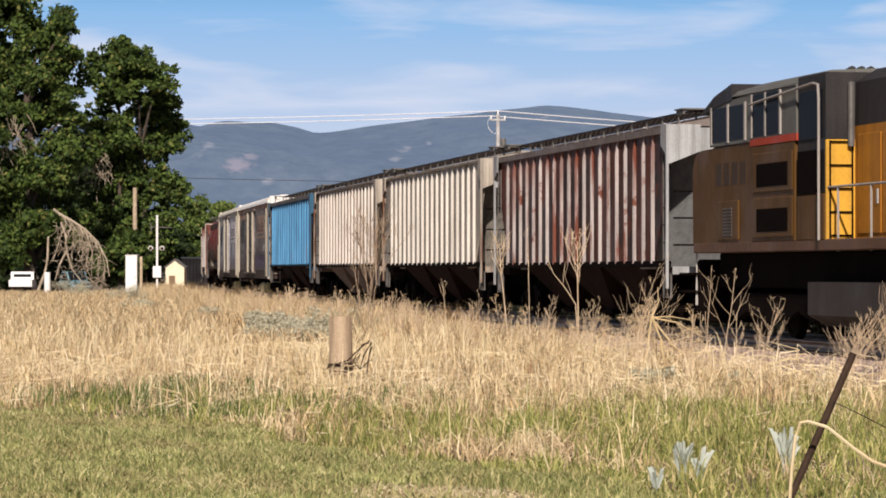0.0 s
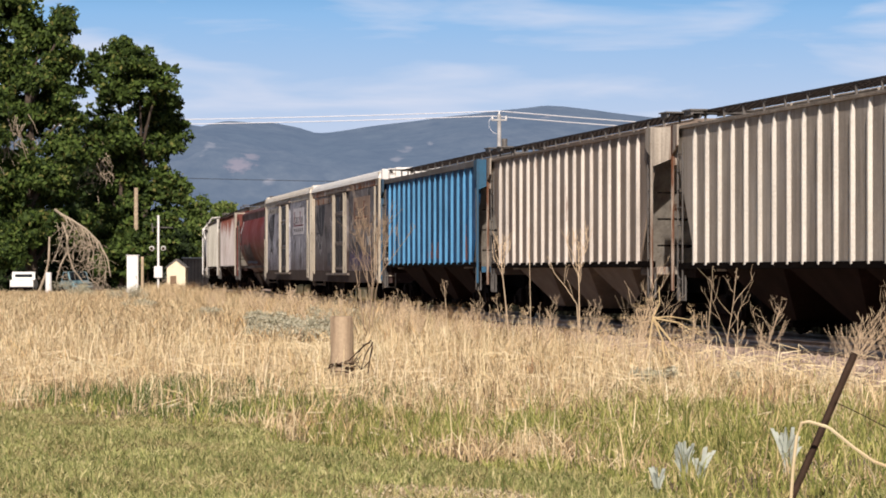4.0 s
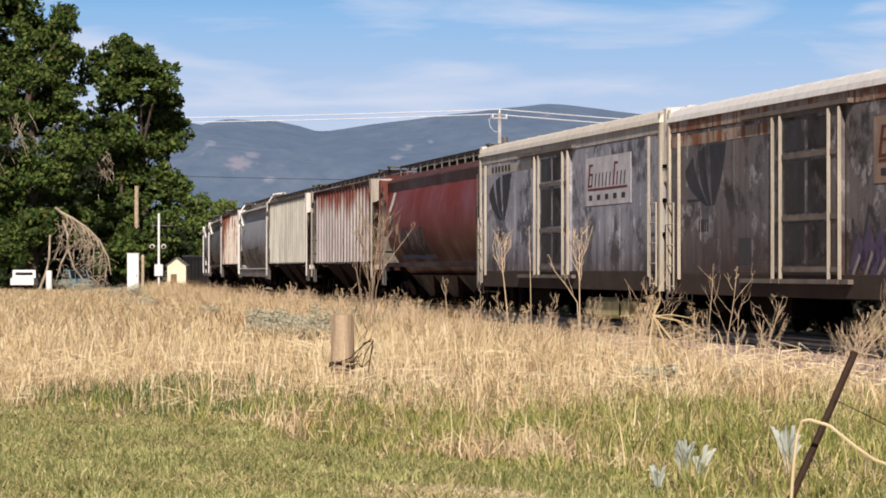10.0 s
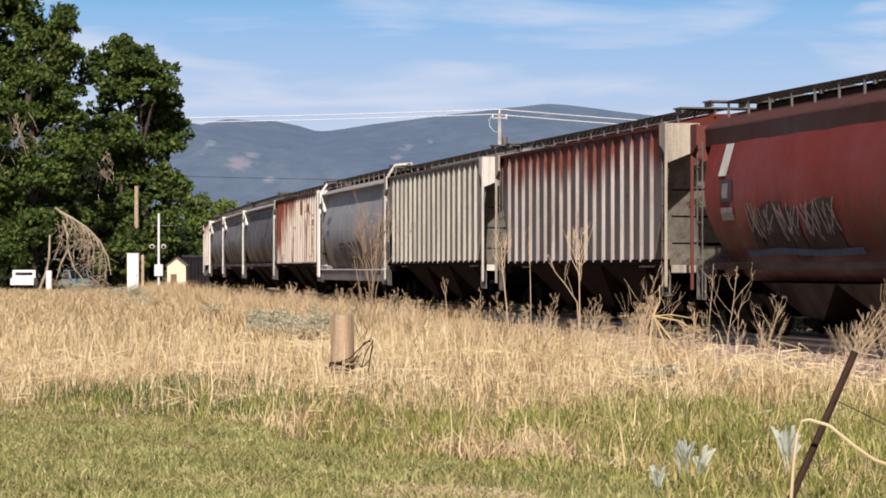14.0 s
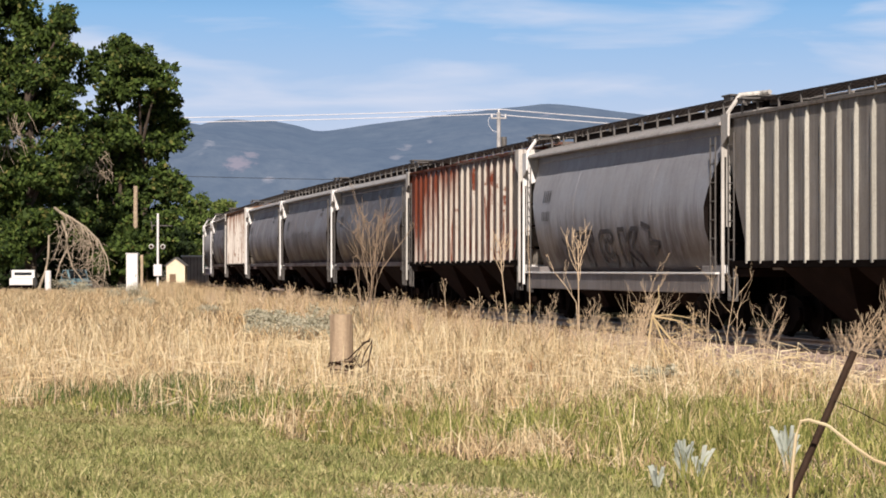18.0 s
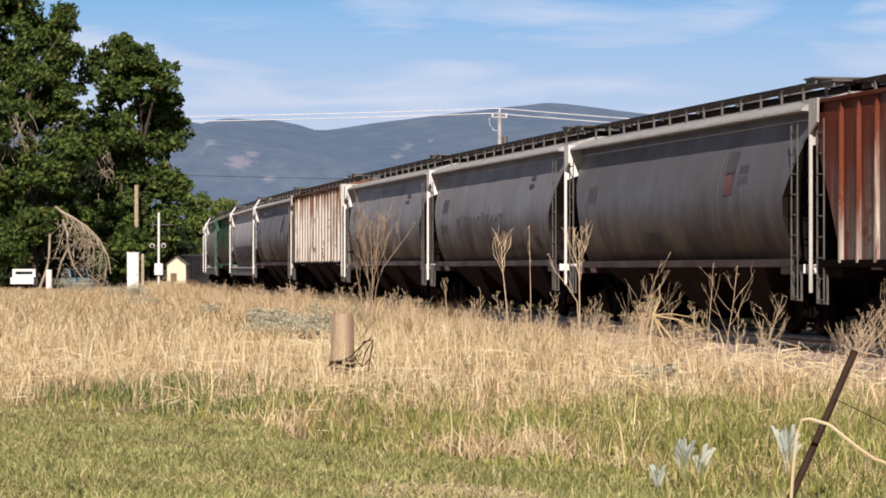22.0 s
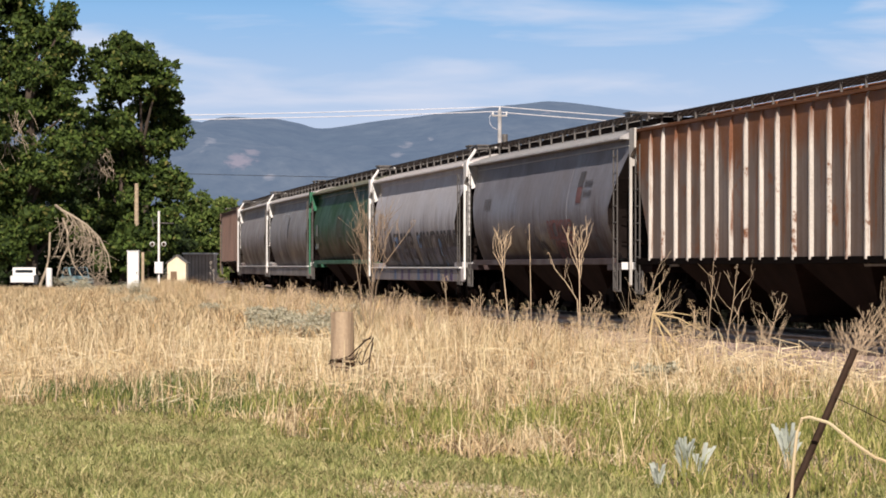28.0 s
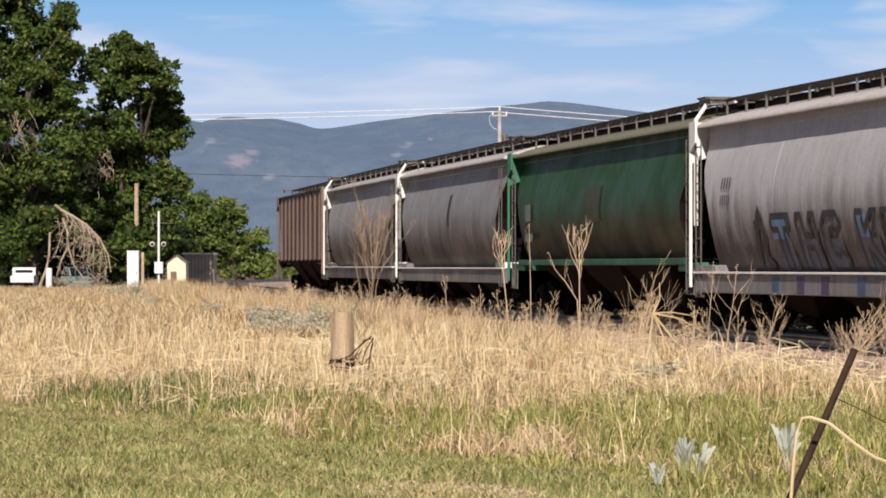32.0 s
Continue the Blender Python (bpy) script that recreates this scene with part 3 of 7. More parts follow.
p = scatter(rng, 33.0, 38.0, (300, lambda x, d: np.clip(1.2 - ((x + 5.4) / 0.9) ** 2 - ((d - 36.2) / 1.3) ** 2, 0, 1)))
n = len(p)
tagged(blades("flattened_straw", p, rng.uniform(0.04, 0.1, n), rng.uniform(0.012, 0.024, n), rng.uniform(3.0, 8.0, n), M_DRY), "flattened brown straw at the edge of the lawn", "straw", kind="stuff")
p = scatter(rng, 36.0, 56.0, (12, lambda x, d: (x > 2.2) * (np.abs(track_gap(x, d) - 0.9) < 1.7) * np.clip(0.5 + 0.8 * wob(x, d, 1.9, 0.2), 0, 1)))
n = len(p)
tagged(bent_stalks("broken_stalks", p, rng.uniform(0.3, 0.8, n), rng.uniform(0.010, 0.022, n), M_PALE), "thick pale broken stalks tangled on the shoulder", "stalks", kind="stuff")
# loose stones on the near shoulder of the ballast
rs_ = np.random.default_rng(17)
k_ = 9000
ss, ee = rs_.uniform(14, 62, k_), rs_.uniform(1.5, 3.9, k_)
at_ = np.array([on_track(float(u), -float(e))[:3] for u, e in zip(ss, ee)])
at_[:, 2] = np.where(ee < 2.5, at_[:, 2] - 0.22 - 0.15 * np.clip(ee - 1.7, 0, 1), np.interp(ee, [2.5, 3.6, 3.9], [0.0, 1.0, 1.0]) * (-0.03) + (1 - np.clip((ee - 2.5) / 1.1, 0, 1)) * (at_[:, 2] - 0.34))
octa = np.array([(1, 0, 0), (0, 1, 0), (-1, 0, 0), (0, -1, 0), (0, 0, 1), (0, 0, -1)], float)
sv = octa[None] * rs_.uniform(0.02, 0.055, (k_, 1, 1)) * rs_.uniform(0.6, 1.3, (k_, 6, 1)) + at_[:, None]
st_ = np.arange(k_)[:, None, None] * 6 + np.array([(0, 1, 4), (1, 2, 4), (2, 3, 4), (3, 0, 4), (1, 0, 5), (2, 1, 5), (3, 2, 5), (0, 3, 5)])[None]
M_STONE, t_, b_ = material("loose_ballast_stone")
g_ = t_.nodes.new("ShaderNodeNewGeometry")
t_.links.new(blend(t_, g_.outputs["Random Per Island"], (0.20, 0.145, 0.115), (0.48, 0.37, 0.30)), b_.inputs["Base Color"])
b_.inputs["Roughness"].default_value = 0.95
tagged(hang("loose_stones", mesh_from("loose_stones", sv.reshape(-1, 3), None, st_.reshape(-1, 3), [M_STONE])), "loose pinkish crushed stones on the shoulder", "stones", kind="stuff")
# rank dry weeds along the foot of the ballast
ss = rng.uniform(-130, 62, 2600)
ee = rng.uniform(3.3, 5.8, 2600) + np.clip(ss - 36, 0, 10) * 0.12
p = tufts(np.array([on_track(float(s), -float(e))[:2] for s, e in zip(ss, ee)]), 13, 0.16)
n = len(p)
tagged(blades("trackside_weeds", p, rng.uniform(0.25, 0.85, n) * (1 + 0.4 * np.sin(np.repeat(ss, 13) * 1.3) * np.sin(np.repeat(ss, 13) * 0.37)) * np.interp(np.repeat(ss, 13), [-130, 24, 40], [1.15, 1.05, 0.45]), rng.uniform(0.009, 0.022, n), rng.uniform(0.1, 0.8, n), M_DRY), "rank dry weeds along the railway embankment", "weeds", kind="stuff")


# ---- mountains ----
SCARS = ((-233, 126, 22, 14, (0.14, 0.108, 0.105)), (-225, 138, 9, 9, (0.13, 0.105, 0.1)), (-282, 147, 7, 12, (0.14, 0.135, 0.13)), (-43, 153, 9, 8, (0.125, 0.115, 0.11)), (-56, 138, 10, 8, (0.14, 0.13, 0.125)), (-16, 161, 6, 5, (0.17, 0.16, 0.155)), (-202, 107, 9, 7, (0.14, 0.13, 0.125)))


def mountain_material(name, a, b_, haze, glow):
    m, t, b = material(name)
    v = mapped(t, (1, 1, 1))
    big = noise_of(t, v, 0.004, 7, 0.65, 0.35, 0.65)
    fine = noise_of(t, v, 0.03, 6, 0.7, 0.3, 0.7)
    rock = noise_of(t, v, 0.0045, 8, 0.66, 0.66, 0.70)
    c = blend(t, big, a, b_)
    c = blend(t, fine, c, tuple(x * 0.3 for x in a))
    c = blend(t, rock, c, (0.20, 0.16, 0.15))
    wv = node(t, "ShaderNodeTexNoise", Scale=0.02, Detail=6.0, Roughness=0.7)
    t.links.new(v, wv.inputs["Vector"])
    for sx, sz, wide, high, tone in SCARS:     # bare rock slides
        mp = node(t, "ShaderNodeMapping", Location=(-sx / wide, 0, -sz / high), Scale=(1 / wide, 0, 1 / high))
        t.links.new(v, mp.inputs[0])
        ln = t.nodes.new("ShaderNodeVectorMath"); ln.operation = "LENGTH"
        t.links.new(mp.outputs[0], ln.inputs[0])
        ad = node(t, "ShaderNodeMath"); ad.operation = "MULTIPLY_ADD"
        t.links.new(wv.outputs[0], ad.inputs[0]); ad.inputs[1].default_value = 5.0
        t.links.new(ln.outputs[1], ad.inputs[2])
        mr = node(t, "ShaderNodeMapRange", **{"From Min": 3.35, "From Max": 2.7})
        t.links.new(ad.outputs[0], mr.inputs[0])
        c = blend(t, mr.outputs[0], c, tone)
    t.links.new(c, b.inputs["Base Color"])
    b.inputs["Roughness"].default_value = 1.0
    b.inputs["Specular IOR Level"].default_value = 0.0
    # distance haze painted on as a faint blue glow of the slopes
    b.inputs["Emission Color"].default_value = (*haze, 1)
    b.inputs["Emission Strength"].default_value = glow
    return m


def mountain(name, y0, y1, crest_x, crest_z, rough, mat, label):
    xs, ys = np.linspace(-2600, 2600, 521), np.linspace(0, 1, 46)
    X, V = np.meshgrid(xs, ys)
    Z = np.zeros_like(X)
    crest = np.interp(xs, crest_x, crest_z)
    for j in range(X.shape[0]):
        for i in range(X.shape[1]):
            f = noise.fractal(Vector((X[j, i] * 0.0045, V[j, i] * 3.2, 1.7)), 0.9, 2.1, 6)
            prof = min(1.0, V[j, i] * 1.25) ** 0.85
            Z[j, i] = crest[i] * prof * (1 + rough * f * (1 - prof) * 1.4) + rough * 9 * f * prof * 0.35
    Y = y0 + (y1 - y0) * V
    Z[0] = -2
    i = np.arange(X.size).reshape(X.shape)
    q = np.stack([i[:-1, :-1], i[:-1, 1:], i[1:, 1:], i[1:, :-1]], -1).reshape(-1, 4)
    return tagged(hang(name, mesh_from(name, np.stack([X, Y, Z], -1).reshape(-1, 3), q, mats=[mat])), label, "mountain", kind="structure")


CREST_X = [-2600, -1400, -700, -344, -321, -302, -284, -250, -220, -190, -168, -153, -130, -100, -70, -33, 4, 49, 76, 109, 135, 162, 192, 229, 420, 800, 1500, 2600]
CREST_Z = [133, 171, 195, 199, 194, 199, 202, 200, 199, 193, 186, 186, 189, 194, 198, 202, 207, 212, 216, 219, 222, 220, 216, 211, 190, 195, 152, 114]
mountain("backdrop_mountains", 2900, 4000, CREST_X, CREST_Z, 0.5, mountain_material("hazy_forested_mountain", (0.035, 0.045, 0.045), (0.075, 0.08, 0.075), (0.135, 0.195, 0.29), 0.78), "forested mountain ridge in painted blue-grey haze, with bare rocky scars")
# ---- train: parts shared by all cars ----
MESHES = {}


def shared(key, make, mat, smooth=False):
    if key not in MESHES:
        bm = bmesh.new()
        make(bm)
        me = bpy.data.meshes.new(key)
        bm.normal_update(); bm.to_mesh(me); bm.free()
        me.materials.append(mat)
        if smooth:
            me.polygons.foreach_set("use_smooth", [True] * len(me.polygons))
        MESHES[key] = me
    return MESHES[key]


def wheel_mesh(bm):
    for y in (-0.75, 0.75):
        k = 1 if y > 0 else -1
        prof = [(0.09, 0.06), (0.3, 0.05), (0.36, 0.07), (0.42, 0.06), (0.43, -0.05), (0.46, -0.065), (0.46, -0.09), (0.35, -0.08), (0.3, -0.02), (0.09, -0.06)]
        rings = [[bm.verts.new((r * math.cos(a * math.pi / 10), y + k * w, r * math.sin(a * math.pi / 10))) for a in range(20)] for r, w in prof]
        for a, b in zip(rings, rings[1:] + rings[:1]):
            for j in range(20):
                bm.faces.new((a[j], a[(j + 1) % 20], b[(j + 1) % 20], b[j]))
    tube(bm, [(0, -0.98, 0), (0, 0.98, 0)], 0.085, 8)
    bmesh.ops.recalc_face_normals(bm, faces=bm.faces)


def sideframe_mesh(bm):
    prism(bm, [(-1.1, 0.58), (-0.95, 0.68), (-0.5, 0.80), (0.5, 0.80), (0.95, 0.68), (1.1, 0.58), (1.1, 0.36), (0.72, 0.36), (0.42, 0.14), (-0.42, 0.14), (-0.72, 0.36), (-1.1, 0.36)], -0.07, 0.07)
    for x in (-0.89, 0.89):
        tube(bm, [(x, -0.13, 0.46), (x, 0.1, 0.46)], 0.13, 10)
    for x in (-0.2, 0, 0.2):
        tube(bm, [(x, -0.1, 0.26), (x, -0.1, 0.6)], 0.075, 8)


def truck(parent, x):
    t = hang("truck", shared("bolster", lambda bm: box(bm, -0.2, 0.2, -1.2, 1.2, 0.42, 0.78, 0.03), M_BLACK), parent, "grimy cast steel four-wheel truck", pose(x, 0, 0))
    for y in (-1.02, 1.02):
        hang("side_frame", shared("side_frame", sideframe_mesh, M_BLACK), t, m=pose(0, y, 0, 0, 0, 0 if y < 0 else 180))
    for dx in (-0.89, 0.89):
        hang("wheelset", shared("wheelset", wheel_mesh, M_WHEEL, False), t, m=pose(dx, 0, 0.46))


def coupler_mesh(bm):
    box(bm, -0.1, 0.55, -0.09, 0.09, 0.78, 0.95, 0.02)
    prism(bm, [(0.5, -0.16), (0.75, -0.18), (0.85, -0.05), (0.72, 0.02), (0.84, 0.1), (0.8, 0.2), (0.5, 0.16)], 0.72, 1.0, "z")


def coupler(parent, x):
    hang("coupler", shared("coupler", coupler_mesh, M_BLACK), parent, m=pose(x, 0, 0, 0, 0, 0 if x > 0 else 180))
    bm = tube(bmesh.new(), [(x, -0.3, 0.8), (x + math.copysign(0.35, x), -0.28, 0.5), (x + math.copysign(0.75, x), -0.12, 0.6)], 0.03, 6)
    part("brake_hose", bm, M_BLACK, parent)


def ladder(name, parent, mat, x, y, z0, z1, wide=0.42, along=True, rung=0.36):
    bm = bmesh.new()
    a, b = ((x - wide / 2, y), (x + wide / 2, y)) if along else ((x, y - wide / 2), (x, y + wide / 2))
    for q in (a, b):
        tube(bm, [(q[0], q[1], z0), (q[0], q[1], z1)], 0.017, 6)
    z = z0 + 0.06
    while z < z1:
        tube(bm, [(*a, z), (*b, z)], 0.014, 5)
        z += rung
    return part(name, bm, mat, parent)


def bars(parent, rows, mat, y, name="lettering"):
    """Worn lettering as plain bars: (x, z, wide, high) each, flat on the near side."""
    for x, z, w, h in rows:
        part(name, box(bmesh.new(), x, x + w, y - 0.006, y, z, z + h), mat, parent)


def word(x, z, n, h, gap=2.2, wide=0.34):
    """Bars for a word of n characters of height h."""
    return [(x + i * h * wide * gap, z, h * wide, h) for i in range(n)]


M_GAPSHADE = plain("gap_shade_steel", (0.017, 0.0125, 0.011), 0.85, 0, 0.4, 1.5, spec=0.04)
M_DULLIRON = plain("dull_grey_iron", (0.14, 0.13, 0.12), 0.7, 0.2, 0.3, 2)
M_WHITEBAR = plain("faded_white_lettering", (0.6, 0.6, 0.58), 0.7, 0, 0.2)
M_BLACKBAR = plain("faded_black_lettering", (0.085, 0.082, 0.088), 0.7, 0, 0.3)
WHITE_IRON = car_paint("white_painted_iron", (0.68, 0.65, 0.59), dirty=0.45, rust=0.34, seed=4)


STAINED_END = car_paint("rust_stained_end_sheet", (0.50, 0.46, 0.39), dirty=0.45, rust=0.36, seed=81, rustcol=(0.16, 0.07, 0.035))


def roof_walk(car, L, z, mat, y0=-0.98, wide=0.62, step=1.25, post=0.3, both=True):
    """Raised grating walks along the roof, on short posts."""
    for y in ((y0, -y0 - wide) if both else (y0,)):
        bm = bmesh.new()
        n = int(wide / 0.1)
        for k in range(n + 1):
            yy = y + wide * k / n
            box(bm, -L / 2, L / 2, yy - 0.012, yy + 0.012, z - 0.04, z)
        k = int(L / 0.45)
        for i in range(k + 1):
            xx = -L / 2 + L * i / k
            box(bm, xx - 0.012, xx + 0.012, y, y + wide, z - 0.045, z - 0.02)
        part("roof_walk", bm, mat, car)
        n = int(L / step)
        for i in range(n + 1):
            xx = -L / 2 + 0.1 + (L - 0.2) * i / n
            hang("walk_bracket", shared("walk_bracket%.2f" % post, lambda bm: prism(bm, [(-0.02, -post), (0.02, -post), (0.02, 0), (-0.02, 0)], 0, 0.04), M_DULLIRON), car, m=pose(xx, y if y < 0 else y + wide - 0.05, z - 0.03))


def crossover(car, x, z, mat):
    bm = bmesh.new()
    box(bm, x - 0.3, x + 0.3, -1.35, 1.35, z - 0.03, z)
    for y in (-1.3, -0.6, 0.6, 1.3):
        box(bm, x - 0.25, x + 0.25, y - 0.02, y + 0.02, z - 0.12, z - 0.03)
    part("roof_platform", bm, mat, car)


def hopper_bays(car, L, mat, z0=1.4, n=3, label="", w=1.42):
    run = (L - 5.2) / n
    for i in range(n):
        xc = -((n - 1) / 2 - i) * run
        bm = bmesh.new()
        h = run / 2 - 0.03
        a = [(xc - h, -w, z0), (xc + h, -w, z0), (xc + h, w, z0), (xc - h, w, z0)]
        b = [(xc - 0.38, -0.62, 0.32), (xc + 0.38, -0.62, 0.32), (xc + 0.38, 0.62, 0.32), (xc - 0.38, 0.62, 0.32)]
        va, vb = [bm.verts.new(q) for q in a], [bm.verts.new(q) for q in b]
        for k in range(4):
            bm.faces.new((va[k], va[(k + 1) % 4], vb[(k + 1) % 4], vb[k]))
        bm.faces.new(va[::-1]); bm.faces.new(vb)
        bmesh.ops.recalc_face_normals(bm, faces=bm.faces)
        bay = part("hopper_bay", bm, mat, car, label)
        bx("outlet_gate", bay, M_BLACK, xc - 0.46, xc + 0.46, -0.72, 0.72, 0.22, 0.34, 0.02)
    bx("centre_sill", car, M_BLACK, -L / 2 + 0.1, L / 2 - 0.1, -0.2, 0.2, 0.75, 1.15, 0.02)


def end_works(car, L, iron, mat, top, plate=True, grab=False, post_mat=None, sill=1.18, post_both=False):
    """Corner posts, platform, ladders and stirrups at both ends."""
    pm = post_mat or iron
    wide = 0.03
    for sx in (-1, 1):
        xe = sx * (L / 2 - 0.06)
        bx("end_platform", car, mat, min(xe, xe - sx * 1.3), max(xe, xe - sx * 1.3), -1.5, 1.5, sill - 0.05, sill + 0.12, 0.02)
        bx("end_sill_plate", car, iron, min(xe, xe + sx * 0.02), max(xe, xe + sx * 0.02), -1.5, 1.5, sill - 0.03, sill + 0.13, 0.004)
        for y in (-1.5, 1.5):
            k = math.copysign(1, y)
            if post_both or sx == k:
                bx("corner_post", car, pm, xe - 0.03, xe + 0.03, y + k * 0.11 - wide, y + k * 0.11 + wide, sill - 0.32, top, 0.01)
            ladder("end_ladder", car, M_DULLIRON, xe - sx * 0.34, y + k * 0.05, sill - 0.5, top - 0.35, 0.34)
            bm = bmesh.new()
            tube(bm, [(xe - sx * 0.1, y, sill), (xe - sx * 0.1, y, sill - 0.5), (xe - sx * 0.55, y, sill - 0.5), (xe - sx * 0.55, y, sill)], 0.025, 6)
            part("stirrup_step", bm, M_DULLIRON, car)
            if plate and (post_both or sx == k):
                prof = [(xe, top), (xe - sx * 0.42, top), (xe - sx * 0.4, top - 0.42), (xe, top - 0.62)]
                part("gusset_plate", prism(bmesh.new(), prof, y + k * 0.12 - 0.02, y + k * 0.12 + 0.02), iron, car)
                part("end_gusset", prism(bmesh.new(), [(y + k * 0.1, top), (y - k * 0.6, top), (y - k * 0.58, top - 0.55), (y + k * 0.1, top - 0.82)], xe - 0.015, xe + 0.015, "x"), iron, car)
            if grab and sx == k:
                bm = tube(bmesh.new(), [(xe, y, sill + 0.9), (xe, y, top + 0.05), (xe - sx * 0.05, y - k * 0.22, top + 0.38), (xe - sx * 0.05, y - k * 0.62, top + 0.42), (xe - sx * 0.4, y - k * 0.7, top + 0.42)], 0.045, 8)
                part("roof_grab_rail", bm, iron, car)
        for z in (1.75, 2.3, 2.85):
            part("grab_iron", tube(bmesh.new(), [(xe, -1.48, z), (xe, 1.48, z)], 0.02, 5), M_BLACK, car)
        part("draft_sill", box(bmesh.new(), min(xe, xe + sx * 0.12), max(xe, xe + sx * 0.12), -0.35, 0.35, 0.7, 1.15, 0.03), M_BLACK, car)
        coupler(car, xe)
    bm = bmesh.new()
    bmesh.ops.create_circle(bm, segments=16, radius=0.28, matrix=Matrix.Translation((-L / 2 - 0.12, 0.7, 2.3)) @ Matrix.Rotation(math.pi / 2, 4, "Y"))
    ring = [v.co.copy() for v in bm.verts]
    bm.clear()
    tube(bm, ring + [ring[0]], 0.02, 5)
    for k in range(0, 16, 4):
        tube(bm, [ring[k], (-L / 2 - 0.12, 0.7, 2.3)], 0.015, 5)
    part("brake_wheel", bm, iron, car)


def rib_mesh(bm, x, y, k, w, z0, z1, deep=0.07):
    """A pressed rib on the side sheet, fading into it towards the top."""
    rows = []
    for z, d in ((z0, deep), (z1 - 0.3, deep), (z1 - 0.1, deep * 0.6), (z1, 0.012)):
        rows.append([bm.verts.new((x + a * w, y + k * b * d, z)) for a, b in ((-0.5, 0), (-0.3, 1), (0.3, 1), (0.5, 0))])
    for a, b in zip(rows, rows[1:]):
        for q in range(4):
            bm.faces.new((a[q], a[(q + 1) % 4], b[(q + 1) % 4], b[q]))
    bm.faces.new(rows[0][::-1])
    bm.faces.new(rows[-1])
    bmesh.ops.recalc_face_normals(bm, faces=bm.faces)
    return bm


def ribbed_hopper(label, L, nribs, paint, rib_paint, bay=None, iron=None, eave=None, rib_w=0.11, letters=(), lmat=None, roof_mat=None, grab=False, inset=1.25, beam=False, end_mat=None, end_h=0.5):
    car = tagged(new("hopper_wagon"), label, "hopper wagon", "train wagons")
    iron, eave, bay = iron or WHITE_IRON, eave or paint, bay or M_BAY
    T, B = 4.16, 1.42
    h = L / 2 - 0.12
    for y in (-1.50, 1.50):
        k = math.copysign(1, y)
        # sheets darker than ribs: dirt, plus the shade between ribs put into the paint
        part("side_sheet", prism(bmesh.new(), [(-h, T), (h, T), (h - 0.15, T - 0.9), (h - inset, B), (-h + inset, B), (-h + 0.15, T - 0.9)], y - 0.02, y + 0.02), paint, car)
        n = nribs
        x0 = h - inset - 0.05
        for i in range(n):
            xx = -x0 + 2 * x0 * i / (n - 1)
            yy = y + k * 0.02
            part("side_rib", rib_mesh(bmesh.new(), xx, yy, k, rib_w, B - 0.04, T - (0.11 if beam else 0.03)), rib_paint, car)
        lo_ = 0.12 if beam else 0.035
        part("eave_beam", prism(bmesh.new(), [(y + k * 0.09, T - lo_), (y + k * 0.1, T + 0.02), (y - k * 0.08, T + 0.05), (y - k * 0.08, T - lo_)], -h - 0.06, h + 0.06, "x"), eave, car)
        bx("side_sill", car, M_BLACK, -h + 0.2, h - 0.2, min(y - k * 0.05, y + k * 0.07), max(y - k * 0.05, y + k * 0.07), B - 0.12, B + 0.01, 0.01)
    for sx in (-1, 1):
        part("slope_sheet", prism(bmesh.new(), [(sx * h, T), (sx * (h - 0.03), T), (sx * (h - 2.6), B - 0.1), (sx * (h - 2.57), B - 0.16)] if sx > 0 else [(sx * (h - 0.03), T), (sx * h, T), (sx * (h - 2.57), B - 0.16), (sx * (h - 2.6), B - 0.1)], -1.48, 1.48), end_mat or STAINED_END, car)
        part("end_sheet", box(bmesh.new(), min(sx * h, sx * (h - 0.04)), max(sx * h, sx * (h - 0.04)), -1.48, 1.48, T - end_h, T), end_mat or STAINED_END, car)
    part("roof", prism(bmesh.new(), [(-1.56, T + 0.02), (-0.7, T + 0.19), (0.7, T + 0.19), (1.56, T + 0.02)], -h - 0.05, h + 0.05, "x"), roof_mat or eave, car)
    for i in range(6):
        xx = -h + 1.2 + (2 * h - 2.4) * i / 6
        bx("hatch_cover", car, roof_mat or eave, xx + 0.05, xx + (2 * h - 2.4) / 6 - 0.05, -0.32, 0.32, T + 0.17, T + 0.32, 0.03)
    roof_walk(car, L - 0.2, T + 0.36, M_DARKWALK, post=0.24)
    for sx in (-1, 1):
        crossover(car, sx * (L / 2 - 0.15), T + 0.37, M_GALV)
    hopper_bays(car, L, bay)
    end_works(car, L, iron, bay, T + 0.05, grab=grab, post_both=True)
    for x in (-L / 2 + 2.2, L / 2 - 2.2):
        truck(car, x)
    if letters:
        bars(car, letters, lmat or M_BLACKBAR, -1.52)
    return car


DEEP_PROF = [(1.22, 1.16), (1.40, 1.6), (1.52, 2.05), (1.56, 2.45), (1.536, 2.8), (1.466, 3.15), (1.352, 3.5), (1.275, 3.7), (1.26, 4.02)]


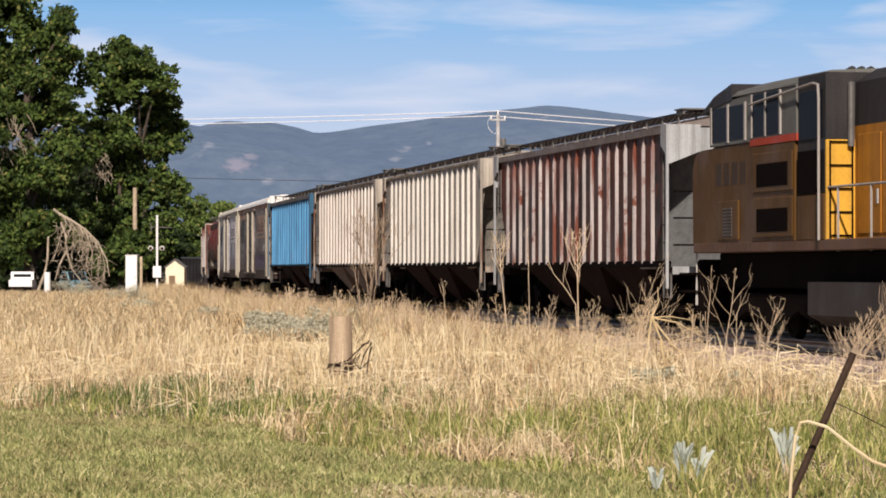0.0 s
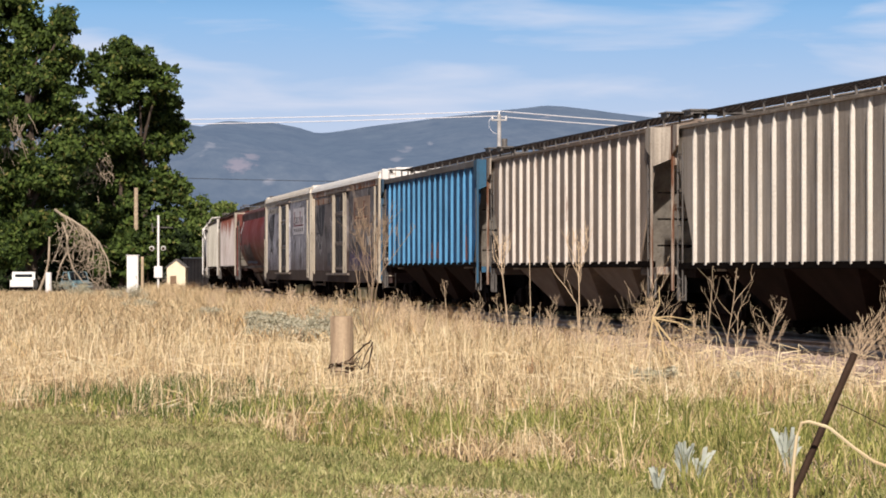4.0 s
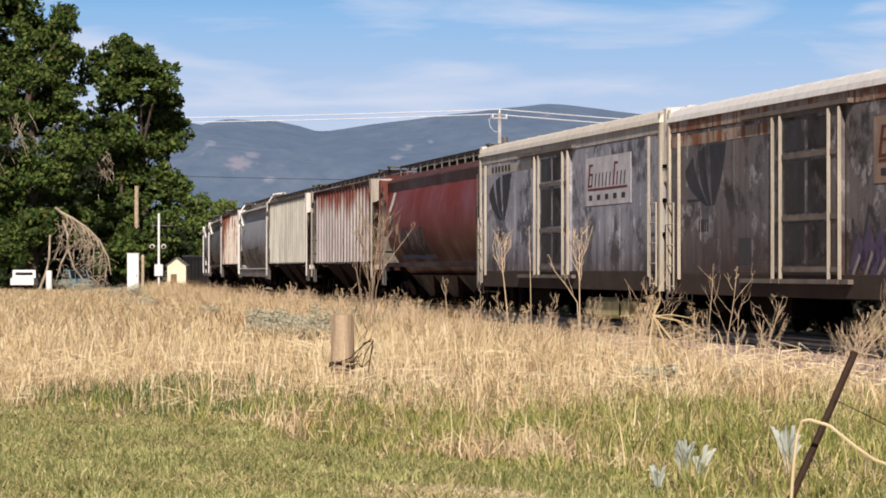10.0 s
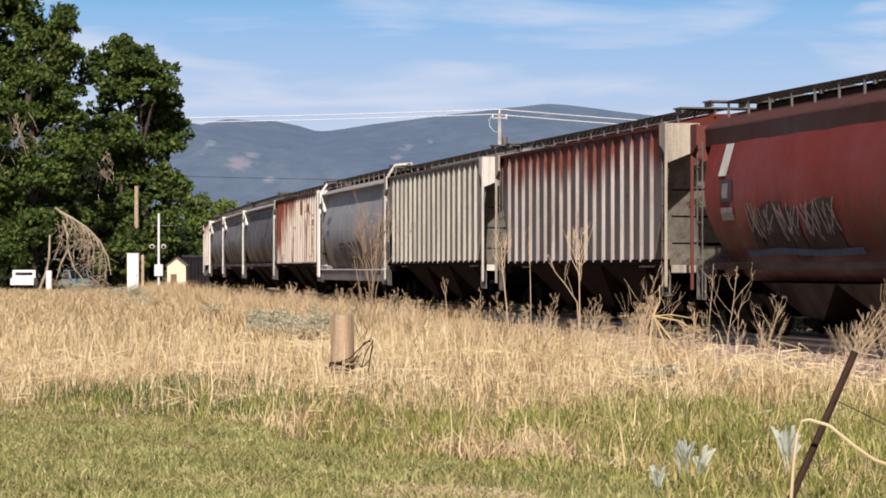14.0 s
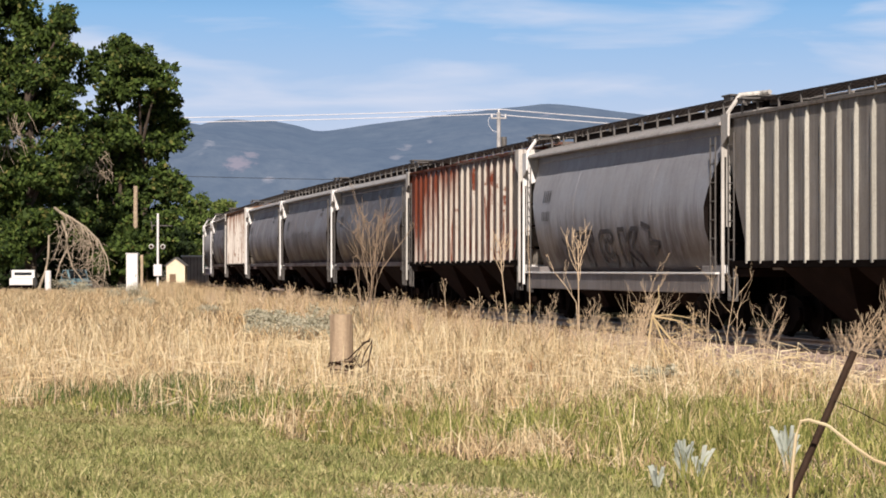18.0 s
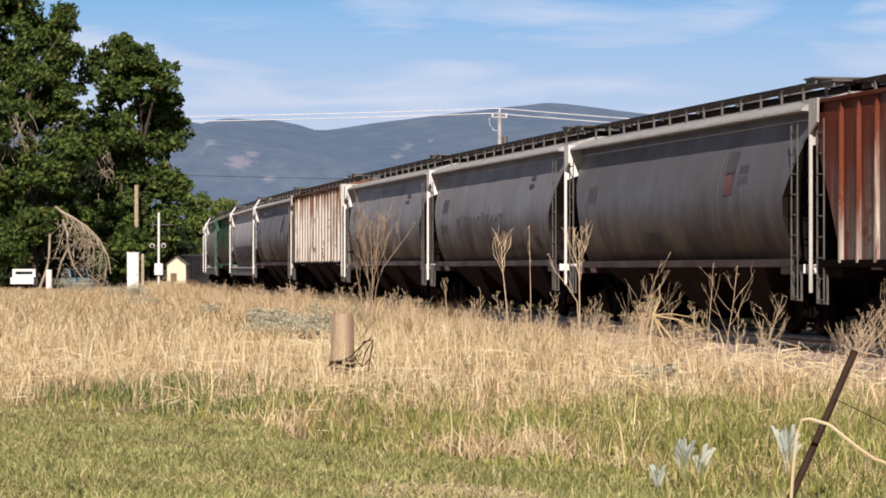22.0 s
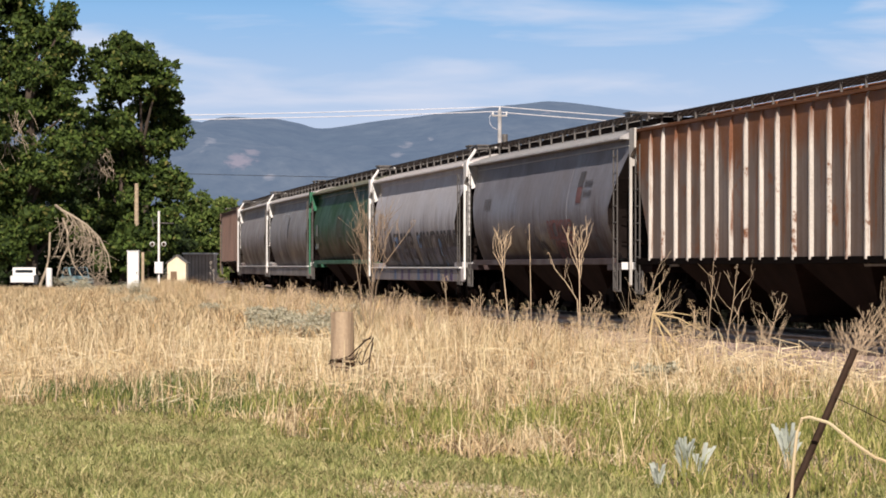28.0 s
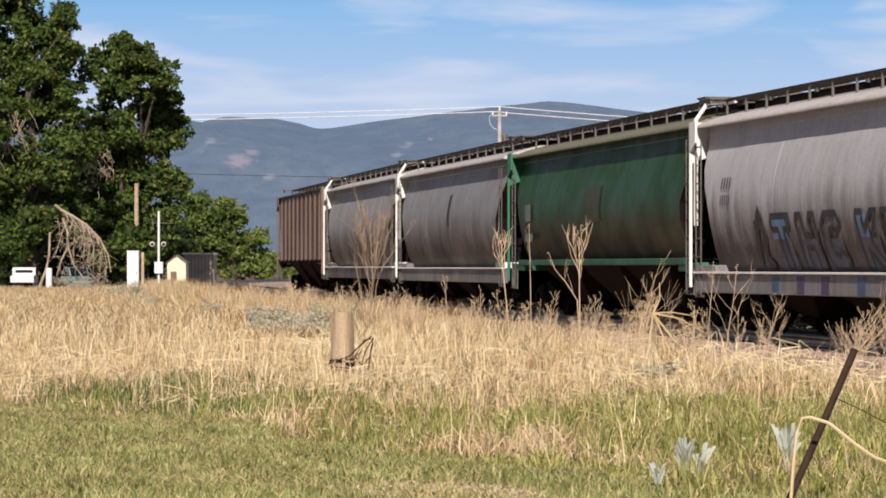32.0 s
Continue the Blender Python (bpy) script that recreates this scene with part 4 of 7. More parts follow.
def barrel_hopper(label, L, paint, iron, roof_mat=None, deep_sill=False, grab=False, letters=(), lmat=None, bay=None, sill_mat=None, walk_mat=None, band=None, eave_out=0.23, eave_drop=0.0, prof=None, fascia=None, seams=4, cut=(0.8, 0.95, 1.02, 0.95, 0.72, 0.45, 0.25, 0.15, 0.1)):
    """A centre-flow hopper: bulging sides cut back at the ends, a curved roof, raised walks."""
    car = tagged(new("hopper_wagon"), label, "hopper wagon", "train wagons")
    roof_mat = roof_mat or paint
    B, T = 1.40, 4.02
    prof = DEEP_PROF if deep_sill else prof or [(1.24, B), (1.41, 1.75), (1.525, 2.15), (1.56, 2.5), (1.536, 2.8), (1.466, 3.15), (1.352, 3.5), (1.275, 3.7), (1.26, T)]
    h = L / 2 - 0.1
    bm, ends = bmesh.new(), {0: bmesh.new(), 48: bmesh.new()}
    rings = []
    nx = 48
    dent = lambda x: 0.007 * math.sin(2.3 * x + L * 9 + len(label)) + 0.005 * math.sin(5.9 * x + 2 * len(label))
    for (w, z), c in zip(prof, cut):
        xe = h - c
        xs = [-xe + 2 * xe * i / nx for i in range(nx + 1)]
        rings.append((w, z, xs))
    for sy in (-1, 1):
        vs = [[bm.verts.new((x, sy * (w + dent(x) * math.sin(math.pi * (z - prof[0][1]) / (T - prof[0][1]))), z)) for x in xs] for w, z, xs in rings]
        for a, b in zip(vs, vs[1:]):
            for i in range(nx):
                bm.faces.new((a[i], a[i + 1], b[i + 1], b[i]) if sy < 0 else (a[i + 1], a[i], b[i], b[i + 1]))
        for e in (0, nx):   # near-black slopes closing the ends, standing in for the shade between wagons
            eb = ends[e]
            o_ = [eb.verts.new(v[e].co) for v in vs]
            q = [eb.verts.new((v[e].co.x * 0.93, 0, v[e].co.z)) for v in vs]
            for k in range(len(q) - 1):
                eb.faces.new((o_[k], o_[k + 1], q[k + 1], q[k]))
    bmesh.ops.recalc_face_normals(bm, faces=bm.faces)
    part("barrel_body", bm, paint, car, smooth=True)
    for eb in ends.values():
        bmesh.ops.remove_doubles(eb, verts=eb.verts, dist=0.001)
        part("end_slope", eb, M_GAPSHADE, car)
    # weld seams down the side
    for i in range(1, seams):
        x = -h + 1.5 + (2 * h - 3.0) * i / seams
        bm = bmesh.new()
        tube(bm, [(x, -w + 0.001, z) for w, z in prof[1:-1]], 0.004, 4)
        part("weld_seam", bm, paint, car)
    E = 1.29 + eave_out
    for y in (-1.275, 1.275):
        bx("side_ledge", car, roof_mat, -h + 0.15, h - 0.15, y - 0.018, y + 0.018, 3.85, 3.875)
    part("roof", prism(bmesh.new(), [(-E, T - 0.02), (-E, T + 0.01), (-E + 0.03, T + 0.05), (-1.12, T + 0.19), (-0.6, T + 0.33), (0, T + 0.36), (0.6, T + 0.33), (1.12, T + 0.19), (E - 0.03, T + 0.05), (E, T + 0.01), (E, T - 0.02)], -h, h, "x"), roof_mat, car)
    if eave_drop > 0.05:
        for y in (-E + 0.02, E - 0.02):
            bx("eave_fascia", car, fascia or paint, -h + 0.05, h - 0.05, y - 0.016, y + 0.016, T - eave_drop, T - 0.02)
    for i in range(6):
        xx = -h + 1.6 + (2 * h - 3.2) * i / 5
        bm = bmesh.new()
        bmesh.ops.create_cone(bm, cap_ends=True, segments=14, radius1=0.38, radius2=0.33, depth=0.16, matrix=Matrix.Translation((xx, 0, T + 0.53)))
        hatch = part("hatch_cover", bm, M_DULLIRON, car)
        bx("hatch_latch", hatch, M_GALV, xx - 0.05, xx + 0.05, -0.52, -0.4, T + 0.46, T + 0.56)
    bx("hatch_trough", car, M_GAPSHADE, -h + 0.5, h - 0.5, -0.46, 0.46, T + 0.3, T + 0.5, 0.02)
    roof_walk(car, L - 0.6, T + 0.56, walk_mat or M_DARKWALK, -0.98, 0.5, post=0.36)
    for sx in (-1, 1):
        crossover(car, sx * (L / 2 - 0.2), T + 0.57, M_GALV)
    sm = sill_mat or paint
    for y in (-1.40, 1.40):
        k = math.copysign(1, y)
        if deep_sill:
            bx("side_sill", car, sm, -h, h, min(y, y + k * 0.14), max(y, y + k * 0.14), 0.76, 1.13, 0.015)
            bx("sill_flange", car, iron, -h, h, min(y, y + k * 0.2), max(y, y + k * 0.2), 1.13, 1.17, 0.008)
        else:
            bx("side_sill", car, sm, -h + 0.7, h - 0.7, min(y, y + k * 0.12), max(y, y + k * 0.12), 1.26, 1.40, 0.015)
    hopper_bays(car, L, bay or M_BAY, prof[0][1] - 0.04, w=min(1.42, prof[0][0] + 0.18))
    end_works(car, L, iron, sm, T + 0.1, grab=grab)
    for x in (-L / 2 + 2.1, L / 2 - 2.1):
        truck(car, x)
    if letters:
        for x, z, w_, h_ in letters:
            bm = bmesh.new()
            k1, k0 = (float(np.interp(q, [p_[1] for p_ in prof], [p_[0] for p_ in prof])) + 0.024 for q in (z + h_, z))
            bm.faces.new([bm.verts.new(q) for q in ((x, -k0, z), (x + w_, -k0, z), (x + w_, -k1, z + h_), (x, -k1, z + h_))])
            part("lettering", bm, lmat or M_BLACKBAR, car)
    return car


M_DARKWALK = plain("rusty_dark_grating", (0.035, 0.027, 0.024), 0.8, 0.3, 0.3, 2)


# ---- refrigerator vans ----
def reefer(label, L, paint, pale, roofm, trim, sign=0.0, tag=True):
    car = tagged(new("refrigerator_van"), label, "boxcar", "train wagons")
    h, B, T = L / 2, 0.76, 4.45
    for y in (-1.5, 1.5):
        k = math.copysign(1, y)
        # side panels either side of the plug door, with vertical joints
        xs = [-h, -h + 2.2, -h + 4.4, -h + 6.6, -2.25, 1.35, 3.6, 5.9, h]
        for a, b in zip(xs, xs[1:]):
            if a == -2.25:
                continue
            bx("side_panel", car, paint, a + 0.01, b - 0.01, min(y - k * 0.06, y), max(y - k * 0.06, y), B + 0.42, T - 0.42, 0.008)
        bx("side_sill", car, M_GRIME, -h, h, min(y - k * 0.1, y + k * 0.02), max(y - k * 0.1, y + k * 0.02), B, B + 0.42, 0.015)
        bx("top_band", car, pale, -h, h, min(y - k * 0.08, y + k * 0.015), max(y - k * 0.08, y + k * 0.015), T - 0.42, T - 0.2, 0.01)
        bx("white_stripe", car, pale, -h + 0.1, -2.45, min(y, y + k * 0.006), max(y, y + k * 0.006), T - 0.72, T - 0.5)
        for x in (-h + 0.05, h - 0.05):
            bx("corner_post", car, trim, x - 0.07, x + 0.07, y - 0.05, y + 0.05, B, T, 0.01)
        door = bx("plug_door", car, paint, -2.2, 1.3, min(y - k * 0.02, y + k * 0.05), max(y - k * 0.02, y + k * 0.05), B + 0.4, T - 0.32, 0.012)
        for xa, xb in ((-1.7, -0.6), (-0.42, 0.62)):
            for za, zb in ((B + 0.6, B + 1.32), (B + 1.5, B + 2.4), (B + 2.6, T - 0.55)):
                part("door_panel", box(bmesh.new(), xa, xb, min(y + k * 0.05, y + k * 0.062), max(y + k * 0.05, y + k * 0.062), za, zb), M_DOORPANEL, door)
        for x in (-2.3, -1.85, 0.75, 1.3):
            bm = tube(bmesh.new(), [(x, y + k * 0.09, B + 0.25), (x, y + k * 0.09, T - 0.45)], 0.036, 6)
            part("lock_rod", bm, trim, door)
        for z in (B + 0.5, B + 1.4, B + 2.5, T - 0.45):
            bm = box(bmesh.new(), -2.2, 1.3, min(y + k * 0.05, y + k * 0.08), max(y + k * 0.05, y + k * 0.08), z - 0.045, z + 0.045)
            part("door_bar", bm, M_DOORBAR, door)
        for z in (B + 0.3, T - 0.36):
            bx("door_track", car, M_DOORBAR, -4.2, 1.8, min(y, y + k * 0.12), max(y, y + k * 0.12), z - 0.05, z + 0.03)
        for x in (-h + 0.36, h - 0.36):
            ladder("side_ladder", car, trim, x, y + k * 0.09, B + 0.1, B + 1.85, 0.5, True, 0.42)
            part("ladder_rail", tube(bmesh.new(), [(x - math.copysign(0.5, x), y + k * 0.05, B + 0.3), (x - math.copysign(0.5, x), y + k * 0.05, T - 0.45)], 0.036, 6), trim, car)
    for sx in (-1, 1):
        bx("end_wall", car, paint, min(sx * h, sx * (h - 0.06)), max(sx * h, sx * (h - 0.06)), -1.46, 1.46, B, T, 0.01)
        for z in np.arange(1.5, 4.2, 0.42):
            bx("end_rib", car, trim, min(sx * h, sx * (h + 0.05)), max(sx * h, sx * (h + 0.05)), -1.4, 1.4, z, z + 0.1, 0.02)
        ladder("end_ladder", car, trim, sx * (h + 0.09), -1.2, B - 0.2, T, 0.42, False, 0.38)
        xe = sx * h
        bx("end_unit", car, roofm, min(xe, xe + sx * 0.2), max(xe, xe + sx * 0.2), -1.0, 1.0, T - 0.6, T + 0.16, 0.03)
        for y in (-1.35, 1.35):
            bx("end_bracket", car, roofm, min(xe, xe + sx * 0.28), max(xe, xe + sx * 0.28), y - 0.12, y + 0.12, T - 1.45, T + 0.1, 0.03)
            for z in (1.9, 2.6, 3.3):
                bx("bracket_rung", car, M_BLACK, min(xe, xe + sx * 0.3), max(xe, xe + sx * 0.3), y - 0.14, y + 0.14, z, z + 0.08)
        coupler(car, sx * (h + 0.1))
    part("roof", prism(bmesh.new(), [(-1.57, T - 0.2), (-1.54, T - 0.09), (-1.44, T + 0.03), (-1.2, T + 0.12), (0, T + 0.2), (1.2, T + 0.12), (1.44, T + 0.03), (1.54, T - 0.09), (1.57, T - 0.2)], -h - 0.03, h + 0.03, "x"), roofm, car)
    for i in range(14):
        x = -h + 0.6 + (2 * h - 1.2) * i / 13
        part("roof_rib", prism(bmesh.new(), [(-1.44, T + 0.033), (-1.2, T + 0.126), (0, T + 0.206), (1.2, T + 0.126), (1.44, T + 0.033)], x - 0.03, x + 0.03, "x"), roofm, car)
    bx("underframe", car, M_BLACK, -h, h, -0.9, 0.9, 0.72, B + 0.02, 0.02)
    tank = bx("fuel_tank", car, M_TANK, 2.0, 6.0, -1.34, -0.3, 0.12, 0.58, 0.08, "sun-bleached yellow-green fuel tank")
    for x in (2.7, 5.3):
        bx("tank_strap", tank, M_BLACK, x - 0.05, x + 0.05, -1.36, -0.28, 0.1, 0.74)
    bx("equipment_box", car, M_BLACK, -5.2, -2.6, -1.1, -0.3, 0.35, 0.8, 0.05)
    for x in (-h + 2.6, h - 2.6):
        truck(car, x)
    y = -1.5
    # faded emblem of three swept stripes, and the worn name board
    fx, fz = -h + 2.75, 2.5
    for left, right, f0 in (((-1.6, 0.72), (-1.05, 1.0), -0.12), ((-0.72, 1.06), (-0.22, 1.16), 0.08), ((0.12, 1.18), (1.15, 1.2), 0.28)):
        lo = [(fx + f0 + (left[0] - f0) * (1 - (1 - u) ** 1.8), fz + left[1] * u ** 1.1) for u in np.linspace(0, 1, 8)]
        hi = [(fx + f0 + 0.1 + (right[0] - f0 - 0.1) * (1 - (1 - u) ** 1.45), fz + 0.03 + (right[1] - 0.03) * u ** 1.1) for u in np.linspace(1, 0.0, 8)]
        part("emblem_petal", prism(bmesh.new(), lo + hi, y - 0.008, y - 0.001), M_EMBLEM, car)
    bars(car, [(-h + 1.5 + i * 0.42, 3.76, 0.26, 0.17) for i in range(6)] if tag else [(-h + 1.3, 2.6, 1.2, 0.05)], M_EMBLEM, y, "lettering")
    bars(car, word(-h + 2.1, 2.0, 5, 0.24, 1.7), M_EMBLEM, y, "lettering")
    board = bx("name_board", car, M_BOARD[sign], 2.75, 6.9, y - 0.012, y - 0.002, 2.66, 3.75)
    for i in range(11):      # thin slanted strokes, the first and the eighth tall and red
        tall = i in (0, 7)
        x0, za, hh = 2.98 + i * 0.33, 3.08, 0.52 if tall else 0.3
        q, wd = bmesh.new(), 0.12 if tall else 0.075
        prism(q, [(x0, za), (x0 + wd, za), (x0 + wd + hh * 0.3, za + hh), (x0 + hh * 0.3, za + hh)], y - 0.018, y - 0.013)
        for v in ((0, 0.5, 0.9) if i == 0 else (0.88,) if tall else ()):
            xa = x0 + wd + 0.002 + hh * 0.3 * v
            prism(q, [(xa, za + hh * v), (xa + 0.22, za + hh * v), (xa + 0.24, za + hh * v + 0.05), (xa, za + hh * v + 0.05)], y - 0.018, y - 0.013)
        part("name_lettering", q, M_SIGNRED[sign] if tall else M_EMBLEM, board)
    bars(board, [(3.0, 3.0, 3.6, 0.05)], M_SIGNRED[sign], y - 0.012, "underline")
    bars(board, [(3.1 + i * 0.75, 2.78, 0.3, 0.12) for i in range(5)], M_EMBLEM, y - 0.012, "lettering")
    return car


M_DOORPANEL = car_paint("sooty_door_paint", (0.03, 0.026, 0.027), (0.02, 0.016, 0.014), dirty=0.5, rust=0.2, seed=60, chalk=0.25)
M_TANK = car_paint("bleached_tank_paint", (0.50, 0.44, 0.20), (0.10, 0.08, 0.04), dirty=0.35, rust=0.15, seed=92)
M_DOORBAR = plain("worn_brown_bar", (0.17, 0.14, 0.12), 0.8, 0, 0.35, 2)


def graffiti(car, strokes, mat, y, r=0.05, name="graffiti"):
    """Sprayed outline letters: flat strokes through the given points on the near side."""
    for pts in strokes:
        bm, fine = bmesh.new(), []
        for (xa, za), (xb, zb) in zip(pts, pts[1:]):
            k = max(1, math.ceil(abs(zb - za) / 0.12))
            fine += [(xa + (xb - xa) * i / k, za + (zb - za) * i / k) for i in range(k)]
        fine.append(pts[-1])
        ring = []
        for i, (x, z) in enumerate(fine):
            p0, p1 = fine[max(i - 1, 0)], fine[min(i + 1, len(fine) - 1)]
            d = Vector((p1[0] - p0[0], p1[1] - p0[1]))
            n_ = Vector((-d.y, d.x)).normalized() * r * 1.15 if d.length else Vector((0, r))
            ring.append([bm.verts.new((x + s * n_.x, y(z + s * n_.y) if callable(y) else y, z + s * n_.y)) for s in (1, -1)])
        for a, b in zip(ring, ring[1:]):
            bm.faces.new((a[0], b[0], b[1], a[1]))
        part(name, bm, mat, car)


def deep_y(z):
    return -float(np.interp(z, [q[1] for q in DEEP_PROF], [q[0] for q in DEEP_PROF])) - 0.026


def barrel_y(z):
    return -float(np.interp(z, [1.40, 1.75, 2.15, 2.5, 2.8, 3.15, 3.5, 3.7, 4.02], [1.24, 1.41, 1.525, 1.56, 1.536, 1.466, 1.352, 1.275, 1.26])) - 0.026


M_GRIME = plain("brown_road_grime", (0.05, 0.034, 0.027), 0.9, 0, 0.35, 1)
M_EMBLEM = plain("faded_dark_emblem", (0.04, 0.042, 0.05), 0.8, 0, 0.4, 3)
M_BOARD = {0: plain("peeling_white_board", (0.58, 0.56, 0.58), 0.7, 0, 0.3, 2), 1: plain("rust_stained_board", (0.30, 0.21, 0.155), 0.75, 0, 0.3, 2)}
M_SIGNRED = {0: plain("faded_maroon_lettering", (0.17, 0.03, 0.04), 0.7, 0, 0.25, 3), 1: plain("brown_red_lettering", (0.14, 0.035, 0.02), 0.7, 0, 0.25, 3)}

P = car_paint
RUSTY_IRON = P("rust_streaked_white_iron", (0.5, 0.44, 0.36), dirty=0.5, rust=0.52, seed=82, rustcol=(0.17, 0.07, 0.035))
TRAIN = []


def couple(car, s):
    TRAIN.append((car, s))
    return car


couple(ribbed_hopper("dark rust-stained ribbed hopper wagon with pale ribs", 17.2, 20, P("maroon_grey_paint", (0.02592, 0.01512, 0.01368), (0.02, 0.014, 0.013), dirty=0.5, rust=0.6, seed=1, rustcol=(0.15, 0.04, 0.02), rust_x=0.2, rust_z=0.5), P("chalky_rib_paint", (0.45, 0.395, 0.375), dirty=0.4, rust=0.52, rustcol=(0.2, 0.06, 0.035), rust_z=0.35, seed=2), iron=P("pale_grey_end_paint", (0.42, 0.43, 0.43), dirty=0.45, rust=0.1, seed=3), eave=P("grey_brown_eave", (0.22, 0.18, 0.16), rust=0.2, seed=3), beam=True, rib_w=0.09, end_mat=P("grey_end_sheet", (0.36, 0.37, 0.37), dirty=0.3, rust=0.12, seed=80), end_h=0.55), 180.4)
couple(ribbed_hopper("cream ribbed hopper wagon with dirty lower edges", 17.0, 18, P("cream_paint", (0.391, 0.34, 0.2805), dirty=0.38, rust=0.2, seed=5), P("sunlit_cream_rib", (0.6396, 0.6006, 0.5304), dirty=0.2, rust=0.24, seed=6), iron=RUSTY_IRON), 161.6)
couple(ribbed_hopper("beige-grey ribbed hopper wagon with white ribs", 17.0, 18, P("beige_grey_paint", (0.29, 0.228, 0.178), dirty=0.42, rust=0.2, seed=7), P("sunlit_beige_rib", (0.66, 0.60, 0.53), dirty=0.3, rust=0.24, seed=8), iron=RUSTY_IRON, bay=plain("brown_bay_steel", (0.15, 0.115, 0.09), 0.8, 0, 0.3, 1.2), letters=word(-6.0, 2.2, 2, 0.5, 1.3) + word(-6.0, 1.7, 3, 0.3), lmat=plain("dull_brown_patch", (0.16, 0.12, 0.11), 0.8)), 143.1)
couple(ribbed_hopper("bright blue ribbed hopper wagon with orange graffiti traces", 17.0, 16, P("blue_paint", (0.009, 0.08, 0.205), (0.012, 0.014, 0.02), dirty=0.5, rust=0.05, seed=9), P("sunlit_blue_rib", (0.09, 0.30, 0.53), (0.02, 0.035, 0.05), dirty=0.35, rust=0.2, seed=10), iron=P("blue_end_paint", (0.02, 0.11, 0.20), dirty=0.45, rust=0.12, seed=11), rib_w=0.09, eave=P("dark_eave", (0.14, 0.13, 0.12), rust=0.2, seed=12), beam=True), 124.8)
couple(reefer("weathered grey refrigerator van with graffiti and rust-stained board", 18.6, P("flaking_grey_brown", (0.1329, 0.1155, 0.1132), (0.03, 0.024, 0.022), mud_shade=0.85, mud_shade_top=2.1, dirty=0.45, rust=0.18, seed=13, chalk=0.9), P("rusty_white_band", (0.44, 0.37, 0.30), dirty=0.3, rust=0.62, seed=14, rustcol=(0.30, 0.10, 0.03)), P("white_roof", (0.80, 0.78, 0.74), dirty=0.15, rust=0.05, seed=15), P("cream_trim", (0.52, 0.46, 0.36), dirty=0.45, rust=0.3, seed=16), 1, False), 106.0)
couple(reefer("weathered pale grey refrigerator van with peeling name board", 18.8, P("flaking_pale_grey", (0.264, 0.264, 0.3026), (0.06, 0.055, 0.06), mud_shade=0.8, mud_shade_top=1.9, dirty=0.35, rust=0.08, seed=17, chalk=1.2), P("dull_white_band", (0.52, 0.48, 0.42), dirty=0.3, rust=0.42, seed=18, rustcol=(0.25, 0.10, 0.05)), P("cream_roof", (0.74, 0.68, 0.58), dirty=0.2, rust=0.06, seed=19), P("cream_trim_worn", (0.54, 0.49, 0.40), dirty=0.45, rust=0.26, seed=20), 0), 86.7)
GREY_IRON = P("grey_white_iron", (0.84, 0.83, 0.80), dirty=0.12, rust=0.12, seed=21)
RED_PROF = [(0.80, 1.05), (1.14, 1.4), (1.40, 1.9), (1.53, 2.35), (1.565, 2.7), (1.54, 3.05), (1.46, 3.4), (1.36, 3.68), (1.26, 4.02)]
couple(barrel_hopper("red-brown smooth-sided hopper wagon with scuffed graffiti", 17.6, P("oxide_red_paint", (0.195, 0.033, 0.027), (0.06, 0.013, 0.011), mud_shade=0.75, mud_shade_top=2.3, dirty=0.12, rough=0.5, rust=0.04, seed=22), P("oxide_red_iron", (0.16, 0.04, 0.03), dirty=0.3, rust=0.1, seed=23), roof_mat=P("dark_red_roof", (0.11, 0.035, 0.03), rust=0.1, seed=24), letters=[(-7.15, 3.05, 0.5, 0.62)], lmat=M_WHITEBAR, eave_out=0.07, eave_drop=0.34, seams=0, prof=RED_PROF, fascia=P("maroon_eave", (0.045, 0.014, 0.013), dirty=0.3, rust=0.05, seed=93), bay=P("dark_red_bay", (0.018, 0.006, 0.005), (0.01, 0.006, 0.005), dirty=0.4, rust=0.05, seed=90), sill_mat=P("dark_red_sill", (0.02, 0.006, 0.005), (0.015, 0.008, 0.007), dirty=0.4, rust=0.05, seed=91), cut=(1.35, 1.1, 0.9, 0.7, 0.65, 0.6, 0.5, 0.45, 0.4)), 68.8)
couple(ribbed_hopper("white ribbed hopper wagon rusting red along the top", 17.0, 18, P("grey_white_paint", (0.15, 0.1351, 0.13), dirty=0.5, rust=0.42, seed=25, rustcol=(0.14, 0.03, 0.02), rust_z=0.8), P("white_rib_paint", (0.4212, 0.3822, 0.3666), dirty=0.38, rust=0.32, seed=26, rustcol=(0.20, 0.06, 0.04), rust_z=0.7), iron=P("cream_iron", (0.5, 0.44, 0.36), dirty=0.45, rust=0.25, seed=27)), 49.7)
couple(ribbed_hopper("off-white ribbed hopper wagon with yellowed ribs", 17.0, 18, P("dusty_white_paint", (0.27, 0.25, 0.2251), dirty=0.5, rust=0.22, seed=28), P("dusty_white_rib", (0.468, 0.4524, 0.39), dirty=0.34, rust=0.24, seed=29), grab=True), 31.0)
couple(barrel_hopper("grey smooth-sided hopper wagon with dark graffiti", 17.0, P("mid_grey_paint", (0.33, 0.335, 0.36), dirty=0.15, rust=0.03, rough=0.5, mud_shade=0.9, mud_shade_top=2.3, seed=30), GREY_IRON, P("pale_grey_roof", (0.44, 0.42, 0.40), dirty=0.3, rust=0.08, seed=31), True, True, word(-6.6, 2.85, 4, 0.28) + word(-6.6, 2.4, 5, 0.22), sill_mat=P("grey_sill_paint", (0.24, 0.22, 0.21), dirty=0.3, rust=0.1, seed=32)), 13.6)
